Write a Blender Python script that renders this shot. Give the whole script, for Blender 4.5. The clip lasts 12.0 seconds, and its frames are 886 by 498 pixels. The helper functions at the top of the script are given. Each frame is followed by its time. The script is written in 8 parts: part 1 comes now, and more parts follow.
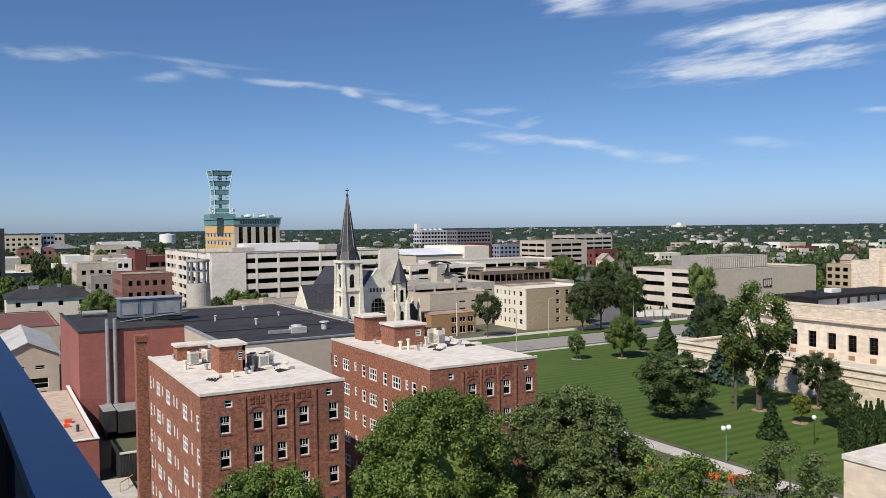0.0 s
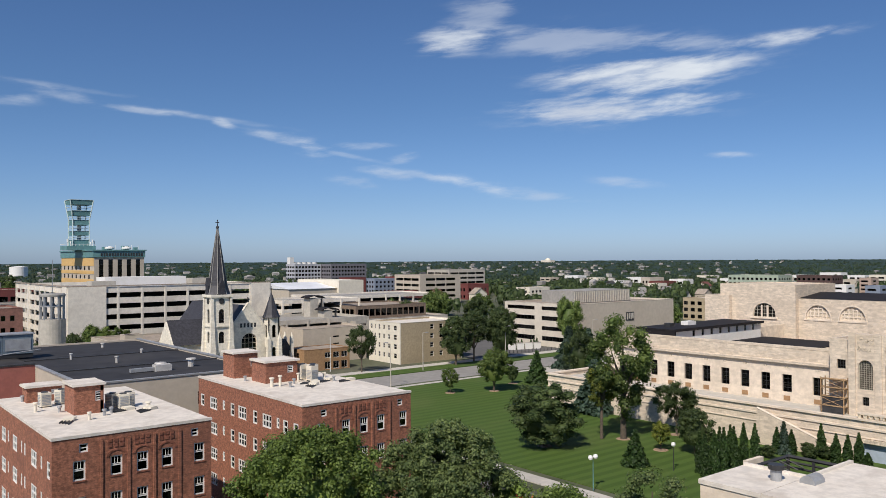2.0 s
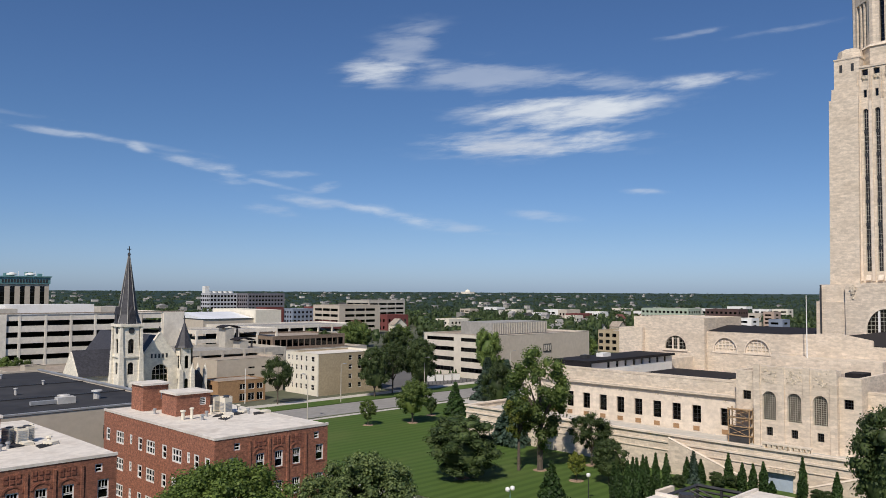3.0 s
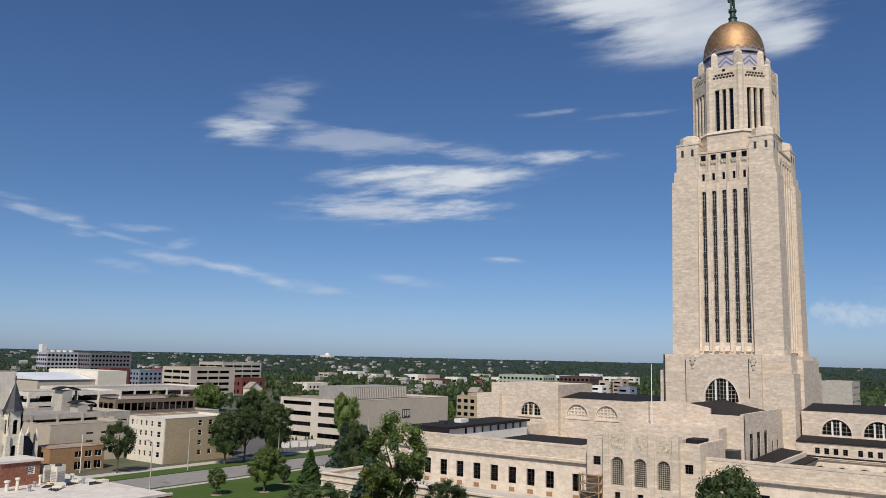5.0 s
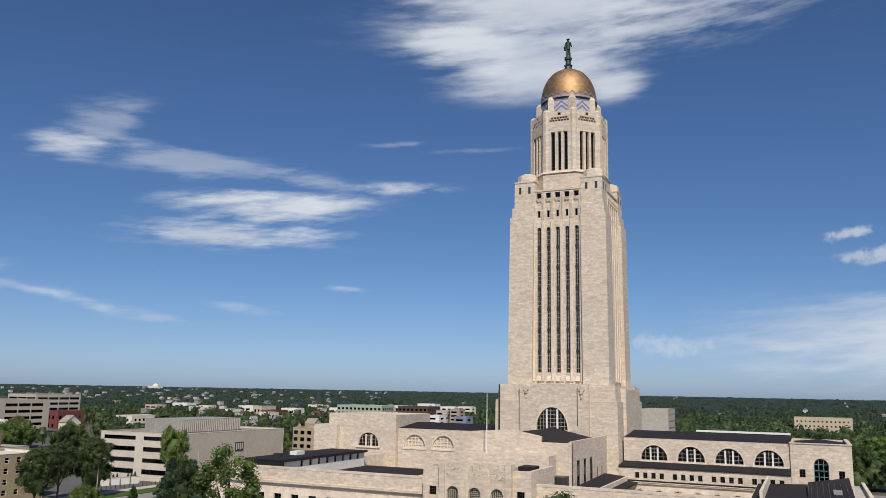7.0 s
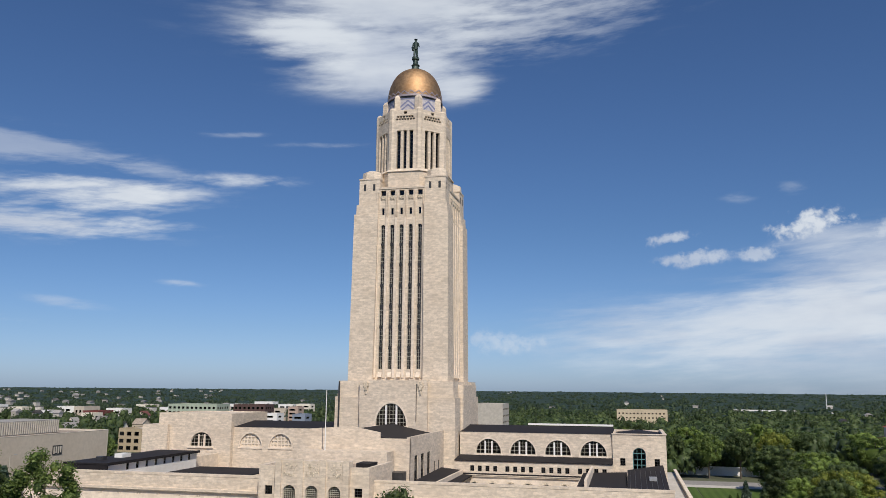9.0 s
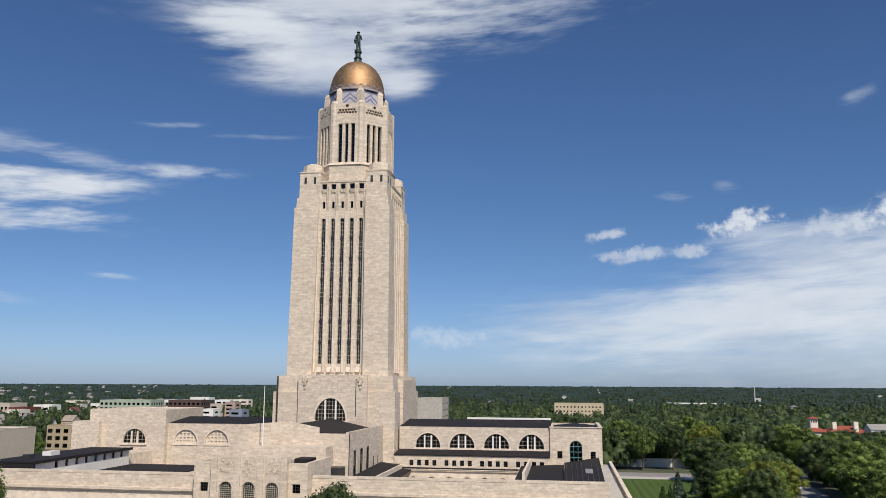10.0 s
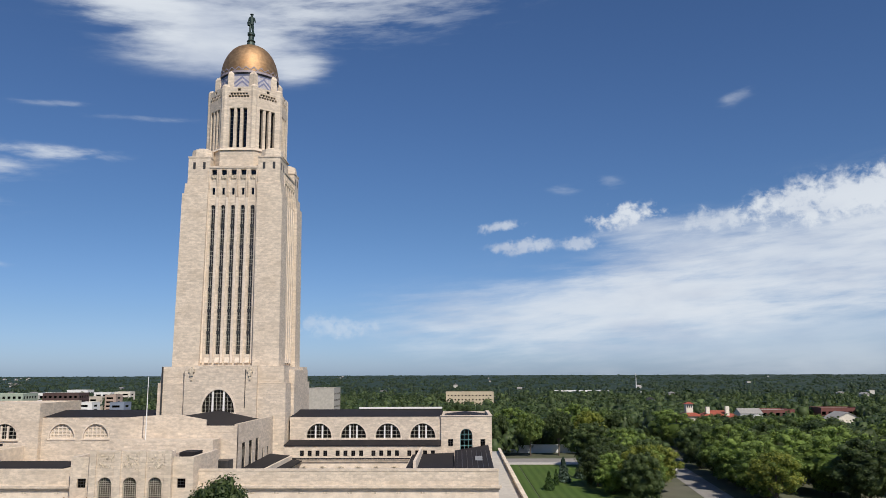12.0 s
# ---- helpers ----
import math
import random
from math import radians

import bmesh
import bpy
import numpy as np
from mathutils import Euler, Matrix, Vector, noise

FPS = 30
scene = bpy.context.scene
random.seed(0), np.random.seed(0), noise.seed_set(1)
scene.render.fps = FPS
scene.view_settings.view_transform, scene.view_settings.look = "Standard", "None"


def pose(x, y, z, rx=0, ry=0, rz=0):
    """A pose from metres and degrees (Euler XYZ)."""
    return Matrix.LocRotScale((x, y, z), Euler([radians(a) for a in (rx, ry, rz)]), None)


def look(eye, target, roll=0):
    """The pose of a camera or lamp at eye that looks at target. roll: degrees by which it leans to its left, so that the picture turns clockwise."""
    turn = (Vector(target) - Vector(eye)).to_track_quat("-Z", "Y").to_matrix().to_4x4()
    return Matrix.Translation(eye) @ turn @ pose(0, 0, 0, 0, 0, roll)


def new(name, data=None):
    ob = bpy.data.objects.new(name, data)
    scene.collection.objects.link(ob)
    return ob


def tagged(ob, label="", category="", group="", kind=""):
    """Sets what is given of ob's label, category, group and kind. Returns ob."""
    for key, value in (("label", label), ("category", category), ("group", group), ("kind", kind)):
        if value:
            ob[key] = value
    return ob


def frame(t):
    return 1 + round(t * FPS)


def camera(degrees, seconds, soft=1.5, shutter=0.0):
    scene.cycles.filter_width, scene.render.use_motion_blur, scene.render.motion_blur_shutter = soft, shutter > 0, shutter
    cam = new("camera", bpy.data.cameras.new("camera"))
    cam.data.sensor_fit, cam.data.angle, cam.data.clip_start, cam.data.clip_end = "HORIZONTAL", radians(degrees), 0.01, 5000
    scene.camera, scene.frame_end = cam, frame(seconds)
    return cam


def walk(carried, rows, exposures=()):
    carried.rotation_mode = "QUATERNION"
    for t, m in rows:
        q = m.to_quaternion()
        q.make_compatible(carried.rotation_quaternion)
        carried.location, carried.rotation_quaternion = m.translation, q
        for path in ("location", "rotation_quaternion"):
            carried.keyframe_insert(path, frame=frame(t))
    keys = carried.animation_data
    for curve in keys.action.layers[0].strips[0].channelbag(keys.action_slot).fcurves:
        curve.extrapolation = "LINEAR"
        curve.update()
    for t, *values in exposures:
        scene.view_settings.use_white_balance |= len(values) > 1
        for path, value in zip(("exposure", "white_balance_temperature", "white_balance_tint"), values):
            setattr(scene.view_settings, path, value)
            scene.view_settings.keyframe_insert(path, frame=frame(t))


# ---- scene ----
# The grid of streets runs along x (east) and y (north); the eye stands on a balcony and turns where it is.
EYE = (0.0, 0.0, 31.0)
cam = camera(57.86, 12.0, 0.85)
TURNS = [
    (0.0, -30.00, -1.62, 0.69),
    (0.5, -31.50, -1.19, 0.63),
    (1.0, -33.68, -0.67, 0.59),
    (1.5, -36.14, -0.06, 0.48),
    (2.0, -38.93, 0.75, 0.32),
    (2.5, -41.93, 1.81, 0.02),
    (3.0, -44.63, 2.95, -0.30),
    (5.0, -54.53, 7.63, -1.28),
    (5.5, -56.94, 8.48, -1.33),
    (6.0, -59.71, 9.18, -1.37),
    (6.5, -62.85, 9.70, -1.23),
    (7.0, -65.86, 9.97, -1.07),
    (9.0, -77.09, 9.89, -0.50),
    (9.5, -79.29, 9.72, -0.39),
    (10.0, -81.32, 9.54, -0.29),
    (10.5, -83.06, 9.35, -0.14),
    (11.0, -84.82, 9.15, 0.00),
    (11.5, -86.65, 8.99, 0.10),
    (12.0, -88.90, 8.82, 0.18),
]
walk(cam, [(t, pose(*EYE, 90 + pitch, roll, yaw)) for t, yaw, pitch, roll in TURNS],
     exposures=[(0.0, 0.1), (1.5, 0.0), (3.0, -0.12), (5.5, -0.2), (9.5, -0.13), (12.0, -0.1)])

# ---- light ----
SUN_AZ, SUN_EL = 242.0, 47.0
sun_way = Vector((math.sin(radians(SUN_AZ)) * math.cos(radians(SUN_EL)), math.cos(radians(SUN_AZ)) * math.cos(radians(SUN_EL)), math.sin(radians(SUN_EL))))
sun_data = bpy.data.lights.new("sun", "SUN")
sun_data.energy, sun_data.angle, sun_data.color = 4.8, radians(0.53), (1.0, 0.905, 0.79)
new("sun", sun_data).matrix_basis = look(sun_way * 400, (0, 0, 0))

world = bpy.data.worlds.new("sky")
scene.world = world
world.use_nodes = True


class Nodes:
    """A short way to write node trees."""

    def __init__(self, tree):
        self.tree = tree
        tree.nodes.clear()

    def add(self, kind, inputs=None, **settings):
        node = self.tree.nodes.new("ShaderNode" + kind)
        for key, value in settings.items():
            setattr(node, key, value)
        for key, value in (inputs or {}).items():
            if isinstance(value, bpy.types.NodeSocket):
                self.tree.links.new(value, node.inputs[key])
            else:
                node.inputs[key].default_value = value
        return node

    def math(self, op, a, b=0.0, c=0.0, clamp=False):
        return self.add("Math", {0: a, 1: b, 2: c}, operation=op, use_clamp=clamp).outputs[0]

    def mix(self, factor, a, b, blend="MIX"):
        node = self.add("Mix", {0: factor, 6: a, 7: b}, data_type="RGBA", blend_type=blend)
        return node.outputs[2]

    def ramp(self, value, low, high):
        return self.add("MapRange", {"Value": value, "From Min": low, "From Max": high}, interpolation_type="SMOOTHSTEP").outputs[0]

    def noise(self, vector, scale, detail=4.0, rough=0.55, distort=0.0):
        return self.add("TexNoise", {"Vector": vector, "Scale": scale, "Detail": detail, "Roughness": rough, "Distortion": distort}).outputs[0]


# Clouds of the sky: azimuth and height of the middle in degrees, half length, half height, tilt, strength, kind.
CLOUDS = [
    (4.3, 11.2, 4.0, 0.5, 2, 0.44, False),
    (13.0, 11.2, 6.0, 0.22, -4, 0.18, False),
    (23.0, 9.7, 6.0, 0.22, -6, 0.20, False),
    (31.0, 7.6, 5.0, 0.2, -11, 0.24, False),
    (38.0, 5.9, 5.5, 0.3, -10, 0.24, False),
    (13.4, 10.7, 2.6, 0.4, -9, 0.40, False),
    (11.0, 10.2, 1.8, 0.4, 6, 0.40, False),
    (18.7, 10.0, 3.4, 0.26, -3, 0.48, False),
    (23.6, 9.4, 1.0, 0.35, -20, 0.56, False),
    (27.6, 8.6, 2.8, 0.42, -6, 0.56, False),
    (30.0, 7.7, 1.5, 0.7, -12, 0.56, False),
    (33.0, 8.1, 2.6, 0.3, -1, 0.40, False),
    (36.3, 7.3, 1.2, 0.45, 12, 0.56, False),
    (32.8, 5.6, 1.8, 0.5, -4, 0.44, False),
    (34.7, 6.1, 2.4, 0.45, -11, 0.48, False),
    (40.4, 5.5, 3.6, 0.5, -10, 0.52, False),
    (45.0, 4.6, 4.4, 0.55, -7, 0.40, False),
    (53.2, 12.7, 7.0, 1.4, 3, 1.0, False),
    (51.3, 10.5, 7.4, 1.2, 2, 1.0, False),
    (39.7, 15.3, 2.8, 1.0, 3, 0.9, False),
    (41.6, 17.0, 3.2, 1.6, 25, 0.35, False),
    (48.6, 15.0, 6.8, 1.3, -4, 0.5, False),
    (57.0, 14.0, 4.0, 1.0, -10, 0.35, False),
    (62.0, 14.2, 4.2, 0.5, 2, 0.85, False),
    (62.0, 17.3, 2.4, 0.22, 4, 0.4, False),
    (58.6, 6.9, 1.7, 0.24, -2, 0.55, False),
    (51.8, 5.3, 2.6, 0.4, -7, 0.4, False),
    (73.5, 27.2, 11.5, 4.0, 4, 0.85, "veil"),
    (71.0, 23.6, 7.0, 2.0, -4, 0.95, "veil"),
    (84.5, 26.2, 9.5, 3.0, 9, 0.5, False),
    (72.0, 21.8, 6.6, 1.5, 2, 0.9, "veil"),
    (78.2, 21.2, 2.6, 1.1, 4, 0.9, "veil"),
    (66.0, 24.6, 3.6, 1.6, 12, 0.7, False),
    (68.0, 17.0, 3.5, 0.22, 3, 0.3, False),
    (81.2, 3.3, 3.0, 0.8, -2, 0.4, True),
    (92.8, 10.3, 1.7, 0.4, 8, 0.7, True),
    (94.6, 9.0, 2.2, 0.6, 4, 0.7, True),
    (98.9, 9.1, 1.3, 0.5, 0, 0.65, True),
    (102.0, 10.8, 2.6, 1.0, 3, 0.95, True),
    (106.0, 8.6, 6.5, 2.0, 10, 0.6, "veil"),
    (103.0, 9.6, 3.4, 1.1, 6, 0.55, "veil"),
    (107.5, 10.4, 2.6, 0.9, 0, 0.6, True),
    (116.0, 11.2, 6.0, 1.7, 6, 0.95, True),
    (101.5, 4.6, 17.5, 2.9, 4, 0.8, "veil"),
    (114.5, 7.0, 16.0, 3.6, 7, 0.75, "veil"),
    (112.0, 2.2, 22.0, 3.4, 0, 0.42, "veil"),
    (128.0, 8.0, 14.0, 5.0, 0, 0.9, "veil"),
    (109.9, 18.4, 1.2, 0.5, 22, 0.4, False),
    (97.6, 12.9, 1.3, 0.35, -6, 0.3, False),
    (101.0, 13.3, 1.0, 0.45, -8, 0.28, False),
]

n = Nodes(world.node_tree)
sky = n.add("TexSky", sky_type="NISHITA", sun_disc=False, sun_elevation=radians(SUN_EL), sun_rotation=radians(SUN_AZ), altitude=300.0, air_density=1.0, dust_density=0.6, ozone_density=2.5)
way = n.add("TexCoord").outputs["Generated"]
xyz = n.add("SeparateXYZ", {0: way}).outputs
azim = n.math("MULTIPLY", n.math("ARCTAN2", xyz[0], xyz[1]), 57.29578)
high = n.math("MULTIPLY", n.math("ARCSINE", xyz[2]), 57.29578)


def sky_grain(along, lean, scale, seed, detail=6.0, rough=0.55):
    """A cloud texture over bearing and height, drawn out along the bearing and leaning a little, centred on nought."""
    at = n.add("CombineXYZ", {0: n.math("MULTIPLY_ADD", azim, along, n.math("MULTIPLY", high, along * lean)), 1: n.math("MULTIPLY_ADD", azim, -lean, high), 2: seed}).outputs[0]
    return n.math("SUBTRACT", n.noise(at, scale, detail, rough, 0.2), 0.5)


fibre = sky_grain(0.2, 0.1, 1.9, 3.0, 5.0, 0.58)
broad_wisp = sky_grain(0.14, 0.04, 0.72, 11.0)
fine_wisp = sky_grain(0.28, -0.08, 1.25, 17.0)
broad_puff = sky_grain(0.6, 0.0, 0.5, 23.0)
fluff = sky_grain(1.0, 0.0, 1.5, 7.0, 5.0)
# the textures of each kind of cloud: grain, weight of the body, cut, full, rim
BROAD = n.math("MULTIPLY_ADD", broad_wisp, 2.4, n.math("MULTIPLY", fibre, 1.5)), 0.95, 0.15, 1.25, (0.03, 0.75)
FINE = n.math("MULTIPLY_ADD", fine_wisp, 2.0, n.math("MULTIPLY", fibre, 1.7)), 0.95, 0.1, 1.65, (0.03, 0.75)
PUFF = n.math("MULTIPLY_ADD", broad_puff, 1.8, n.math("MULTIPLY", fluff, 1.7)), 0.95, 0.2, 0.95, (0.08, 0.45)
VEIL = n.math("MULTIPLY_ADD", broad_wisp, 1.2, n.math("MULTIPLY", fibre, 0.6)), 1.0, 0.05, 1.05, (0.02, 0.6)
gap = None
for az0, el0, hl, hh, tilt, strength, puffy in CLOUDS:
    grain, weight, cut, full, rim = PUFF if puffy is True else VEIL if puffy == "veil" else BROAD if hh > 0.8 else FINE
    ct, st, sq = math.cos(radians(tilt)), math.sin(radians(tilt)), math.cos(radians(el0))
    u = n.math("MULTIPLY_ADD", azim, ct * sq / hl, n.math("MULTIPLY_ADD", high, st / hl, -(az0 * sq * ct + el0 * st) / hl))
    v = n.math("MULTIPLY_ADD", high, ct / hh, n.math("MULTIPLY_ADD", azim, -st * sq / hh, (az0 * sq * st - el0 * ct) / hh))
    body = n.math("POWER", 0.368, n.math("MULTIPLY_ADD", u, u, n.math("MULTIPLY", v, v)))
    level = n.math("MULTIPLY_ADD", body, weight, grain)
    thick = n.add("MapRange", {"Value": level, "From Min": cut, "From Max": full, "To Max": strength}, interpolation_type="SMOOTHSTEP").outputs[0]
    left = n.math("SUBTRACT", 1.0, n.math("MULTIPLY", thick, n.ramp(body, *rim)))
    gap = left if gap is None else n.math("MULTIPLY", gap, left)
veil = n.math("SUBTRACT", 1.0, gap)
low = n.ramp(high, 12.0, -1.0)
blue = n.mix(1.0, sky.outputs[0], n.mix(n.ramp(high, 4.5, 0.0), n.mix(low, (0.47, 0.63, 0.86, 1.0), (0.56, 0.71, 1.08, 1.0)), (0.58, 0.76, 1.22, 1.0)), "MULTIPLY")
lumps = n.noise(n.add("CombineXYZ", {0: n.math("MULTIPLY", azim, 0.35), 1: high, 2: 4.0}).outputs[0], 0.35, 4.0, 0.5, 0.2)
white = n.mix(n.ramp(lumps, 0.3, 0.62), (6.0, 6.6, 7.7, 1.0), (7.9, 8.4, 9.0, 1.0))
tone = n.mix(n.math("MULTIPLY", veil, 0.96), blue, white)
back = n.add("Background", {"Color": tone, "Strength": 0.1})
n.add("OutputWorld", {"Surface": back.outputs[0]})

# ---- materials ----
MATS = {}


def surface(name, colour, rough=0.8, metal=0.0, vary=0.18, grain=1.5, stain=0.06, bump=0.15, tint=None, blocks=None, island=0.0, spec=0.5, stretch=None):
    """A material with a fine grain, broad stains and a relief, all in metres. blocks: (length, height, joint, strength) of its courses."""
    if name in MATS:
        return MATS[name]
    m = bpy.data.materials.new(name)
    m.use_nodes = True
    t = Nodes(m.node_tree)
    place = t.add("NewGeometry").outputs["Position"]
    at = t.add("VectorMath", {0: place, 1: stretch}, operation="MULTIPLY").outputs[0] if stretch else place
    fine, broad = t.noise(at, grain, 6.0, 0.65), t.noise(at, stain, 4.0, 0.6, 0.4)
    dark = tuple(c * (1 - vary) for c in colour) + (1.0,)
    light = tuple(min(1.0, c * (1 + vary)) for c in colour) + (1.0,)
    col = t.mix(t.ramp(fine, 0.35, 0.65), dark, light)
    other = tuple(tint or [c * 0.72 for c in colour]) + (1.0,)
    col = t.mix(t.math("MULTIPLY", t.ramp(broad, 0.45, 0.75), 0.55), col, other)
    relief = fine
    if blocks:
        length, height, joint, strength = blocks
        p = t.add("SeparateXYZ", {0: place}).outputs
        flat = t.add("CombineXYZ", {0: t.math("ADD", p[0], p[1]), 1: p[2], 2: 0.0}).outputs[0]
        brick = t.add("TexBrick", {"Vector": flat, "Color1": (1, 1, 1, 1), "Color2": (0.0, 0.0, 0.0, 1), "Mortar": (0.22, 0.22, 0.22, 1), "Scale": 1.0, "Mortar Size": joint, "Bias": 0.0, "Brick Width": length, "Row Height": height})
        tone = t.math("MULTIPLY_ADD", brick.outputs[0], 2 * strength, 1 - strength)
        shade = t.add("CombineXYZ", {0: tone, 1: tone, 2: tone}).outputs[0]
        col = t.mix(1.0, col, shade, "MULTIPLY")
        relief = t.math("SUBTRACT", fine, t.math("MULTIPLY", brick.outputs[1], 0.8))
    if island:
        rnd = t.add("NewGeometry").outputs["Random Per Island"]
        tone = t.math("MULTIPLY_ADD", rnd, 2 * island, 1 - island)
        shade = t.add("CombineXYZ", {0: tone, 1: tone, 2: tone}).outputs[0]
        col = t.mix(1.0, col, shade, "MULTIPLY")
    bumped = t.add("Bump", {"Strength": bump, "Distance": 0.05, "Height": relief})
    rgh = t.math("MULTIPLY_ADD", fine, 0.2, rough - 0.1, clamp=True)
    b = t.add("BsdfPrincipled", {"Base Color": col, "Roughness": rgh, "Metallic": metal, "Normal": bumped.outputs[0], "Specular IOR Level": spec})
    t.add("OutputMaterial", {"Surface": b.outputs[0]})
    MATS[name] = m
    return m


def leaves(name, colour, tint, vary=0.35):
    if name in MATS:
        return MATS[name]
    m = bpy.data.materials.new(name)
    m.use_nodes = True
    t = Nodes(m.node_tree)
    g = t.add("NewGeometry").outputs
    rnd, place = g["Random Per Island"], g["Position"]
    broad = t.noise(place, 0.35, 3.0)
    whole = t.add("ObjectInfo").outputs["Random"]
    col = t.mix(t.ramp(t.math("ADD", t.math("MULTIPLY", rnd, 0.5), t.math("MULTIPLY", broad, 0.6)), 0.25, 0.85), tuple(colour) + (1.0,), tuple(tint) + (1.0,))
    tone = t.math("MULTIPLY_ADD", t.math("ADD", t.math("MULTIPLY", rnd, 0.7), t.math("MULTIPLY", whole, 0.5)), 2 * vary, 1 - vary)
    tone = t.math("MULTIPLY", tone, t.math("MULTIPLY_ADD", t.noise(place, 0.075, 2.0), 1.5, 0.25))
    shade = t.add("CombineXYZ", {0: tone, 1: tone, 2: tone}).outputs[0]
    col = t.mix(1.0, col, shade, "MULTIPLY")
    d = t.add("BsdfPrincipled", {"Base Color": col, "Roughness": 0.55, "Specular IOR Level": 0.3})
    tr = t.add("BsdfTranslucent", {"Color": t.mix(0.5, col, (0.16, 0.22, 0.03, 1.0))})
    t.add("OutputMaterial", {"Surface": t.add("MixShader", {0: 0.33, 1: d.outputs[0], 2: tr.outputs[0]}).outputs[0]})
    MATS[name] = m
    return m


def glass(name, tint=(0.25, 0.28, 0.3), through_it=0.6):
    """A thin pane: clear at a right angle, a mirror at a low one."""
    m = bpy.data.materials.new(name)
    m.use_nodes = True
    t = Nodes(m.node_tree)
    fr = t.math("MULTIPLY_ADD", t.add("Fresnel", {"IOR": 1.5}).outputs[0], 0.8, 0.0, clamp=True)
    clear = t.add("BsdfTransparent", {"Color": tuple(tint) + (1.0,)})
    gloss = t.add("BsdfGlossy", {"Color": (0.9, 0.95, 1.0, 1.0), "Roughness": 0.03})
    t.add("OutputMaterial", {"Surface": t.add("MixShader", {0: fr, 1: clear.outputs[0], 2: gloss.outputs[0]}).outputs[0]})
    return m


STONE = surface("limestone", (0.625, 0.535, 0.43), 0.85, vary=0.13, grain=1.7, stain=0.16, tint=(0.52, 0.43, 0.33), blocks=(1.5, 0.48, 0.03, 0.10), bump=0.5, stretch=(0.6, 0.6, 1.4))
STONE_PALE = surface("pale limestone", (0.70, 0.605, 0.495), 0.85, vary=0.1, grain=0.7, stain=0.12, tint=(0.51, 0.44, 0.35), blocks=(1.35, 0.46, 0.02, 0.06))
STONE_CARVED = surface("carved limestone", (0.58, 0.50, 0.39), 0.9, vary=0.35, grain=2.2, stain=0.3, bump=1.0)
COPPER_ROOF = surface("dark standing seam roof", (0.021, 0.019, 0.021), 0.75, vary=0.25, grain=0.8, stain=0.1, spec=0.2)
ROOF_BLACK = surface("black membrane roof", (0.034, 0.034, 0.037), 0.8, vary=0.25, grain=0.35, stain=0.07, tint=(0.066, 0.062, 0.06), spec=0.3)
ROOF_WHITE = surface("white membrane roof", (0.68, 0.63, 0.56), 0.7, vary=0.1, grain=1.1, stain=0.35, tint=(0.46, 0.40, 0.335))
ROOF_TAN = surface("gravel roof", (0.32, 0.27, 0.22), 0.9, vary=0.2, grain=0.7, stain=0.08, tint=(0.2, 0.16, 0.13))
BRICK = surface("red brick", (0.30, 0.125, 0.076), 0.85, vary=0.3, grain=3.2, stain=0.2, tint=(0.20, 0.085, 0.057), blocks=(0.24, 0.085, 0.012, 0.26), bump=0.3)
BRICK_ARCH = surface("patterned brick", (0.24, 0.09, 0.055), 0.85, vary=0.45, grain=3.0, bump=0.8)
PINK = surface("painted red block wall", (0.30, 0.105, 0.085), 0.85, vary=0.08, grain=0.8, stain=0.09, tint=(0.24, 0.085, 0.07), blocks=(0.8, 0.4, 0.012, 0.05))
GARAGE_WALL = surface("cream precast concrete", (0.74, 0.69, 0.60), 0.85, vary=0.07, grain=0.9, stain=0.1, tint=(0.47, 0.42, 0.35))
CONCRETE = surface("pale concrete", (0.45, 0.42, 0.365), 0.85, vary=0.1, grain=0.9, stain=0.08, tint=(0.4, 0.37, 0.32))
CONCRETE_DARK = surface("grey concrete", (0.30, 0.29, 0.27), 0.85, vary=0.12, grain=0.9, stain=0.1)
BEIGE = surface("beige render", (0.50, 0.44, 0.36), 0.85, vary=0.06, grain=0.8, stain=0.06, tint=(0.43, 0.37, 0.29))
CREAM = surface("cream painted wall", (0.72, 0.67, 0.56), 0.8, vary=0.05, grain=0.8, stain=0.1)
CREAM_STONE = surface("cream church stone", (0.76, 0.71, 0.60), 0.85, vary=0.1, grain=1.2, stain=0.15, blocks=(0.9, 0.4, 0.015, 0.07))
SLATE = surface("dark slate", (0.042, 0.042, 0.05), 0.6, vary=0.3, grain=1.5, stain=0.3, blocks=(0.5, 0.3, 0.02, 0.15))
ORANGE_BRICK = surface("orange brick", (0.34, 0.205, 0.105), 0.85, vary=0.12, grain=2.0, stain=0.12)
YELLOW_PANEL = surface("yellow panel", (0.66, 0.43, 0.17), 0.7, vary=0.04, grain=1.0)
PALE_TEAL = surface("pale teal paint", (0.55, 0.66, 0.66), 0.5, vary=0.06)
TEAL = surface("teal painted metal", (0.13, 0.27, 0.275), 0.5, vary=0.1, grain=0.5, stain=0.1)
WHITE_PAINT = surface("white paint", (0.78, 0.77, 0.74), 0.55, vary=0.03, grain=2.0, stain=0.3, tint=(0.68, 0.66, 0.6))
GREY_METAL = surface("grey metal", (0.36, 0.37, 0.38), 0.5, 0.3, vary=0.12, grain=1.0, stain=0.4)
BLUE_METAL = surface("blue grey metal", (0.17, 0.22, 0.26), 0.5, 0.2, vary=0.12, grain=1.0, stain=0.2)
PALE_METAL = surface("pale weathered sheet metal", (0.50, 0.49, 0.47), 0.6, 0.1, vary=0.12, grain=0.8, stain=0.2, tint=(0.34, 0.31, 0.28))
DARK_METAL = surface("dark metal", (0.05, 0.05, 0.052), 0.5, 0.3, vary=0.2, grain=1.0)
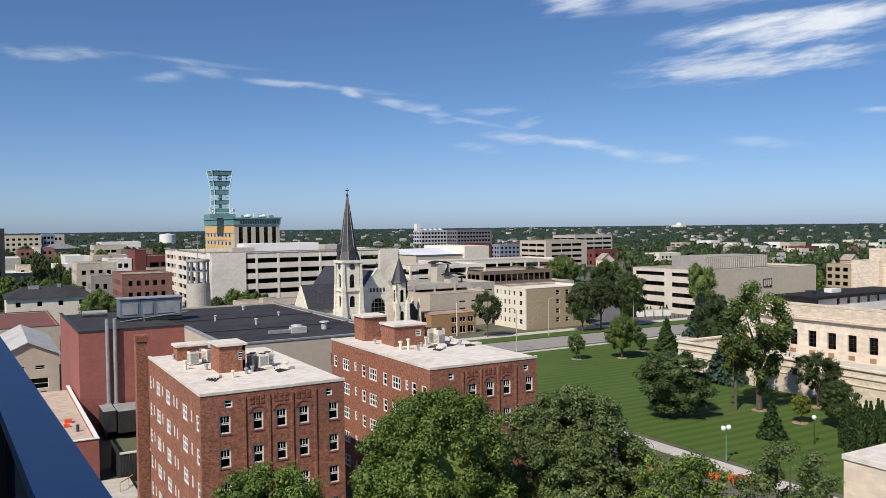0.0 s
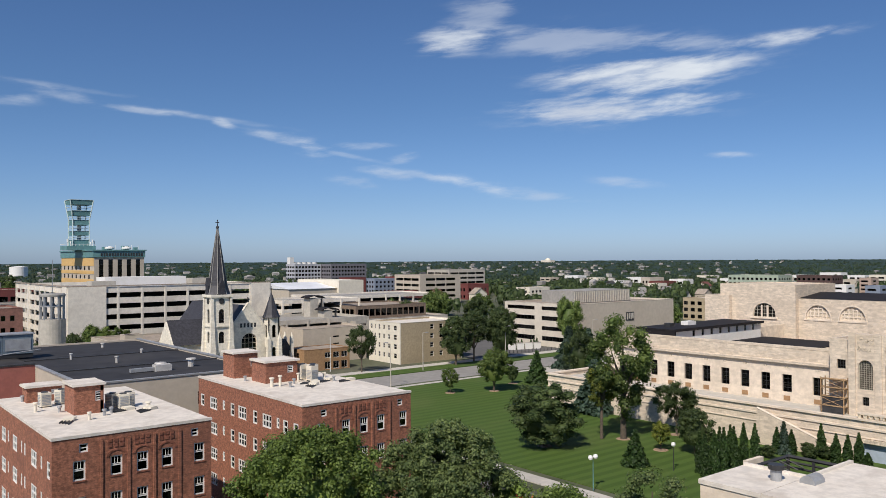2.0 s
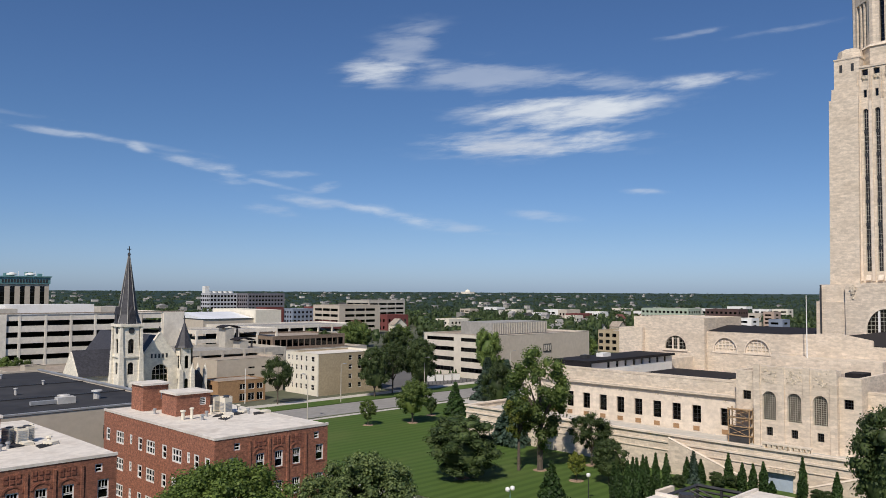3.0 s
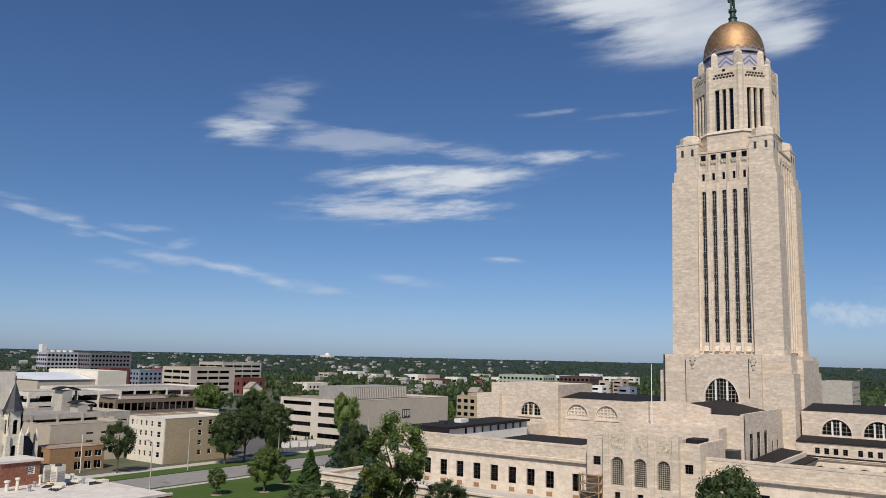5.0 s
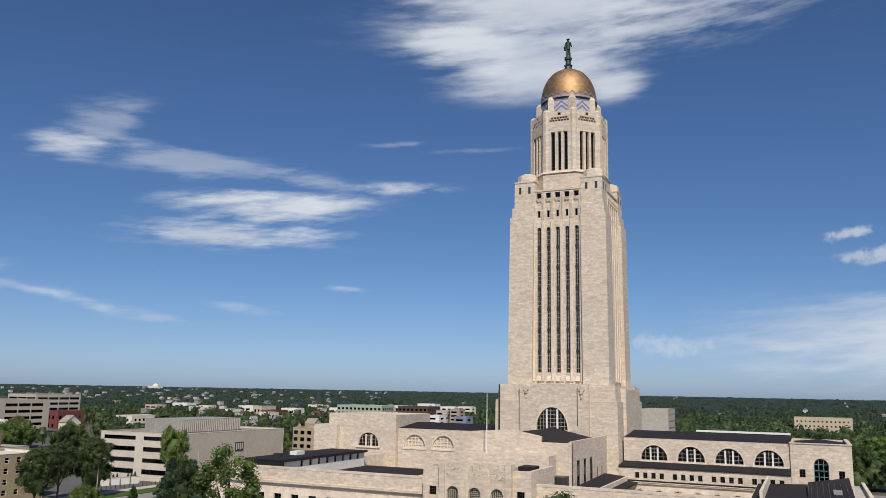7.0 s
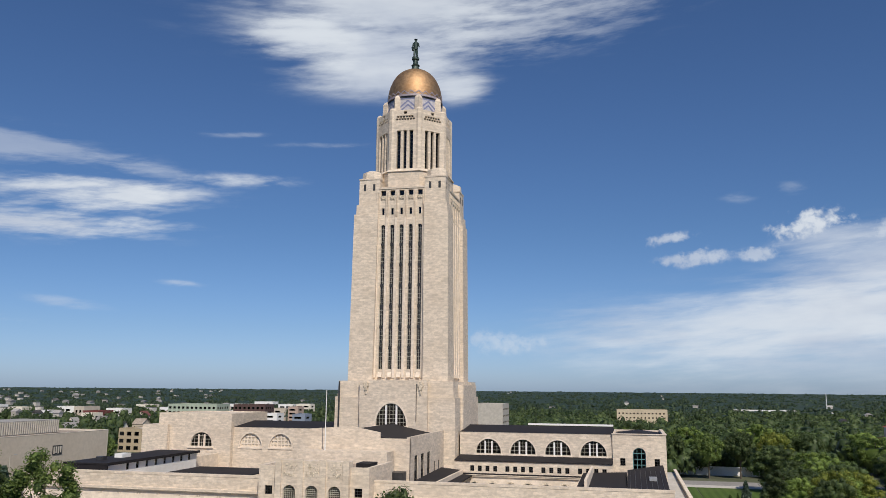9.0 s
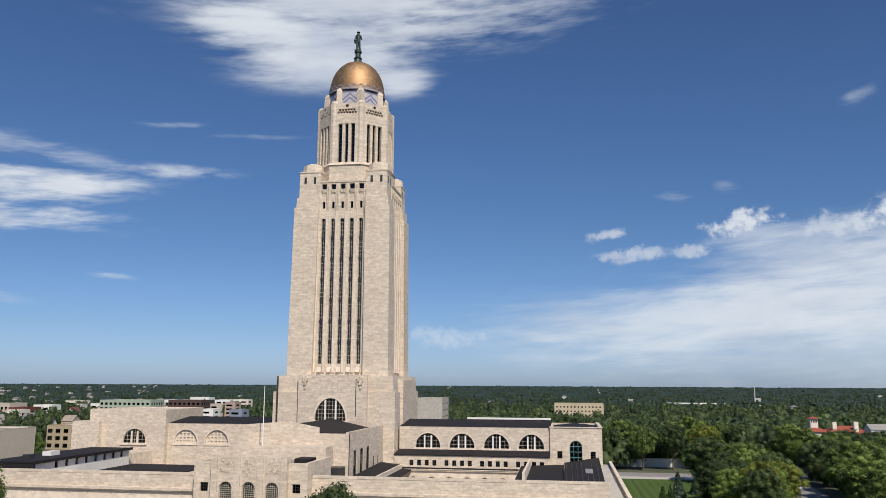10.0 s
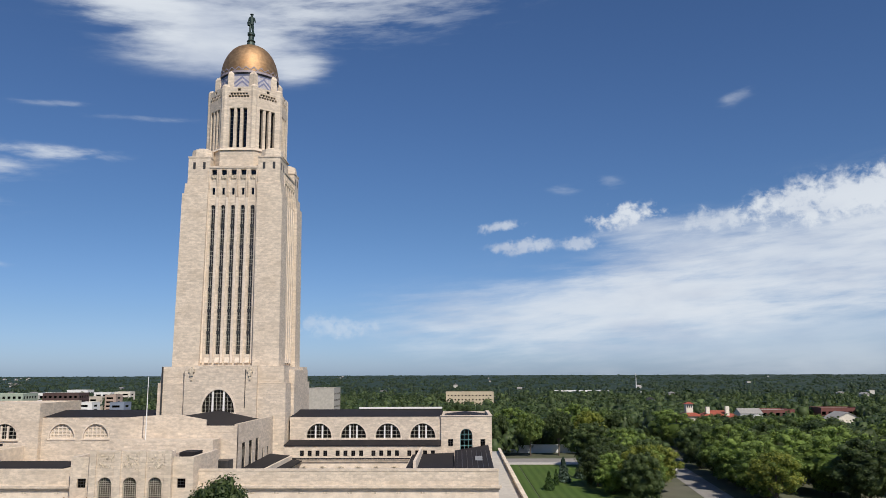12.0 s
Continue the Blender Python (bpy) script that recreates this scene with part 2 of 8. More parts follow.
# Lighter blue than the bare rail: the sky's reflection is put into the colour
BLUE_RAIL = surface("blue anodised rail", (0.15, 0.25, 0.43), 0.4, 0.2, vary=0.05, grain=8.0, stain=0.8, bump=0.03)
BRONZE = surface("green bronze", (0.035, 0.06, 0.052), 0.5, 0.3, vary=0.3, grain=1.5)
GOLD = surface("gold tile", (0.40, 0.265, 0.15), 0.62, 1.0, vary=0.16, grain=1.1, stain=0.25, tint=(0.42, 0.23, 0.10), blocks=(0.9, 0.5, 0.02, 0.08))
TILE_BLUE = surface("blue mosaic tile", (0.22, 0.235, 0.36), 0.5, vary=0.12, grain=1.5)
TILE_PALE = surface("pale mosaic tile", (0.50, 0.475, 0.50), 0.5, vary=0.16, grain=1.5)
TILE_MAUVE = surface("mauve mosaic tile", (0.29, 0.25, 0.275), 0.5, vary=0.16, grain=1.5)
ASPHALT = surface("asphalt", (0.10, 0.098, 0.095), 0.9, vary=0.15, grain=0.6, stain=0.05, tint=(0.15, 0.145, 0.14))
ROAD = surface("worn concrete road", (0.26, 0.25, 0.235), 0.9, vary=0.1, grain=0.5, stain=0.08, tint=(0.2, 0.19, 0.18))
WALKWAY = surface("pale pavement", (0.48, 0.455, 0.41), 0.9, vary=0.08, grain=0.8, stain=0.1)
EARTH = surface("mulch", (0.27, 0.19, 0.13), 0.95, vary=0.3, grain=3.0)
RED_TILE = surface("red roof tile", (0.30, 0.075, 0.045), 0.8, vary=0.2, grain=1.5, blocks=(0.4, 0.35, 0.03, 0.15))
RED_ROOF = surface("dull red roof", (0.16, 0.062, 0.052), 0.85, vary=0.15, grain=0.6, stain=0.1)
BARK = surface("bark", (0.10, 0.08, 0.062), 0.95, vary=0.3, grain=4.0, bump=0.8)
SAFETY_ORANGE = surface("orange barrier plastic", (0.75, 0.10, 0.03), 0.5, vary=0.06)
GLOBE = surface("white lamp globe", (0.82, 0.82, 0.8), 0.3, vary=0.02)
BLUE_DOOR = surface("pale blue door", (0.36, 0.43, 0.52), 0.6, vary=0.06)
GLASS = glass("window glass")
GLASS_DARK = glass("leaded window glass", (0.12, 0.12, 0.12))
# Near-black stand-in for unlit rooms and decks: shade put into the colour
SHADE_INSIDE = surface("painted interior shade", (0.05, 0.048, 0.045), 0.9)
LEAF = leaves("maple leaves", (0.068, 0.120, 0.024), (0.176, 0.242, 0.056))
LEAF_DARK = leaves("dark oak leaves", (0.031, 0.056, 0.020), (0.080, 0.110, 0.038))
LEAF_YELLOW = leaves("yellowing leaves", (0.085, 0.135, 0.024), (0.24, 0.25, 0.045))
LEAF_SPRUCE = leaves("blue spruce needles", (0.028, 0.055, 0.036), (0.065, 0.10, 0.075))
LEAF_CEDAR = leaves("arborvitae scales", (0.022, 0.052, 0.014), (0.048, 0.09, 0.024))
LEAF_LINDEN = leaves("linden leaves", (0.056, 0.092, 0.032), (0.146, 0.186, 0.066))
LEAF_TALL = leaves("cottonwood leaves", (0.058, 0.102, 0.026), (0.138, 0.185, 0.048))
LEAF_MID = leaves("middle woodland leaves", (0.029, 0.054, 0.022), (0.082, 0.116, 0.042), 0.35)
# Far leaves duller and bluer than near ones: distance haze put into the colour
LEAF_FAR = leaves("far woodland leaves with haze tone", (0.020, 0.039, 0.022), (0.046, 0.070, 0.036), 0.3)
LEAD = surface("leaded window bars", (0.40, 0.375, 0.31), 0.6, vary=0.1)


def lawn_material():
    m = bpy.data.materials.new("mown lawn")
    m.use_nodes = True
    t = Nodes(m.node_tree)
    place = t.add("NewGeometry").outputs["Position"]
    p = t.add("SeparateXYZ", {0: place}).outputs
    stripe = t.math("SINE", t.math("MULTIPLY", t.math("ADD", p[1], t.math("MULTIPLY", t.noise(place, 0.05, 2.0), 1.2)), 2 * math.pi / 2.4))
    fine, broad = t.noise(place, 3.0, 6.0, 0.7), t.noise(place, 0.07, 4.0, 0.6)
    col = t.mix(t.ramp(stripe, -0.6, 0.6), (0.052, 0.092, 0.017, 1), (0.071, 0.120, 0.024, 1))
    col = t.mix(t.math("MULTIPLY", t.ramp(fine, 0.35, 0.75), 0.35), col, (0.052, 0.094, 0.020, 1))
    col = t.mix(t.math("MULTIPLY", t.ramp(broad, 0.45, 0.75), 0.45), col, (0.110, 0.135, 0.042, 1))
    bumped = t.add("Bump", {"Strength": 0.4, "Distance": 0.06, "Height": fine})
    b = t.add("BsdfPrincipled", {"Base Color": col, "Roughness": 0.85, "Normal": bumped.outputs[0], "Specular IOR Level": 0.2})
    t.add("OutputMaterial", {"Surface": b.outputs[0]})
    return m


LAWN = lawn_material()
GROUND = surface("town ground", (0.075, 0.085, 0.045), 0.95, vary=0.25, grain=0.12, stain=0.012, tint=(0.17, 0.16, 0.135))

# ---- mesh helpers ----
WM = {}


class Mb:
    """Collects faces for one mesh."""

    def __init__(self):
        self.v, self.f = [], []

    def poly(self, pts):
        k = len(self.v)
        self.v += [tuple(p) for p in pts]
        self.f.append(tuple(range(k, k + len(pts))))
        return self

    def solid(self, low, high):
        """A closed solid between two rings of the same number of points, both counter-clockwise from above."""
        k, m = len(self.v), len(low)
        self.v += [tuple(p) for p in low] + [tuple(p) for p in high]
        self.f.append(tuple(reversed(range(k, k + m))))
        self.f.append(tuple(range(k + m, k + 2 * m)))
        for i in range(m):
            j = (i + 1) % m
            self.f.append((k + i, k + j, k + m + j, k + m + i))
        return self

    def box(self, x0, y0, z0, x1, y1, z1):
        return self.solid([(x0, y0, z0), (x1, y0, z0), (x1, y1, z0), (x0, y1, z0)], [(x0, y0, z1), (x1, y0, z1), (x1, y1, z1), (x0, y1, z1)])

    def frustum(self, cx, cy, z0, hx0, hy0, z1, hx1, hy1):
        ring = lambda hx, hy, z: [(cx - hx, cy - hy, z), (cx + hx, cy - hy, z), (cx + hx, cy + hy, z), (cx - hx, cy + hy, z)]
        return self.solid(ring(hx0, hy0, z0), ring(hx1, hy1, z1))

    def cyl(self, cx, cy, z0, z1, r0, r1=None, m=12, turn=0.0):
        r1 = r0 if r1 is None else r1
        ring = lambda r, z: [(cx + r * math.cos(turn + 2 * math.pi * i / m), cy + r * math.sin(turn + 2 * math.pi * i / m), z) for i in range(m)]
        return self.solid(ring(r0, z0), ring(r1, z1))

    def lathe(self, cx, cy, profile, m=16, turn=0.0):
        for (r0, z0), (r1, z1) in zip(profile, profile[1:]):
            self.cyl(cx, cy, z0, z1, max(r0, 0.001), max(r1, 0.001), m, turn)
        return self

    def tube(self, a, b, r0, r1=None, m=8):
        a, b = Vector(a), Vector(b)
        r1 = r0 if r1 is None else r1
        q = (b - a).to_track_quat("Z", "Y")
        ring = lambda c, r: [tuple(c + q @ Vector((r * math.cos(2 * math.pi * i / m), r * math.sin(2 * math.pi * i / m), 0))) for i in range(m)]
        return self.solid(ring(a, r0), ring(b, r1))

    def gable(self, x0, y0, x1, y1, z0, z1, along="x", over=0.0):
        """A gabled roof as a prism."""
        x0, y0, x1, y1 = x0 - over, y0 - over, x1 + over, y1 + over
        if along == "x":
            c = (y0 + y1) / 2
            ends = [[(x, y0, z0), (x, y1, z0), (x, c, z1)] for x in (x0, x1)]
        else:
            c = (x0 + x1) / 2
            ends = [[(x1, y, z0), (x0, y, z0), (c, y, z1)] for y in (y0, y1)]
        a, b = ends
        k = len(self.v)
        self.v += a + b
        self.f += [(k + 0, k + 2, k + 1), (k + 3, k + 4, k + 5), (k + 0, k + 1, k + 4, k + 3), (k + 1, k + 2, k + 5, k + 4), (k + 2, k + 0, k + 3, k + 5)]
        return self

    def hip(self, x0, y0, x1, y1, z0, z1, inset):
        xm, ym = (x0 + x1) / 2, (y0 + y1) / 2
        if x1 - x0 >= y1 - y0:
            top = [(x0 + inset, ym - 0.05, z1), (x1 - inset, ym - 0.05, z1), (x1 - inset, ym + 0.05, z1), (x0 + inset, ym + 0.05, z1)]
        else:
            top = [(xm - 0.05, y0 + inset, z1), (xm + 0.05, y0 + inset, z1), (xm + 0.05, y1 - inset, z1), (xm - 0.05, y1 - inset, z1)]
        return self.solid([(x0, y0, z0), (x1, y0, z0), (x1, y1, z0), (x0, y1, z0)], top)

    def mesh(self, name, mat, smooth=False):
        me = bpy.data.meshes.new(name)
        me.from_pydata(self.v, [], self.f)
        me.materials.append(mat)
        if smooth:
            me.shade_smooth()
        me.update()
        return me


def thing(name, label, category, place=(0, 0, 0), group="", kind="", turn=0.0):
    ob = new(name)
    ob.matrix_basis = pose(*place, 0, 0, turn)
    WM[ob] = ob.matrix_basis.copy()
    return tagged(ob, label, category, group, kind)


def hang(name, me, parent, m=None, label=""):
    """Links a mesh under a thing or part, at the world pose m."""
    ob = new(name, me)
    m = Matrix.Identity(4) if m is None else m
    ob.parent = parent
    ob.matrix_basis = WM[parent].inverted() @ m
    WM[ob] = m.copy()
    return tagged(ob, label)


def part(name, mb, mat, parent, label="", smooth=False):
    """A part built in world metres, linked under its thing."""
    me = mb.mesh(name, mat, smooth)
    me.transform(WM[parent].inverted())
    ob = new(name, me)
    ob.parent = parent
    WM[ob] = WM[parent].copy()
    return tagged(ob, label)


def structure(name, mb, mat, label, category):
    return tagged(new(name, mb.mesh(name, mat)), label, category, "", "structure")


FACING = {"S": 0.0, "W": -90.0, "N": 180.0, "E": 90.0}


def wall(mb, origin, facing, length, z0, z1, holes=(), thick=0.5):
    """Adds a wall slab with real openings to mb. holes: (u0, u1, low, high, arched); u runs to the right as seen from outside."""
    m = pose(origin[0], origin[1], 0, 0, 0, FACING.get(facing, facing))
    P = lambda u, d, z: tuple(m @ Vector((u, d, z)))
    us = sorted({0.0, length, *(h[0] for h in holes), *(h[1] for h in holes)})
    zs = sorted({z0, z1, *(h[2] for h in holes), *(h[3] for h in holes)})
    inside = lambda u, z: any(h[0] < u < h[1] and h[2] < z < h[3] for h in holes)
    for a, b in zip(us, us[1:]):
        run = None
        for c, d in zip(zs, zs[1:]):
            if inside((a + b) / 2, (c + d) / 2):
                continue
            mb.poly([P(a, 0, c), P(b, 0, c), P(b, 0, d), P(a, 0, d)])
            mb.poly([P(b, thick, c), P(a, thick, c), P(a, thick, d), P(b, thick, d)])
    for a, b, c, d, e, f in ((0, 0, thick, z0, z1, 0), (length, thick, 0, z0, z1, 0)):
        mb.poly([P(a, c, d), P(a, b, d), P(a, b, e), P(a, c, e)])
    mb.poly([P(0, 0, z1), P(length, 0, z1), P(length, thick, z1), P(0, thick, z1)])
    for u0, u1, c, d, arched in holes:
        mb.poly([P(u0, 0, c), P(u1, 0, c), P(u1, thick, c), P(u0, thick, c)])
        if arched:
            r, uc = (u1 - u0) / 2, (u0 + u1) / 2
            top = d - min(r, d - c)
            ry = d - top
            arc = [(uc - r * math.cos(math.pi * i / 10), top + ry * math.sin(math.pi * i / 10)) for i in range(11)]
            for (ua, za), (ub, zb) in zip(arc, arc[1:]):
                mb.poly([P(ua, 0, za), P(ub, 0, zb), P(ub, 0, d + 0.0), P(ua, 0, d + 0.0)])
                mb.poly([P(ua, 0, za), P(ua, thick, za), P(ub, thick, zb), P(ub, 0, zb)])
            side = top
        else:
            mb.poly([P(u0, thick, d), P(u1, thick, d), P(u1, 0, d), P(u0, 0, d)])
            side = d
        if side > c:
            mb.poly([P(u0, 0, c), P(u0, thick, c), P(u0, thick, side), P(u0, 0, side)])
            mb.poly([P(u1, thick, c), P(u1, 0, c), P(u1, 0, side), P(u1, thick, side)])
    return m


WINDOW_MESHES = {}


def window_part(parent, m, u0, u1, z0, z1, depth, bars, frame_mat, pane_mat, arched=False, rim=0.08, name="window", proud=0.0):
    """A window in an opening: frame with its bars as a part, the pane under it. bars: (upright count, level count)."""
    w, h = round(u1 - u0, 3), round(z1 - z0, 3)
    key = (w, h, bars, frame_mat.name, pane_mat.name, arched, rim)
    if key not in WINDOW_MESHES:
        fr, pn = Mb(), Mb()
        rad = w / 2
        top = h - min(rad, h) if arched else h
        fr.box(0, 0, 0, rim, rim, max(top, rim)).box(w - rim, 0, 0, w, rim, max(top, rim)).box(rim, 0, 0, w - rim, rim, rim)
        if arched:
            ry = h - top
            arc = [(rad - rad * math.cos(math.pi * i / 10), top + ry * math.sin(math.pi * i / 10)) for i in range(11)]
            inn = [(rad - (rad - rim) * math.cos(math.pi * i / 10), top + (ry - rim) * math.sin(math.pi * i / 10)) for i in range(11)]
            for i in range(10):
                (a, b), (c, d), (e, f), (g, k) = arc[i], arc[i + 1], inn[i + 1], inn[i]
                fr.poly([(g, 0, k), (e, 0, f), (c, 0, d), (a, 0, b)])
                fr.poly([(g, rim, k), (e, rim, f), (e, 0, f), (g, 0, k)])
            pn.poly([(0, rim * 0.6, 0), (w, rim * 0.6, 0)] + [(a, rim * 0.6, b) for a, b in reversed(arc)])
        else:
            fr.box(rim, 0, h - rim, w - rim, rim, h)
            pn.box(0.01, rim * 0.5, 0.01, w - 0.01, rim * 0.6, h - 0.01)
        up, level = bars
        reach = lambda u: top + (h - top) * math.sqrt(max(0.0, 1 - ((u - rad) / rad) ** 2)) if arched else h
        for i in range(1, up + 1):
            u = w * i / (up + 1)
            fr.box(u - rim * 0.4, rim * 0.1, rim, u + rim * 0.4, rim * 0.9, reach(u) - 0.01)
        for i in range(1, level + 1):
            z = h * i / (level + 1)
            cut = 0.0
            if arched and z > top:
                cut = rad - rad * math.sqrt(max(0.0, 1 - ((z - top) / (h - top)) ** 2))
            fr.box(rim + cut, rim * 0.15, z - rim * 0.4, w - rim - cut, rim * 0.85, z + rim * 0.4)
        WINDOW_MESHES[key] = fr.mesh("window_frame", frame_mat), pn.mesh("pane", pane_mat)
    f, p = WINDOW_MESHES[key]
    at = m @ Matrix.Translation((u0, depth, z0))
    frame_ob = hang(name, f, parent, at)
    pane_ob = hang("pane", p, frame_ob, at)
    return frame_ob

# ---- ground, roads and lawn ----
def ground_sheet():
    mb = Mb()
    rings = [0, 60, 140, 260, 420, 700, 1100, 1700, 2500, 3400, 4300, 4900]
    lift = lambda r: 0.0 if r < 1100 else 13.0 * ((r - 1100) / 3800) ** 1.3
    m = 96
    mb.v.append((100.0, 40.0, 0.0))
    for r in rings[1:]:
        mb.v += [(100 + r * math.cos(2 * math.pi * i / m), 40 + r * math.sin(2 * math.pi * i / m), lift(r)) for i in range(m)]
    for i in range(m):
        j = (i + 1) % m
        mb.f.append((0, 1 + i, 1 + j))
        for k in range(len(rings) - 2):
            a, b = 1 + k * m, 1 + (k + 1) * m
            mb.f.append((a + i, b + i, b + j, a + j))
    return mb


structure("ground", ground_sheet(), GROUND, "grassy and paved town ground reaching the horizon", "ground")
K_SOUTH, K_NORTH = 161.5, 176.0
structure("road_k", Mb().box(-300, K_SOUTH, -0.3, 700, K_NORTH, 0.03), ROAD, "wide worn concrete street with traffic lanes", "road")
structure("road_fourteenth", Mb().box(62, -200, -0.3, 76, K_SOUTH - 0.05, 0.03), ASPHALT, "asphalt side street beside the capitol lawn", "road")
structure("road_h", Mb().solid([(120, -60.5, -0.3), (120, -53.2, -0.3), (40, -47, -0.3), (40, -54, -0.3)][::-1], [(120, -60.5, 0.034), (120, -53.2, 0.034), (40, -47, 0.034), (40, -54, 0.034)][::-1]).solid([(120, -60.5, -0.3), (700, -114, -0.3), (700, -106, -0.3), (120, -53.2, -0.3)], [(120, -60.5, 0.034), (700, -114, 0.034), (700, -106, 0.034), (120, -53.2, 0.034)]), ROAD, "tree-lined street south of the capitol", "road")
structure("road_sixteenth", Mb().box(290, -63.9, -0.3, 303, K_SOUTH - 0.05, 0.03), ROAD, "cross street behind the capitol", "road")
structure("road_sixteenth_south", Mb().box(290, -500, -0.3, 303, -79.1, 0.03), ROAD, "cross street under trees", "road")
structure("lawn", Mb().box(84, -20, -0.2, 290 - 8, 157.5, 0.14), LAWN, "striped mown green lawn round the capitol", "lawn")
structure("lawn_south", Mb().box(140, -49.5, -0.2, 282, -20.3, 0.13), LAWN, "green lawn south of the capitol", "lawn")
structure("pavement_west", Mb().box(79.5, -60, -0.2, 82.3, 159, 0.15), WALKWAY, "pale concrete pavement beside the lawn", "pavement")
structure("pavement_north", Mb().box(82.5, 157.7, -0.2, 288, 159.4, 0.15), WALKWAY, "pale concrete pavement along the street", "pavement")
structure("pavement_south", Mb().box(282.5, -54, -0.2, 289, -14, 0.15), WALKWAY, "pale concrete pavement behind the south lawn", "pavement")
structure("pavement_church", Mb().box(60, 183.5, -0.2, 200, 187.5, 0.15), WALKWAY, "pale concrete pavement before the church", "pavement")
structure("verge", Mb().box(60, 176.3, -0.2, 200, 183.2, 0.14), LAWN, "grass strip beside the street", "verge")
structure("driveway", Mb().box(160, 122, -0.2, 215, 157.2, 0.2), WALKWAY, "pale concrete drive beside the capitol", "driveway")
structure("car_park", Mb().box(165, 183, -0.2, 206, 250, 0.06), ASPHALT, "asphalt car park with low walls", "car park")
# ---- the capitol ----
CX, CY = 197.0, 53.5
cap = thing("capitol_building", "pale limestone capitol with a tall tower and golden dome", "capitol", (CX, CY, 2.0))
WM[cap] = Matrix.Translation((CX, CY, 0.0))
TERRACE = 3.4

t = Mb().box(126.4, -13, -2.2, 273, 120, TERRACE)
part("terrace", t, WALKWAY, cap, "pale stone terrace")


def terrace_walls():
    mb = Mb()
    m = wall(mb, (126.0, 120.3), "W", 133.6, -2.2, 4.2, [(65.2, 69.4, -2.19, 0.9, False)], 0.39)
    wall(mb, (126.4, -13.4), "S", 146.6, -2.2, 4.2, (), 0.4)
    wall(mb, (273.0, 120.4), "N", 146.6, -2.2, 4.2, (), 0.4)
    part("terrace_wall", mb, STONE, cap)
    cop = Mb().box(125.7, -13.7, 4.2, 126.7, 120.6, 4.5).box(126.7, -13.7, 4.2, 273, -12.8, 4.5).box(126.7, 119.8, 4.2, 273, 120.7, 4.5)
    cop.box(125.8, -13.5, 2.9, 126.0, 120.4, 3.2).box(125.85, -13.5, 1.6, 126.0, 120.4, 1.75)
    part("coping", cop, STONE_PALE, cap)
    part("door", Mb().box(126.25, 51.0, -2.0, 126.35, 55.0, 0.85), BLUE_DOOR, cap, "pale blue double door")
    part("door_hood", Mb().box(125.4, 50.4, 0.95, 126.0, 55.7, 1.5), STONE_CARVED, cap)
    # stairs that climb the terrace wall on both sides of the door
    for s in (1, -1):
        for k in range(12):
            y = 53.2 + s * (5.0 + 1.05 * k)
            part("stair", Mb().box(124.6, min(y, y + s * 1.05), -2.1, 126.0, max(y, y + s * 1.05), 3.3 - 0.42 * (12 - k) + 0.3), STONE, cap)
        part("stair_wall", Mb().solid([(124.3, 53.2 + s * 4.6, -2.1), (124.6, 53.2 + s * 4.6, -2.1), (124.6, 53.2 + s * 18.0, -2.1), (124.3, 53.2 + s * 18.0, -2.1)][::s], [(124.3, 53.2 + s * 4.6, -0.6), (124.6, 53.2 + s * 4.6, -0.6), (124.6, 53.2 + s * 18.0, 4.0), (124.3, 53.2 + s * 18.0, 4.0)][::s]), STONE, cap)
        part("stair_coping", Mb().tube((124.45, 53.2 + s * 4.6, -0.5), (124.45, 53.2 + s * 18.0, 4.1), 0.22, 0.22, 4), STONE_PALE, cap)

    for k in range(9):
        part("baluster", Mb().box(125.9, 48.3 + 0.85 * k, 4.5, 126.5, 48.75 + 0.85 * k, 5.1), STONE_CARVED, cap)
    part("balustrade_rail", Mb().box(125.8, 48.1, 5.1, 126.6, 55.7, 5.35), STONE_PALE, cap)


terrace_walls()

# The outer square of ranges
X0, X1, Y0, Y1, TOP, RD = 137.0, 257.0, -6.5, 113.5, 13.3, 15.0


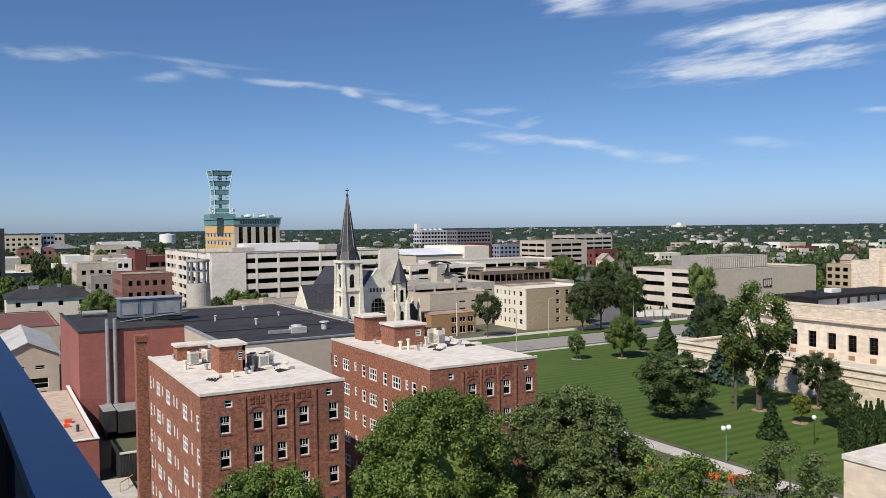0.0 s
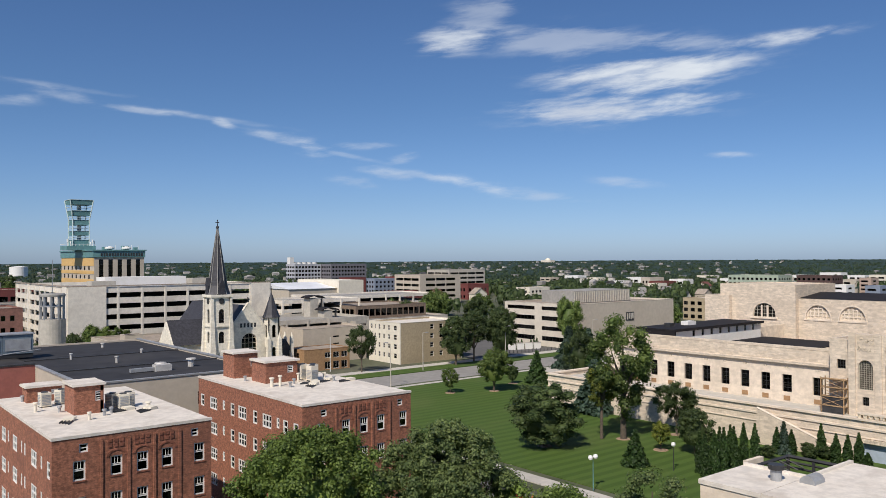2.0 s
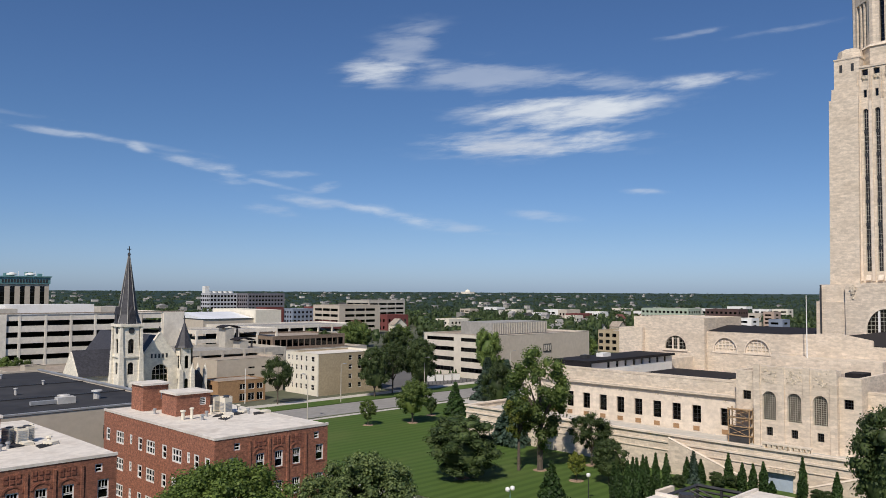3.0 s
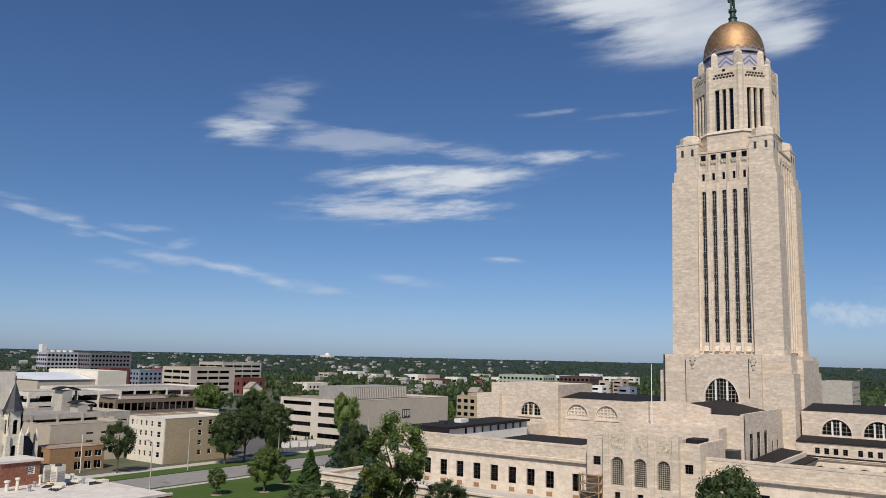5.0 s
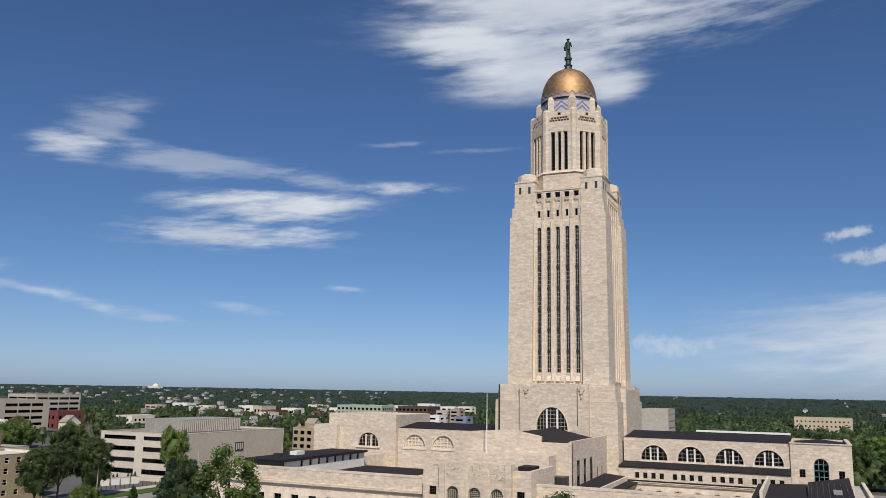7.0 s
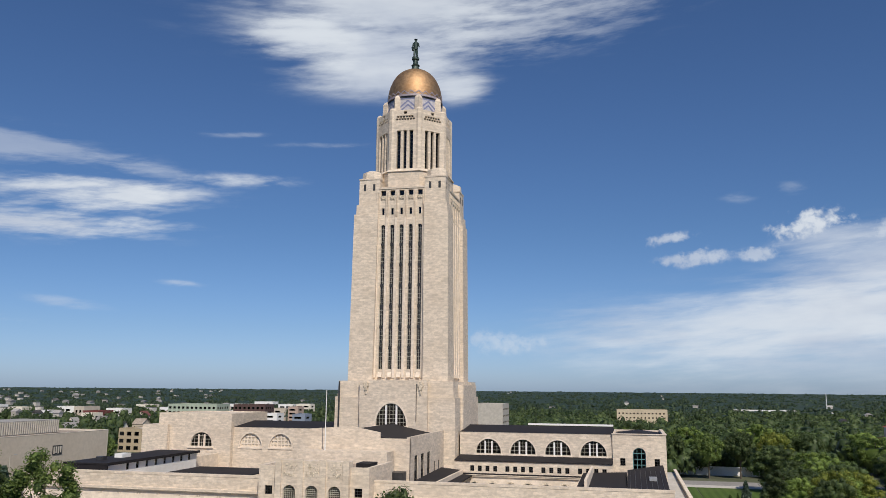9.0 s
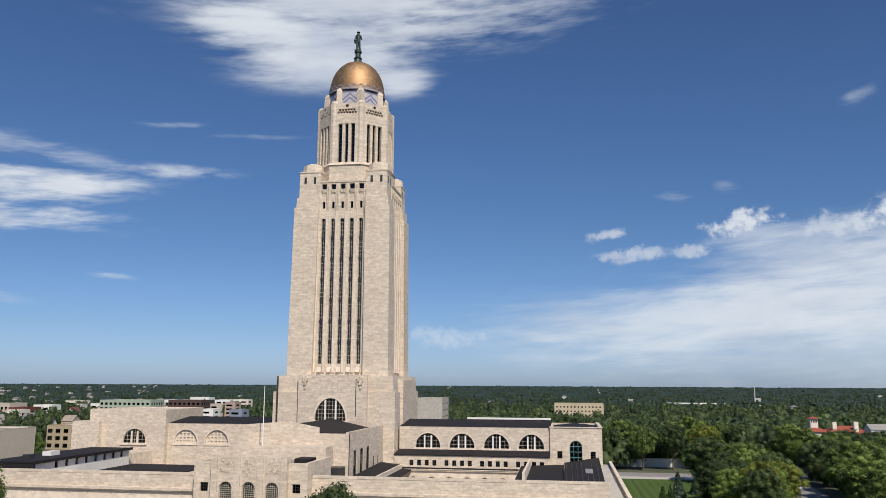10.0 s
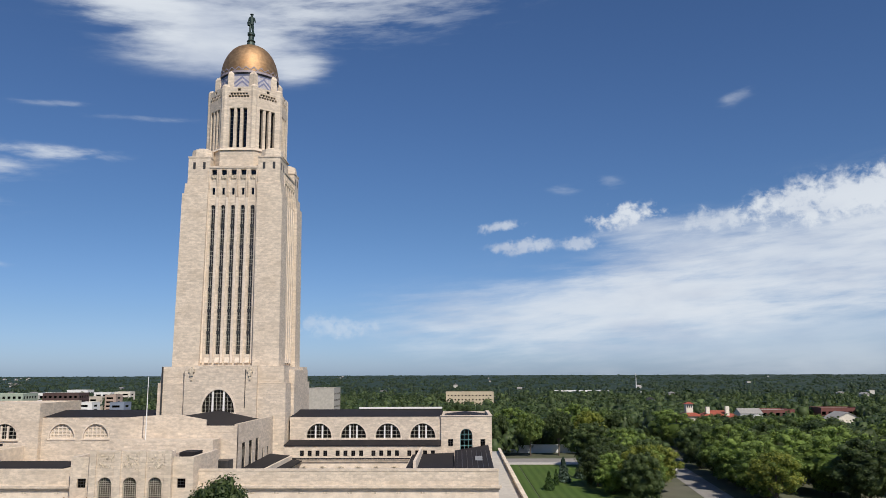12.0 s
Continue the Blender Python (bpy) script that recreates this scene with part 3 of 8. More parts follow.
def west_range():
    mb = Mb()
    holes = []
    lefts = [68.0] + [73.5 + 4.05 * i for i in range(10)]
    for y in lefts:
        for yy in (y, 107 - y + 1.75):
            u = Y1 - yy
            holes.append((u, u + 1.75, 5.15, 8.25, False))
    m = wall(mb, (X0, Y1), "W", Y1 - Y0, TERRACE, TOP, holes, 0.7)
    part("west_wall", mb, STONE_PALE, cap)
    for u0, u1, z0, z1, a in holes:
        window_part(cap, m, u0, u1, z0, z1, 0.35, (1, 3), DARK_METAL, GLASS_DARK)
    part("cornice", Mb().box(X0 - 0.6, Y0 - 0.5, 10.3, X0, Y1 + 0.5, 10.75), STONE, cap)
    part("moulding", Mb().box(X0 - 0.18, Y0 - 0.2, 9.95, X0, Y1 + 0.2, 10.25), STONE, cap)
    part("coping", Mb().box(X0 - 0.12, Y0 - 0.12, TOP - 0.35, X0 + 0.8, Y1 + 0.12, TOP + 0.05), STONE, cap)
    band = Mb()
    band.box(X0 - 0.06, Y0, 10.75, X0, Y1, TOP - 0.35)
    part("attic_band", band, STONE, cap)
    vent = Mb().box(0, 0, 0, 1.2, 0.1, 0.8).mesh("vent", ORANGE_BRICK)
    for y in lefts:
        for yy in (y, 107 - y + 1.75):
            hang("vent", vent, cap, m @ Matrix.Translation((Y1 - yy + 0.25, -0.08, 3.7)))
    knot = Mb().box(0, 0, 0, 0.3, 0.06, 0.3).box(0.45, 0, 0, 0.75, 0.06, 0.3).mesh("rosette", STONE_CARVED)
    for y in lefts:
        for yy in (y, 107 - y + 1.75):
            hang("rosette", knot, cap, m @ Matrix.Translation((Y1 - yy + 0.5, -0.06, 9.4)))


west_range()
rest = Mb()
wall(rest, (X0 + 0.7, Y0), "S", X1 - X0 - 1.4, TERRACE, 11.0, [(12 + 4.05 * i, 13.75 + 4.05 * i, 5.15, 8.25, False) for i in range(23)], 0.7)
wall(rest, (X1 - 0.7, Y1), "N", X1 - X0 - 1.4, TERRACE, TOP, (), 0.7)
wall(rest, (X1, Y0), "E", Y1 - Y0, TERRACE, TOP, (), 0.7)
part("outer_wall", rest, STONE, cap)
inner = Mb()
wall(inner, (X0 + RD, Y0 + RD), "E", Y1 - Y0 - 2 * RD, TERRACE, 11.2, (), 0.5)
wall(inner, (X1 - RD, Y0 + RD), "N", X1 - X0 - 2 * RD, TERRACE, TOP - 0.3, (), 0.5)
wall(inner, (X0 + RD, Y1 - RD), "S", X1 - X0 - 2 * RD, TERRACE, TOP - 0.3, (), 0.5)
wall(inner, (X1 - RD, Y1 - RD), "W", Y1 - Y0 - 2 * RD, TERRACE, TOP - 0.3, (), 0.5)
part("court_wall", inner, STONE_PALE, cap)
for r in ((X0 + 0.7, Y0 + 0.7, X0 + RD - 0.5, Y1 - 0.7), (X1 - RD + 0.5, Y0 + 0.7, X1 - 0.7, Y1 - 0.7), (X0 + RD - 0.49, Y0 + 0.7, X1 - RD + 0.49, Y0 + RD - 0.5), (X0 + RD - 0.49, Y1 - RD + 0.5, X1 - RD + 0.49, Y1 - 0.7)):
    part("range_roof", Mb().box(r[0], r[1], 10.3, r[2], r[3], 10.6), ROOF_TAN, cap)

# The west pavilion with three arched windows
def pavilion():
    mb = Mb()
    side = [(1.2, 2.6, 10.7, 12.2, False), (17.6, 19.0, 10.7, 12.2, False)]
    m = wall(mb, (134.0, 63.6), "W", 20.2, TERRACE, 15.6, side, 0.7)
    wall(mb, (134.7, 43.4), "S", 13.0, TERRACE, 15.6, (), 0.7)
    wall(mb, (147.7, 63.6), "N", 13.0, TERRACE, 15.6, (), 0.7)
    part("pavilion_wall", mb, STONE, cap)
    for h in side:
        window_part(cap, m, *h[:4], 0.3, (2, 2), DARK_METAL, GLASS_DARK)
    mb = Mb()
    arches = [(u, u + 2.25, 7.7, 12.5, True) for u in (1.45, 5.55, 9.65)]
    squares = [(u + 0.6, u + 1.65, 5.2, 6.6, False) for u in (1.45, 5.55, 9.65)]
    m = wall(mb, (133.2, 60.1), "W", 13.4, TERRACE, 16.6, arches + squares, 0.79)
    for a in (0.0, 4.05, 8.15, 12.3):
        part("pilaster", Mb().box(132.95, 60.1 - a - 1.1, TERRACE, 133.2, 60.1 - a, 16.75), STONE, cap)
    mb.box(133.99, 46.7, 15.6, 135.0, 60.1, 16.6)
    part("centre_bay", mb, STONE, cap)
    for h in arches:
        window_part(cap, m, *h[:4], 0.4, (5, 13), LEAD, GLASS_DARK, True, 0.1)
    for h in squares:
        window_part(cap, m, *h[:4], 0.3, (2, 2), DARK_METAL, GLASS_DARK)
    fr = Mb()
    rng = random.Random(5)
    for a in (1.35, 5.45, 9.55):
        for k in range(34):
            u, z, s = a + rng.uniform(0, 2.2), rng.uniform(13.7, 15.9), rng.uniform(0.12, 0.3)
            fr.box(133.2 - rng.uniform(0.03, 0.1), 60.1 - u - s, z, 133.19, 60.1 - u, z + s * 1.3)
    tagged(part("frieze", fr, STONE_CARVED, cap, "carved stone frieze"), kind="stuff")
    part("pavilion_roof", Mb().box(134.7, 44.1, 14.6, 147.7, 62.9, 14.9), ROOF_TAN, cap)
    part("roof_hatch", Mb().box(139, 44.8, 14.9, 143, 47.5, 15.9), COPPER_ROOF, cap)


pavilion()

# Arms of the cross
def west_arm():
    mb = Mb()
    tall = [(3.6 + 5.2 * i, 6.0 + 5.2 * i, 8.5, 16.0, False) for i in range(3)] + [(20.0, 21.2, 9.0, 13.6, False), (24.0, 25.2, 9.0, 13.6, False)]
    m = wall(mb, (153.0, 41.5), "S", 29.5, TERRACE, 19.7, tall, 0.6)
    wall(mb, (182.5, 65.5), "N", 29.5, TERRACE, 19.4, (), 0.6)
    mb.solid([(152.8, 41.5, TERRACE), (153.5, 41.5, TERRACE), (153.5, 65.5, TERRACE), (152.8, 65.5, TERRACE)], [(152.8, 41.5, 19.4), (153.5, 41.5, 19.4), (153.5, 65.5, 19.4), (152.8, 65.5, 19.4)])
    k = len(mb.v)
    mb.v += [(152.8, 47.5, 19.4), (152.8, 65.5, 19.4), (152.8, 62.0, 21.0), (152.8, 53.5, 21.6), (152.8, 47.5, 20.5), (153.5, 47.5, 19.4), (153.5, 65.5, 19.4), (153.5, 62.0, 21.0), (153.5, 53.5, 21.6), (153.5, 47.5, 20.5)]
    mb.f += [(k, k + 4, k + 3, k + 2, k + 1), (k + 5, k + 6, k + 7, k + 8, k + 9)] + [(k + i, k + (i + 1) % 5, k + 5 + (i + 1) % 5, k + 5 + i) for i in range(5)]
    part("west_arm_wall", mb, STONE, cap)
    for h in tall:
        window_part(cap, m, *h[:4], 0.1, (1, 4), DARK_METAL, GLASS_DARK)
    part("west_arm_roof", Mb().gable(153.6, 42.3, 182.3, 64.7, 18.6, 21.0, "x"), COPPER_ROOF, cap, "dark low gabled metal roof")
    mb = Mb().box(147.8, 44.5, TERRACE, 152.7, 62.5, 17.2)
    part("step_block", mb, STONE, cap)


west_arm()


def long_arm(sign):
    """The north or south arm with its lunette windows and aisle."""
    ya = CY + sign * 15.0
    yb = CY + sign * (49.5 if sign < 0 else 43.0)
    lo, hi = min(ya, yb), max(ya, yb)
    xw, xe = 186.0, 208.0
    mb = Mb()
    holes = []
    for i in range(4):
        y = CY + sign * (21.65 + 7.87 * i)
        if lo + 2.9 < y < hi - 2.0:
            holes.append((hi - y - 2.85, hi - y + 2.85, 14.5, 17.85, True))
    m = wall(mb, (xw, hi), "W", hi - lo, TERRACE, 19.3, holes, 0.6)
    part("arm_wall", mb, STONE, cap)
    mb = Mb()
    wall(mb, (xe, lo), "E", hi - lo, TERRACE, 19.3, (), 0.6)
    part("arm_wall", mb, STONE, cap)
    for h in holes:
        if sign < 0:
            window_part(cap, m, *h[:4], 0.3, (5, 3), LEAD, GLASS_DARK, True, 0.1)
            bars = Mb().box(-0.95, -0.1, 0, -0.6, 0.2, 2.8).box(0.6, -0.1, 0, 0.95, 0.2, 2.8)
            hang("mullion", bars.mesh("mullion", WHITE_PAINT), cap, m @ Matrix.Translation(((h[0] + h[1]) / 2, 0.2, 14.5)))
        else:
            window_part(cap, m, *h[:4], 0.3, (5, 3), STONE_PALE, STONE_CARVED, True, 0.3)
    ring = Mb()
    for h in holes:
        c = (h[0] + h[1]) / 2
        for i in range(16):
            a, b = math.pi * i / 16, math.pi * (i + 1) / 16
            pt = lambda r, s, d: tuple(m @ Vector((c - r * math.cos(s), d, 14.5 + r * 1.12 * math.sin(s))))
            ring.solid([pt(2.95, a, -0.06), pt(2.95, a, 0.0), pt(2.95, b, 0.0), pt(2.95, b, -0.06)], [pt(3.2, a, -0.06), pt(3.2, a, 0.0), pt(3.2, b, 0.0), pt(3.2, b, -0.06)])
        ring.solid(*[[tuple(m @ Vector(q)) for q in ((h[0] - 0.4, -0.15, z), (h[1] + 0.4, -0.15, z), (h[1] + 0.4, 0, z), (h[0] - 0.4, 0, z))] for z in (14.15, 14.5)])
    part("window_surround", ring, STONE_PALE, cap)
    part("arm_roof", Mb().gable(xw - 0.05, lo, xe + 0.05, hi, 19.3, 20.5, "y"), COPPER_ROOF, cap, "dark low metal roof")
    if sign > 0:
        return
    # the aisle
    mb = Mb()
    xa = 180.0
    sq = []
    for g in range(4):
        for k in range(4):
            y = CY + sign * (17.6 + 7.87 * g + 1.72 * k + 1.4)
            if lo + 1 < y < hi - 1:
                sq.append((hi - y - 0.45, hi - y + 0.45, 11.15, 12.35, False))
    m = wall(mb, (xa, hi), "W", hi - lo, 10.75, 13.3, sq, 0.5)
    part("aisle_wall", mb, STONE, cap)
    for h in sq:
        window_part(cap, m, *h[:4], 0.25, (1, 2), DARK_METAL, GLASS_DARK)
    low = [(hi - 34.0 - 1.1 + 3.96 * i, hi - 34.0 + 1.1 + 3.96 * i, 5.2, 8.75, True) for i in range(7)]
    mb = Mb()
    m = wall(mb, (xa + 0.05, hi), "W", hi - lo, TERRACE, 10.6, low, 0.5)
    part("court_front", mb, STONE_PALE, cap)
    for h in low:
        window_part(cap, m, *h[:4], 0.25, (2, 4), LEAD, GLASS_DARK, True)
        rim = Mb()
        pt = lambda r, s, d: tuple(m @ Vector(((h[0] + h[1]) / 2 - r * math.cos(s), d, 7.65 + r * math.sin(s))))
        for i in range(14):
            p, q = math.pi * i / 14, math.pi * (i + 1) / 14
            rim.solid([pt(1.15, p, -0.09), pt(1.15, p, 0.0), pt(1.15, q, 0.0), pt(1.15, q, -0.09)], [pt(1.42, p, -0.09), pt(1.42, p, 0.0), pt(1.42, q, 0.0), pt(1.42, q, -0.09)])
        part("arch_ring", rim, STONE_CARVED, cap)
    part("court_cornice", Mb().box(xa - 0.3, lo, 10.0, xa + 0.05, hi, 10.3).box(xa - 0.45, lo, 10.3, xa + 0.05, hi, 10.45), STONE, cap)
    part("ledge", Mb().box(xa - 0.35, lo, 10.45, xa + 0.3, hi, 10.75), COPPER_ROOF, cap)
    part("aisle_roof", Mb().solid([(xa - 0.2, lo, 13.3), (xw, lo, 13.3), (xw, hi, 13.3), (xa - 0.2, hi, 13.3)], [(xa - 0.2, lo, 13.5), (xw - 0.05, lo, 14.2), (xw - 0.05, hi, 14.2), (xa - 0.2, hi, 13.5)]), COPPER_ROOF, cap)


long_arm(-1)
long_arm(1)


def south_end():
    mb = Mb()
    big = [(4.3, 7.1, 8.0, 16.6, True), (1.6, 2.7, 12.7, 14.3, False), (8.9, 10.0, 12.7, 14.3, False), (1.6, 2.7, 9.6, 11.2, False)]
    m = wall(mb, (185.6, 4.05), "W", 11.5, TERRACE, 19.4, big, 0.6)
    wall(mb, (186.2, -7.45), "S", 22.4, TERRACE, 19.4, (), 0.6)
    wall(mb, (209.2, -7.45), "E", 11.5, TERRACE, 19.4, (), 0.6)
    wall(mb, (208.6, 4.05), "N", 22.4, 18.0, 19.4, (), 0.6)
    part("end_coping", Mb().box(185.45, -7.6, 19.4, 186.3, 4.2, 19.6).box(186.3, -7.6, 19.4, 209.3, -6.8, 19.6), STONE, cap)
    part("south_end_wall", mb, STONE, cap)
    teal = TEAL
    window_part(cap, m, *big[0][:4], 0.3, (2, 6), teal, GLASS_DARK, True, 0.14)
    for h in big[1:]:
        window_part(cap, m, *h[:4], 0.25, (1, 2), DARK_METAL, GLASS_DARK)
    part("south_end_roof", Mb().hip(186.2, -6.8, 208.6, 3.4, 18.9, 19.7, 5.0), COPPER_ROOF, cap)
    part("white_ridge", Mb().box(196.5, 4.0, 20.6, 197.5, 24.0, 21.0), WHITE_PAINT, cap)
    slab = lambda pts: Mb().solid([(x, y, z - 0.3) for x, y, z in pts], pts)
    part("south_range_roof", slab([(150.0, -6.5, 11.2), (183.0, -6.5, 13.3), (174.0, 0.9, 12.9), (150.0, 0.9, 11.2)]), COPPER_ROOF, cap, "dark sloping metal roof")
    for k in range(7):
        y = -5.6 + 1.0 * k
        part("roof_seam", Mb().tube((150.2, y, 11.24), (173.8, y, 12.88), 0.05, 0.05, 4), DARK_METAL, cap)
    part("roof_hatch", Mb().box(162.5, -4.6, 11.9, 165.5, -3.2, 12.6), GREY_METAL, cap)
    part("south_range_low_roof", slab([(150.0, 1.0, 11.15), (180.0, 1.0, 11.9), (180.0, 10.2, 11.5), (150.0, 10.2, 10.95)]), COPPER_ROOF, cap)
    part("roof_curb", Mb().box(152.6, 10.21, 10.2, 180.0, 10.45, 11.0), STONE_PALE, cap)
    # the roof that joins the west arm to the aisle
    part("link_roof", slab([(148.0, 36.9, 10.9), (179.9, 36.9, 11.3), (179.9, 41.45, 11.75), (148.0, 41.45, 11.1)]), COPPER_ROOF, cap, "dark flat metal roof beside the west arm")
    part("link_curb", Mb().box(148.0, 36.5, 10.4, 179.9, 36.89, 11.35), STONE_PALE, cap)
    part("link_low_roof", slab([(152.1, 34.4, 10.2), (179.9, 34.4, 10.3), (179.9, 36.45, 10.5), (152.1, 36.45, 10.4)]), COPPER_ROOF, cap)
    part("court_roof", Mb().box(157.5, 77.0, 10.9, 171.5, 96.0, 11.1), COPPER_ROOF, cap)
    part("link_unit", Mb().box(149.5, 42.0, 11.6, 152.6, 44.4, 13.4), DARK_METAL, cap, "dark roof plant behind a parapet")


south_end()


def north_end():
    mb = Mb()
    lun = [(9.0, 14.8, 14.5, 17.95, True)]
    m = wall(mb, (184.5, 115.3), "W", 19.8, TERRACE, 22.5, lun, 0.6)
    wall(mb, (185.1, 95.5), "S", 19.0, TERRACE, 22.5, (), 0.6)
    wall(mb, (204.1, 115.3), "N", 19.0, TERRACE, 22.5, (), 0.6)
    wall(mb, (204.7, 95.5), "E", 19.8, TERRACE, 22.5, (), 0.6)
    mb.box(185.1, 96.1, 22.0, 204.1, 114.7, 22.3)
    part("north_end_wall", mb, STONE, cap)
    h = lun[0]
    window_part(cap, m, *h[:4], 0.3, (5, 3), LEAD, GLASS_DARK, True, 0.12)
    bars = Mb().box(-0.95, -0.1, 0, -0.55, 0.2, 2.9).box(0.55, -0.1, 0, 0.95, 0.2, 2.9)
    hang("mullion", bars.mesh("mullion", STONE_PALE), cap, m @ Matrix.Translation((11.9, 0.2, 14.5)))
    part("window_sill", Mb().box(184.2, 100.0, 14.1, 184.5, 106.9, 14.45), STONE_PALE, cap)
    mb = Mb().box(183.5, 115.3, TERRACE, 200, 119.0, 19.6)
    mb.box(183.2, 112.0, TERRACE, 184.4, 119.0, 19.6)
    part("north_porch", mb, STONE, cap)
    # low clerestory roof over the north west range
    part("lantern_roof", Mb().box(138.6, 96.9, 14.2, 172.2, 106.6, 14.5), COPPER_ROOF, cap, "dark low flat roof of the north range")
    part("lantern_edge", Mb().box(138.4, 96.7, 14.05, 172.4, 96.9, 14.6), COPPER_ROOF, cap)
    mb = Mb()
    slots = [(6.2 + 3.3 * i, 7.2 + 3.3 * i, 12.7, 14.0, False) for i in range(8)]
    m = wall(mb, (139.0, 97.3), "S", 33.0, 10.6, 14.19, slots, 0.3)
    part("lantern_wall", mb, WHITE_PAINT, cap)
    mb = Mb()
    wall(mb, (138.7, 106.3), "W", 9.3, 10.6, 14.19, (), 0.3)
    part("lantern_side", mb, COPPER_ROOF, cap)
    for h in slots:
        window_part(cap, m, *h[:4], 0.15, (0, 1), DARK_METAL, GLASS_DARK)
    part("roof_unit", Mb().box(150, 101.6, 14.5, 153, 103.4, 15.3), WHITE_PAINT, cap)
    part("roof_unit", Mb().box(144, 102, 14.5, 145.6, 103.4, 15.2), DARK_METAL, cap)


north_end()


def tower():
    base = Mb()
    base.frustum(CX, CY, 12.0, 14.6, 14.6, 27.0, 14.5, 14.5)
    part("tower_base", Mb().frustum(CX, CY, 27.0, 14.1, 14.1, 30.7, 13.9, 13.9), STONE, cap)
    for sx, sy in ((-1, 0), (0, -1), (0, 1), (1, 0)):
        if sx == 0:
            part("tower_porch", Mb().box(CX - 8.2, min(CY + sy * 13.0, CY + sy * 15.2), 12.0, CX + 8.2, max(CY + sy * 13.0, CY + sy * 15.2), 29.9), STONE, cap)
    part("tower_base", base, STONE, cap)
    front = Mb()
    lun = [(4.1, 11.5, 20.4, 25.6, True)]
    m = wall(front, (CX - 15.4, CY + 8.2), "W", 16.4, 12.0, 30.9, lun, 0.85)
    part("tower_porch", front, STONE, cap)
    window_part(cap, m, 4.1, 11.5, 20.4, 25.6, 0.3, (8, 5), LEAD, GLASS_DARK, True, 0.12)
    ring = Mb()
    for i in range(20):
        a, b = math.pi * i / 20, math.pi * (i + 1) / 20
        pt = lambda r, s, d: tuple(m @ Vector((7.8 - r * math.cos(s), d, 20.4 + r * 1.4 * math.sin(s))))
        ring.solid([pt(3.7, a, -0.12), pt(3.7, a, 0.0), pt(3.7, b, 0.0), pt(3.7, b, -0.12)], [pt(4.1, a, -0.12), pt(4.1, a, 0.0), pt(4.1, b, 0.0), pt(4.1, b, -0.12)])
    part("window_surround", ring, STONE_PALE, cap)
    part("window_sill", Mb().box(CX - 15.8, CY + 8.2 - 12.0, 20.0, CX - 15.4, CY + 8.2 - 3.6, 20.4), STONE_PALE, cap)
    bars = Mb().box(-1.45, -0.1, 0, -1.05, 0.3, 4.75).box(1.05, -0.1, 0, 1.45, 0.3, 4.75)
    hang("mullion", bars.mesh("mullion", WHITE_PAINT), cap, m @ Matrix.Translation((7.8, 0.15, 20.4)))
    for y in (CY + 6.6, CY - 6.6):
        fig = Mb().box(CX - 15.75, y - 0.35, 28.6, CX - 15.4, y + 0.35, 30.5).box(CX - 15.65, y - 0.7, 29.4, CX - 15.4, y + 0.7, 30.2).box(CX - 15.6, y - 0.2, 27.6, CX - 15.4, y + 0.2, 28.6)
        part("carving", fig, STONE_CARVED, cap)
    part("downpipe", Mb().box(CX - 14.9, CY + 13.3, 19.0, CX - 14.6, CY + 13.6, 30.6), DARK_METAL, cap)
    # corner piers, tapering in two stages
    for sx in (-1, 1):
        for sy in (-1, 1):
            for z0, h0, z1, h1, wd in ((30.7, 12.3, 71.5, 11.95, 6.1), (71.5, 11.6, 74.0, 11.5, 5.7), (74.0, 11.1, 80.4, 11.05, 5.3)):
                q = lambda h: sorted((CX + sx * h, CX + sx * (h - wd)))
                r = lambda h: sorted((CY + sy * h, CY + sy * (h - wd)))
                ring = lambda h, z: [(q(h)[0], r(h)[0], z), (q(h)[1], r(h)[0], z), (q(h)[1], r(h)[1], z), (q(h)[0], r(h)[1], z)]
                part("corner_pier", Mb().solid(ring(h0, z0), ring(h1, z1)), STONE, cap)
            cx, cy = CX + sx * 8.4, CY + sy * 8.4
            p = Mb().box(cx - 2.75, cy - 2.75, 80.4, cx + 2.75, cy + 2.75, 80.75)
            p.cyl(cx, cy, 80.75, 82.6, 2.75, 2.5, 8, math.pi / 8)
            p.cyl(cx, cy, 82.6, 83.0, 2.2, 1.6, 8, math.pi / 8)
            part("pier_cap", p, STONE, cap)
            # Dark plates stand for the slit openings, their inner shade given by colour
            for k in (-1.2, 1.2):
                slit = Mb().box(-0.3, 0, 0, 0.3, 0.1, 1.7).mesh("slit", DARK_METAL)
                hang("slit", slit, cap, Matrix.Translation((cx + k, CY + sy * 11.09 - (0.1 if sy > 0 else 0.0) - (0.02 if sy < 0 else -0.02), 77.6)))
                hang("slit", slit, cap, pose(CX + sx * 11.09 + 0.02 * sx - (0.0 if sx < 0 else 0.1), cy + k, 77.6, 0, 0, -90))
    # recessed fronts with five tall slots
    for ang in (-90, 0, 90, 180):
        m0 = Matrix.Translation((CX, CY, 0)) @ pose(0, 0, 0, 0, 0, ang) @ Matrix.Translation((-6.6, -11.0, 0))
        o = m0.translation
        mb = Mb()
        slots = [(1.4 + 2.35 * i, 2.4 + 2.35 * i, 33.5, 68.8, True) for i in range(5)]
        sq = [(1.55 + 2.35 * i, 2.2 + 2.35 * i, 71.3, 73.0, False) for i in range(5)]
        bal = [(1.25 + 2.35 * i, 2.55 + 2.35 * i, 76.15, 77.5, False) for i in range(5)]
        m = wall(mb, (o.x, o.y), ang, 13.2, 30.7, 77.85, slots + sq + bal, 0.8)
        part("shaft_wall", mb, STONE, cap)
        for i in range(6):
            u = 0.55 + 2.35 * i
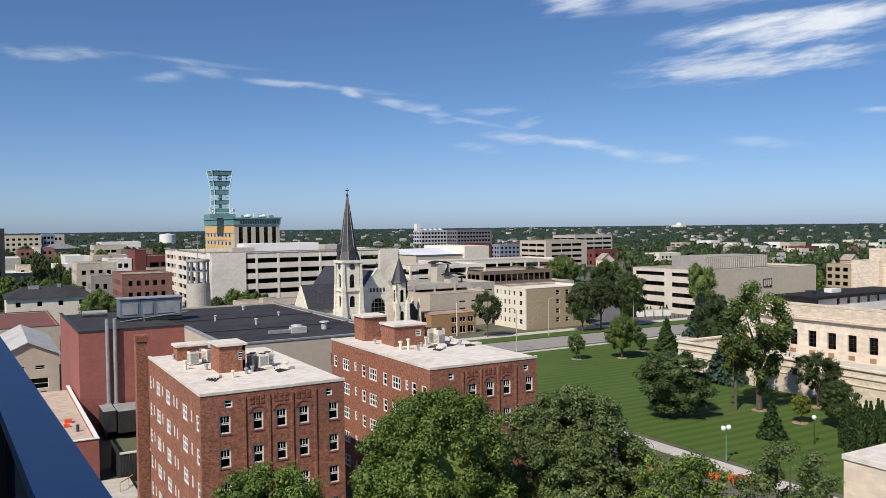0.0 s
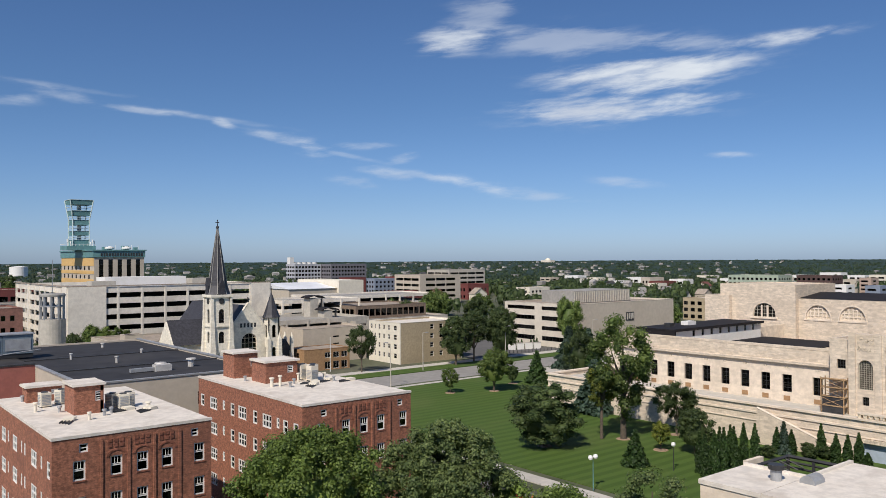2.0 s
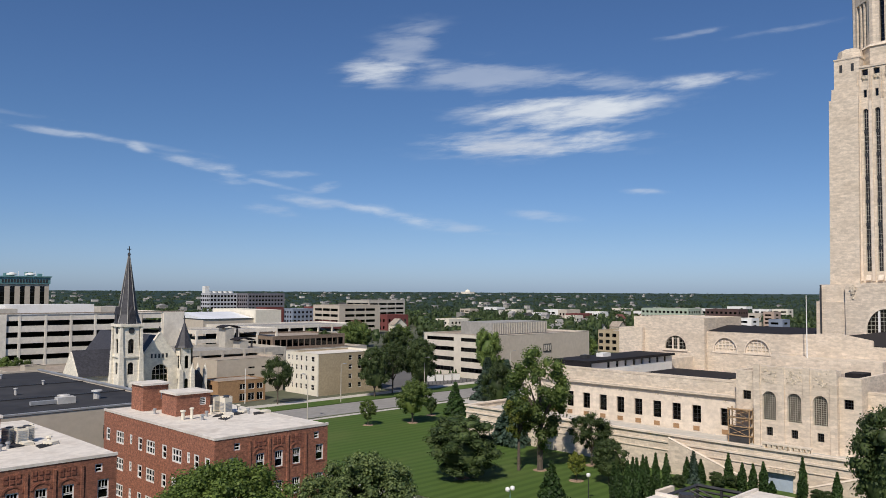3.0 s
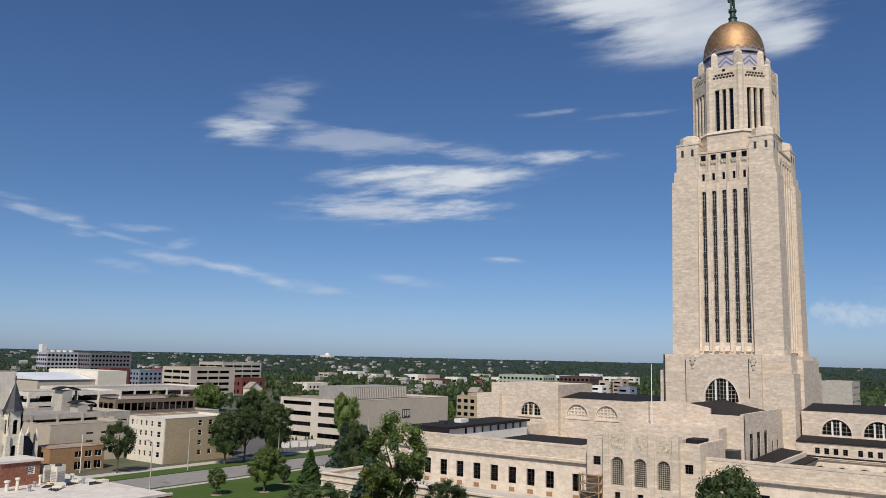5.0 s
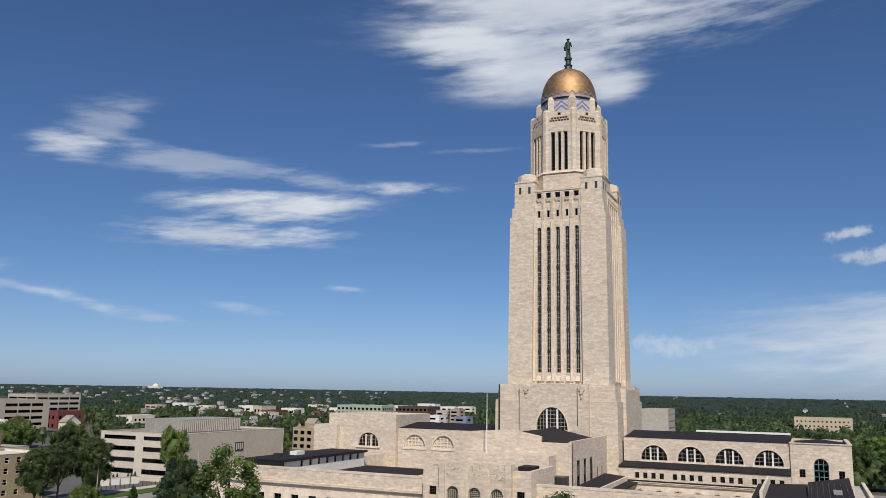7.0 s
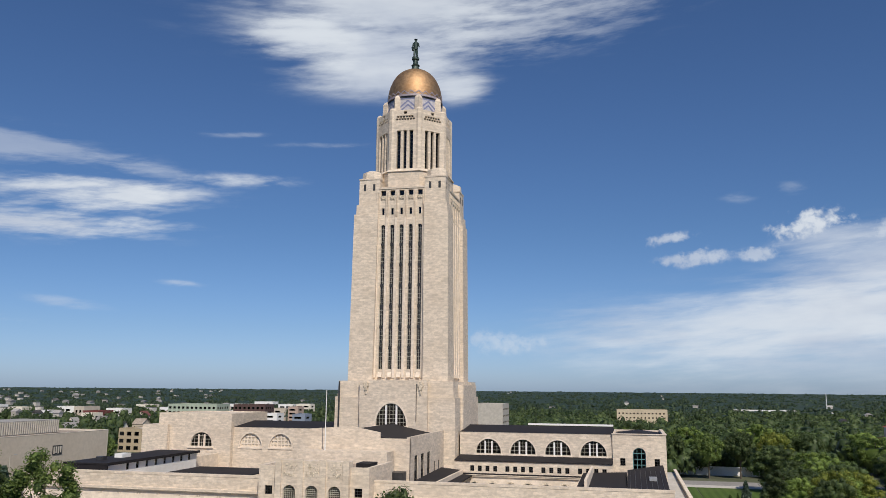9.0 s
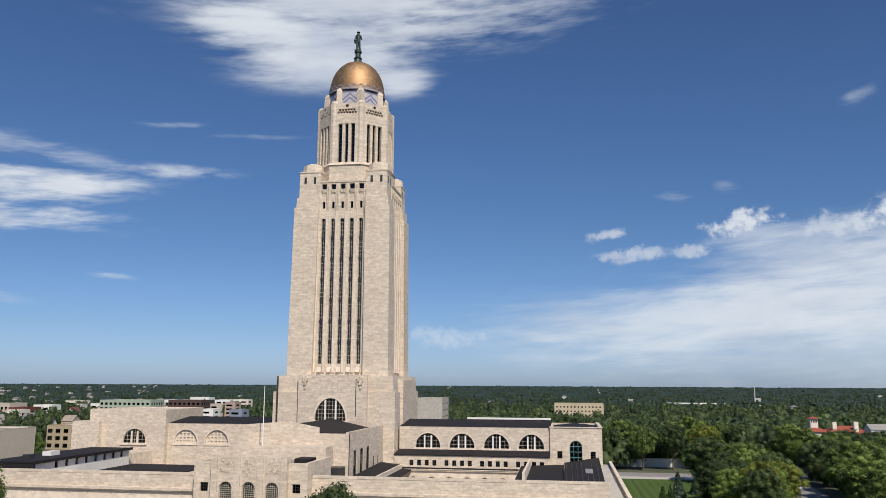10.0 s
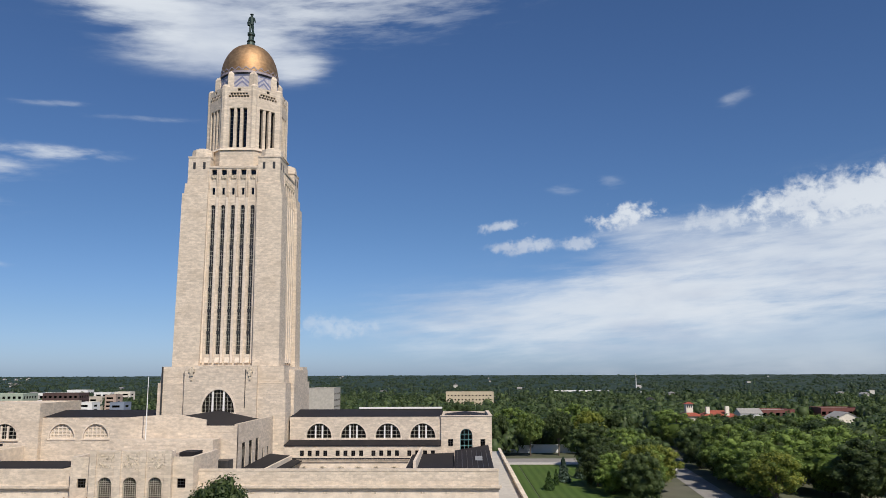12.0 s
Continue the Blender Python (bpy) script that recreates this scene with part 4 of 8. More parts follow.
            fin = Mb().solid([tuple(m @ Vector(q)) for q in ((u - 0.3, -0.3, 31.5), (u + 0.3, -0.3, 31.5), (u + 0.3, 0, 31.5), (u - 0.3, 0, 31.5))], [tuple(m @ Vector(q)) for q in ((u - 0.3, -0.3, 70.6), (u + 0.3, -0.3, 70.6), (u + 0.3, 0, 70.6), (u - 0.3, 0, 70.6))])
            part("pilaster", fin, STONE_PALE, cap, "pale stone pilaster between window slots")
            for s in (-0.22, 0.22):
                rib = Mb().box(u + s - 0.1, -0.28, 70.8, u + s + 0.1, 0, 77.2).mesh("rib", STONE)
                hang("rib", rib, cap, m)
        for i in range(5):
            u = 1.4 + 2.35 * i
            window_part(cap, m, u, u + 1.0, 33.5, 68.8, 0.45, (1, 34), LEAD, GLASS_DARK, True, 0.09, "window_strip")
            for k in range(7):
                z = 38.2 + 5.05 * k
                pan = Mb().box(0.02, 0, 0, 0.98, 0.12, 0.75).mesh("spandrel", DARK_METAL)
                hang("spandrel", pan, cap, m @ Matrix.Translation((u, 0.3, z)))
            window_part(cap, m, u + 0.15, u + 0.8, 71.3, 73.0, 0.3, (0, 0), DARK_METAL, GLASS_DARK)
            # Dark pane added in each parapet opening to stand for the shade behind
            window_part(cap, m, u - 0.15, u + 1.15, 76.15, 77.5, 0.6, (0, 0), DARK_METAL, GLASS_DARK)
            foot = Mb().solid([(0.0, -0.5, 31.6), (1.0, -0.5, 31.6), (1.0, 0.4, 31.6), (0.0, 0.4, 31.6)], [(0.0, 0.3, 33.5), (1.0, 0.3, 33.5), (1.0, 0.4, 33.5), (0.0, 0.4, 33.5)]).mesh("slot_foot", STONE_PALE)
            hang("slot_foot", foot, cap, m @ Matrix.Translation((u, 0, 0)))
        cap_m = Mb().box(-5.8, -11.16, 77.85, 5.8, -10.1, 78.3)
        me = cap_m.mesh("parapet_cap", STONE)
        hang("parapet_cap", me, cap, Matrix.Translation((CX, CY, 0)) @ pose(0, 0, 0, 0, 0, ang))
        for i in range(5):
            u = 1.4 + 2.35 * i
            corbel = Mb().solid([(0.0, -0.02, 74.9), (1.2, -0.02, 74.9), (1.2, 0, 74.9), (0.0, 0, 74.9)], [(-0.1, -0.3, 76.1), (1.3, -0.3, 76.1), (1.3, 0, 76.1), (-0.1, 0, 76.1)])
            corbel.box(0.15, -0.32, 75.3, 0.42, -0.1, 75.8).box(0.8, -0.32, 75.3, 1.07, -0.1, 75.8)
            hang("corbel", corbel.mesh("corbel", STONE_CARVED), cap, m @ Matrix.Translation((u - 0.1, 0, 0)))
    part("tower_roof", Mb().box(CX - 10.1, CY - 10.1, 75.2, CX + 10.1, CY + 10.1, 75.6), ROOF_TAN, cap)
    # the octagon
    ap = 9.2
    side = 2 * ap * math.tan(math.pi / 8)
    part("octagon_foot", Mb().cyl(CX, CY, 75.6, 82.6, (ap + 0.5) / math.cos(math.pi / 8), None, 8, math.pi / 8).cyl(CX, CY, 82.6, 83.2, (ap + 0.8) / math.cos(math.pi / 8), (ap + 0.4) / math.cos(math.pi / 8), 8, math.pi / 8), STONE, cap)
    for k in range(8):
        mm = Matrix.Translation((CX, CY, 0)) @ pose(0, 0, 0, 0, 0, 45 * k) @ Matrix.Translation((-side / 2, -ap, 0))
        mb = Mb()
        bay = (side / 2 - 2.15, side / 2 + 2.15, 83.5, 93.5, False)
        m = wall(mb, (mm.translation.x, mm.translation.y), 45.0 * k, side, 83.2, 95.7, [bay], 1.0)
        part("octagon_face", mb, STONE, cap)
        for c in (-0.78, 0.78):
            col = Mb().box(side / 2 + c - 0.36, 0.12, 83.5, side / 2 + c + 0.36, 0.95, 93.5).box(side / 2 + c - 0.2, 0.04, 83.5, side / 2 + c + 0.2, 0.12, 93.5)
            hang("column", col.mesh("column", STONE), cap, m)
        for h in ((side / 2 - 2.15, side / 2 - 1.14), (side / 2 - 0.42, side / 2 + 0.42), (side / 2 + 1.14, side / 2 + 2.15)):
            window_part(cap, m, *h, 83.5, 93.5, 0.8, (0, 9), DARK_METAL, GLASS_DARK)
        mb = Mb()
        lattice = [(side / 2 - 0.4, side / 2 + 0.4, 97.85, 98.55, False)]
        for r in range(2):
            for c in range(6 if r else 7):
                u = side / 2 - 2.52 + 0.74 * c + (0.37 if r else 0)
                lattice.append((u, u + 0.58, 96.2 + 0.66 * r, 96.74 + 0.66 * r, False))
        wall(mb, (mm.translation.x, mm.translation.y), 45.0 * k, side, 95.7, 98.9, lattice, 0.45)
        # Dark sheet added behind the lattice so its openings look shaded
        hang("parapet_backing", Mb().box(0.6, 0.7, 95.8, side - 0.6, 0.8, 98.7).mesh("parapet_backing", DARK_METAL), cap, mm)
        part("lattice_parapet", mb, STONE, cap)
        a = math.pi / 8 + math.pi / 4 * k
        rc = ap / math.cos(math.pi / 8)
        post = Mb().cyl(CX + (rc - 0.95) * math.cos(a), CY + (rc - 0.95) * math.sin(a), 83.2, 99.0, 1.1, 1.1, 8, a + math.pi / 8)
        post.cyl(CX + (rc - 0.95) * math.cos(a), CY + (rc - 0.95) * math.sin(a), 99.0, 99.6, 1.1, 0.7, 8, a + math.pi / 8)
        part("octagon_post", post, STONE, cap)
        rb = 7.45
        but = Mb().cyl(CX + rb * math.cos(a), CY + rb * math.sin(a), 96.4, 102.8, 1.15, 1.0, 4, a).cyl(CX + rb * math.cos(a), CY + rb * math.sin(a), 102.8, 103.5, 1.0, 0.55, 4, a)
        part("drum_buttress", but, STONE, cap)
        dm = Matrix.Translation((CX, CY, 0)) @ pose(0, 0, 0, 0, 0, 45 * k) @ Matrix.Translation((0, -6.95, 0))
        pn = Mb().box(-2.5, 0, 98.6, 2.5, 0.3, 102.9).mesh("tile_panel", TILE_PALE)
        pan = hang("tile_panel", pn, cap, dm, "pale blue mosaic panel with chevrons")
        # Dark strip in place of the open gap over the panel, shade as colour
        hang("panel_top", Mb().box(-2.5, -0.1, 102.9, 2.5, 0.3, 103.4).mesh("panel_top", DARK_METAL), cap, dm)
        ch = Mb()
        for s in (-1, 1):
            for o in (0.0, 1.1):
                ch.solid([(s * 2.3, -0.06, 98.9 + o), (s * 2.3, 0.0, 98.9 + o), (s * 0.0, 0.0, 100.9 + o), (s * 0.0, -0.06, 100.9 + o)], [(s * 2.3, -0.06, 99.4 + o), (s * 2.3, 0.0, 99.4 + o), (0, 0.0, 101.4 + o), (0, -0.06, 101.4 + o)])
        ch.box(-2.5, -0.06, 102.6, 2.5, 0, 102.9)
        hang("chevron", ch.mesh("chevron", TILE_BLUE), pan, dm)
    part("drum_floor", Mb().cyl(CX, CY, 96.0, 96.6, 9.0, None, 8, math.pi / 8), ROOF_TAN, cap)
    part("drum", Mb().cyl(CX, CY, 96.6, 103.8, 6.9 / math.cos(math.pi / 8), 6.9 / math.cos(math.pi / 8), 8, math.pi / 8), STONE, cap)
    ring = part("dome_ring", Mb().cyl(CX, CY, 103.4, 103.95, 7.4, 7.35, 40), TILE_MAUVE, cap, "mauve mosaic ring with blue zigzags")
    zig = Mb()
    for i in range(24):
        for s in (0, 1):
            a0, a1 = 2 * math.pi * (i + 0.5 * s) / 24, 2 * math.pi * (i + 0.5 * s + 0.5) / 24
            z0, z1 = (103.95, 104.75)[s], (104.75, 103.95)[s]
            pt = lambda r, a, z: (CX + r * math.cos(a), CY + r * math.sin(a), z)
            zig.solid([pt(7.1, a0, z0), pt(7.31, a0, z0), pt(7.31, a1, z1), pt(7.1, a1, z1)], [pt(7.1, a0, z0 + 0.3), pt(7.31, a0, z0 + 0.3), pt(7.31, a1, z1 + 0.3), pt(7.1, a1, z1 + 0.3)])
    part("zigzag", zig, TILE_MAUVE, ring)
    prof = [(7.25 * math.cos(a) ** 0.85, 103.9 + 9.2 * math.sin(a) ** 1.0) for a in [math.pi / 2 * i / 18 for i in range(19)]]
    dome = Mb()
    m = 48
    for r, z in prof[:-1]:
        dome.v += [(CX + r * math.cos(2 * math.pi * i / m), CY + r * math.sin(2 * math.pi * i / m), z) for i in range(m)]
    for k in range(len(prof) - 2):
        dome.f += [(k * m + i, k * m + (i + 1) % m, (k + 1) * m + (i + 1) % m, (k + 1) * m + i) for i in range(m)]
    k = len(prof) - 2
    dome.f.append(tuple(k * m + i for i in range(m)))
    part("dome", dome, GOLD, cap, "golden tiled dome", True)
    ped = Mb().lathe(CX, CY, [(1.7, 112.6), (1.2, 113.3), (0.9, 114.2), (1.15, 114.5), (0.75, 114.9), (0.7, 115.9), (1.0, 116.2), (1.0, 116.6)], 12)
    part("pedestal", ped, BRONZE, cap)
    # flag poles on the west front
    part("pole", Mb().tube((149.0, 57.3, 17.2), (149.0, 57.3, 28.5), 0.12, 0.06), WHITE_PAINT, cap)
    part("pole", Mb().tube((CX - 15.5, CY - 5.6, 21.5), (CX - 15.5, CY - 5.6, 30.0), 0.08, 0.08), DARK_METAL, cap)


tower()


def statue():
    mb = Mb()
    x, y, z = CX, CY, 2 + 116.6
    mb.box(x - 0.8, y - 0.8, z, x + 0.8, y + 0.8, z + 0.25)
    mb.tube((x - 0.35, y + 0.3, z + 0.2), (x - 0.1, y + 0.25, z + 2.7), 0.26, 0.36).tube((x + 0.35, y - 0.35, z + 0.2), (x + 0.05, y - 0.2, z + 2.7), 0.26, 0.36)
    mb.tube((x, y, z + 2.5), (x, y, z + 4.5), 0.55, 0.68).tube((x, y, z + 4.5), (x, y - 0.05, z + 4.8), 0.68, 0.25)
    mb.cyl(x, y, z + 4.8, z + 5.35, 0.3, 0.32, 10).cyl(x, y, z + 5.35, z + 5.5, 0.5, 0.42, 10)
    mb.tube((x, y + 0.65, z + 4.4), (x - 0.3, y + 0.85, z + 3.2), 0.2, 0.17).tube((x - 0.3, y + 0.85, z + 3.2), (x - 0.7, y + 0.4, z + 2.8), 0.17, 0.14)
    mb.tube((x, y - 0.65, z + 4.4), (x + 0.1, y - 0.9, z + 3.2), 0.2, 0.17)
    mb.tube((x - 0.2, y + 0.7, z + 3.2), (x - 0.2, y + 0.6, z + 2.3), 0.5, 0.42)
    ob = tagged(new("statue", mb.mesh("statue", BRONZE)), "dark green bronze statue standing on the dome", "statue")


statue()


TIMBER = surface("raw scaffold timber", (0.40, 0.27, 0.15), 0.8, vary=0.25, grain=3.0)


def scaffold():
    s = thing("scaffold", "timber scaffold with dark netting against the stone wall", "scaffold", (133, 62.4, 5.4))
    for x in (132.2, 133.7):
        for y in (60.5, 64.2):
            part("post", Mb().box(x, y, 5.4, x + 0.14, y + 0.14, 11.3), TIMBER, s)
    for z in (6.6, 8.1, 9.6, 11.0):
        part("ledger", Mb().box(132.15, 60.5, z, 132.2, 64.3, z + 0.18), TIMBER, s)
        part("platform", Mb().box(132.3, 60.5, z - 0.1, 133.8, 64.3, z), TIMBER, s)
    part("netting", Mb().box(132.28, 60.7, 5.5, 132.32, 64.1, 8.3), DARK_METAL, s)
    for k in range(3):
        z = 6.7 + 1.5 * k
        part("brace", Mb().tube((132.12, 60.6, z), (132.12, 64.2, z + 1.3), 0.05, 0.05, 5).tube((132.12, 64.2, z), (132.12, 60.6, z + 1.3), 0.05, 0.05, 5), TIMBER, s)


scaffold()


# ---- the viewer's balcony ----
def balcony():
    b = thing("balcony_rail", "blue metal balcony rail with dark channel and glass", "railing", (0.2, 0.0, 29.4), turn=2.7)
    m = WM[b]
    hang("rail_cap", Mb().box(-0.075, -6, 1.17, 0.022, 9, 1.2).mesh("rail_cap", BLUE_RAIL), b, m)
    hang("channel", Mb().box(-0.06, -6, 1.12, -0.012, 9, 1.17).mesh("channel", DARK_METAL), b, m)
    hang("glass_panel", Mb().box(-0.045, -6, 0.06, -0.035, 9, 1.12).mesh("glass_panel", GLASS), b, m)
    post = Mb().box(-0.065, -0.02, 0.0, -0.046, 0.02, 1.12).mesh("post", DARK_METAL)
    for y in (-4.0, -2.4, 2.4, 4.0, 5.6, 7.2):
        hang("post", post, b, m @ Matrix.Translation((0, y, 0)))
    h = thing("host_building", "plain grey apartment block with the viewer's balcony", "building", (-10, 0, 0))
    part("wall", Mb().box(-22, -14, 0, -1.8, 14, 38), CONCRETE, h)
    part("balcony_floor", Mb().box(-1.8, -6, 29.1, 0.25, 9, 29.4), CONCRETE_DARK, h)


balcony()


# ---- buildings ----
def building(name, label, category, box, h, wall_mat, roof_mat, west=None, south=None, parapet=0.5, z0=0.0, thick=0.35, coping=None, side_mat=None):
    """A flat-roofed building. west, south: (rows of (low, high), columns of (u0, u1), (bars), frame material, pane material)."""
    x0, y0, x1, y1 = box
    b = thing(name, label, category, ((x0 + x1) / 2, (y0 + y1) / 2, z0))
    for facing, origin, length, spec in (("W", (x0, y1), y1 - y0, west), ("S", (x0 + thick, y0), x1 - x0 - 2 * thick, south), ("N", (x1 - thick, y1), x1 - x0 - 2 * thick, None), ("E", (x1, y0), y1 - y0, None)):
        mb = Mb()
        holes = [(u0, u1, a, c, False) for a, c in spec[0] for u0, u1 in spec[1]] if spec else []
        m = wall(mb, origin, facing, length, z0, h, holes, thick)
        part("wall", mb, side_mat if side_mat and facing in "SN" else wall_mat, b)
        for q in holes:
            window_part(b, m, *q[:4], 0.12, spec[2], spec[3], spec[4], rim=min(0.09, 0.12 * (q[3] - q[2])))
    part("roof", Mb().box(x0 + thick, y0 + thick, h - parapet - 0.3, x1 - thick, y1 - thick, h - parapet), roof_mat, b)
    cm, w = coping or wall_mat, thick + 0.06
    part("coping", Mb().box(x0 - 0.06, y0 - 0.06, h, x1 + 0.06, y0 + w, h + 0.1).box(x0 - 0.06, y1 - w, h, x1 + 0.06, y1 + 0.06, h + 0.1).box(x0 - 0.06, y0 + w, h, x0 + w, y1 - w, h + 0.1).box(x1 - w, y0 + w, h, x1 + 0.06, y1 - w, h + 0.1), cm, b)
    return b


def cols(a, pitch, w, count):
    return [(a + pitch * i, a + pitch * i + w) for i in range(count)]


def air_conditioner(x, y, z, turn=0.0, scale=1.0, tall=1.5):
    a = thing("air_conditioner", "pale box-shaped rooftop air conditioner with slatted grille", "air conditioner", (x, y, z), "rooftop air conditioners", turn=turn)
    m = WM[a] @ Matrix.Scale(scale, 4)
    hang("case", Mb().box(-0.5, -0.45, 0.15, 0.5, 0.45, tall).mesh("case", CREAM), a, m)
    hang("fan_cover", Mb().cyl(0, 0, tall, tall + 0.08, 0.36, 0.34, 12).mesh("fan_cover", DARK_METAL), a, m)
    g = Mb()
    for k in range(7):
        g.box(-0.4, -0.48, 0.3 + k * 0.15, 0.4, -0.45, 0.38 + k * 0.15).box(-0.53, -0.35, 0.3 + k * 0.15, -0.5, 0.35, 0.38 + k * 0.15)
    hang("grille", g.mesh("grille", GREY_METAL), a, m)
    hang("feet", Mb().box(-0.5, -0.4, 0, -0.4, 0.4, 0.15).box(0.4, -0.4, 0, 0.5, 0.4, 0.15).mesh("feet", DARK_METAL), a, m)
    return a


def roof_vent(x, y, z, r=0.25, h=0.7, mat=None):
    v = thing("roof_vent", "small metal vent pipe with a cap on the roof", "vent", (x, y, z), "roof vents")
    part("pipe", Mb().cyl(x, y, z, z + h, r * 0.6, None, 10), mat or GREY_METAL, v)
    part("cap", Mb().cyl(x, y, z + h, z + h + 0.15, r, r * 0.9, 10), mat or GREY_METAL, v)
    return v


def apartment(x0, y0, x1, y1, wide_u, label):
    """A brick apartment block with white sash windows and patterned brick panels."""
    h, thick = 17.05, 0.35
    b = thing("brick_apartment_block", label, "apartment block", ((x0 + x1) / 2, (y0 + y1) / 2, 0), "brick apartment blocks")
    rows_w = [(13.9 - 2.87 * i, 15.3 - 2.87 * i) for i in range(5)]
    holes = []
    for u, kind in wide_u:
        w = {"w": 2.0, "n": 0.62, "m": 1.0}[kind]
        for a, c in rows_w:
            low = a + (0.35 if kind == "n" else 0.0)
            holes.append((u, u + w, low, c, False))
    mb = Mb()
    m = wall(mb, (x0, y1), "W", y1 - y0, 0, h, holes, thick)
    part("west_wall", mb, BRICK, b)
    for q in holes:
        window_part(b, m, *q[:4], 0.03, (2 if q[1] - q[0] > 1.2 else 0, 1), WHITE_PAINT, GLASS, rim=0.15)
    holes = []
    for u in (1.2, 4.05, 6.15, 8.2, 11.0):
        for i in range(5):
            holes.append((u, u + 0.95, 13.65 - 2.9 * i, 15.25 - 2.9 * i, False))
    small = [(1.65, 2.35, 15.85, 16.55, False), (10.75, 11.4, 15.85, 16.55, False)]
    mb = Mb()
    m = wall(mb, (x0 + thick, y0), "S", x1 - x0 - 2 * thick, 0, h, holes + small, thick)
    part("south_wall", mb, BRICK, b)
    for q in holes + small:
        window_part(b, m, *q[:4], 0.1, (0, 1), WHITE_PAINT, GLASS, rim=0.11)
    sash = Mb().box(0.11, 0.03, 0, 0.84, 0.07, 0.05).box(0.34, 0.03, 0.05, 0.38, 0.07, 0.62).box(0.57, 0.03, 0.05, 0.61, 0.07, 0.62).mesh("glazing_bar", WHITE_PAINT)
    sill = Mb().box(-0.05, -0.05, -0.1, 1.0, 0.1, 0).mesh("window_sill", BRICK_ARCH)
    for q in holes:
        hang("glazing_bar", sash, b, m @ Matrix.Translation((q[0], 0.08, q[3] - 0.7)))
        hang("window_sill", sill, b, m @ Matrix.Translation((q[0], 0, q[2])))
    for u in (3.35, 5.5, 7.6, 9.75):
        hang("pilaster", Mb().box(0, -0.09, 0, 0.22, 0, 16.6).mesh("pilaster", BRICK), b, m @ Matrix.Translation((u - 0.11, 0, 0)))
    for u in (3.75, 5.85, 7.9):
        arch = Mb()
        for i in range(10):
            a, c = math.pi * i / 10, math.pi * (i + 1) / 10
            pt = lambda r, s, d: (0.78 - r * math.cos(s), d, 15.2 + r * 0.75 * math.sin(s))
            arch.solid([pt(0.62, a, -0.05), pt(0.62, c, -0.05), pt(0.62, c, 0.0), pt(0.62, a, 0.0)], [pt(0.8, a, -0.05), pt(0.8, c, -0.05), pt(0.8, c, 0.0), pt(0.8, a, 0.0)])
        rng = random.Random(3)
        for k in range(3):
            for r in range(2):
                arch.box(0.1 + 0.46 * k, -0.05, 15.95 + 0.4 * r, 0.42 + 0.46 * k, 0.0, 16.25 + 0.4 * r)
        hang("brick_panel", arch.mesh("brick_panel", BRICK_ARCH), b, m @ Matrix.Translation((u, 0, 0)))
    back = Mb()
    wall(back, (x1 - thick, y1), "N", x1 - x0 - 2 * thick, 0, h, (), thick)
    wall(back, (x1, y0), "E", y1 - y0, 0, h, (), thick)
    part("back_wall", back, BRICK, b)
    part("roof", Mb().box(x0 - 0.06, y0 - 0.06, h, x1 + 0.06, y1 + 0.06, h + 0.13), ROOF_WHITE, b, "white membrane roof, stained")
    part("roof_rim", Mb().box(x0 - 0.06, y0 - 0.06, h + 0.13, x1 + 0.06, y0 + 0.22, h + 0.24).box(x0 - 0.06, y0 + 0.22, h + 0.13, x0 + 0.22, y1 + 0.06, h + 0.24), ROOF_WHITE, b)
    # floor inside, near-black: the rooms' dimness is put into its colour
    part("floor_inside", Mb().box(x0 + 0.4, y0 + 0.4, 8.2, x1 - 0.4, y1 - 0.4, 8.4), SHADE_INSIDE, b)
    return b


def penthouse(x0, y0, x1, y1, z, h, label="small brick roof house with a white flat roof"):
    p = thing("roof_house", label, "roof house", ((x0 + x1) / 2, (y0 + y1) / 2, z), "brick roof houses")
    mb = Mb()
    c = (x1 - x0) * 0.62
    wall(mb, (x0, y1), "W", y1 - y0, z, z + h, (), 0.25)
    m = wall(mb, (x0 + 0.25, y0), "S", x1 - x0 - 0.5, z, z + h, [(c, c + 0.75, z + h * 0.45, z + h * 0.8, False)], 0.25)
    wall(mb, (x1 - 0.25, y1), "N", x1 - x0 - 0.5, z, z + h, (), 0.25)
    wall(mb, (x1, y0), "E", y1 - y0, z, z + h, (), 0.25)
    part("wall", mb, BRICK, p)
    window_part(p, m, c, c + 0.75, z + h * 0.45, z + h * 0.8, 0.05, (0, 3), WHITE_PAINT, GLASS, rim=0.09, name="louvre")
    part("roof", Mb().box(x0 - 0.2, y0 - 0.2, z + h, x1 + 0.2, y1 + 0.2, z + h + 0.22), ROOF_WHITE, p)


WEST_WINDOWS = [(0.5, "m"), (2.4, "n"), (4.2, "w"), (7.0, "n"), (9.2, "w"), (12.6, "n"), (13.9, "n"), (16.6, "w"), (19.9, "n"), (22.0, "m")]
apartment(15.5, 67.6, 28.4, 91.2, WEST_WINDOWS, "red-brown brick apartment block with white sash windows")
apartment(37.5, 67.8, 50.3, 93.0, [(0.7, "m"), (3.4, "w"), (6.9, "n"), (9.0, "m"), (11.0, "w"), (14.6, "m"), (16.8, "w"), (19.9, "n"), (21.3, "m"), (23.4, "m")], "red-brown brick apartment block behind a maple")
RZ = 17.13
penthouse(19.5, 76.9, 22.0, 80.2, RZ, 2.6)
penthouse(17.6, 86.6, 20.8, 88.6, RZ, 1.5)
penthouse(41.0, 82.5, 45.0, 86.0, RZ, 2.35)
penthouse(40.0, 88.6, 43.0, 91.6, RZ, 2.9)
for x, y in ((18.5, 83.4), (20.2, 84.2), (23.3, 78.6), (24.0, 77.7), (24.7, 78.4)):
    air_conditioner(x, y, RZ, 12.0 * (x % 3), 0.95)
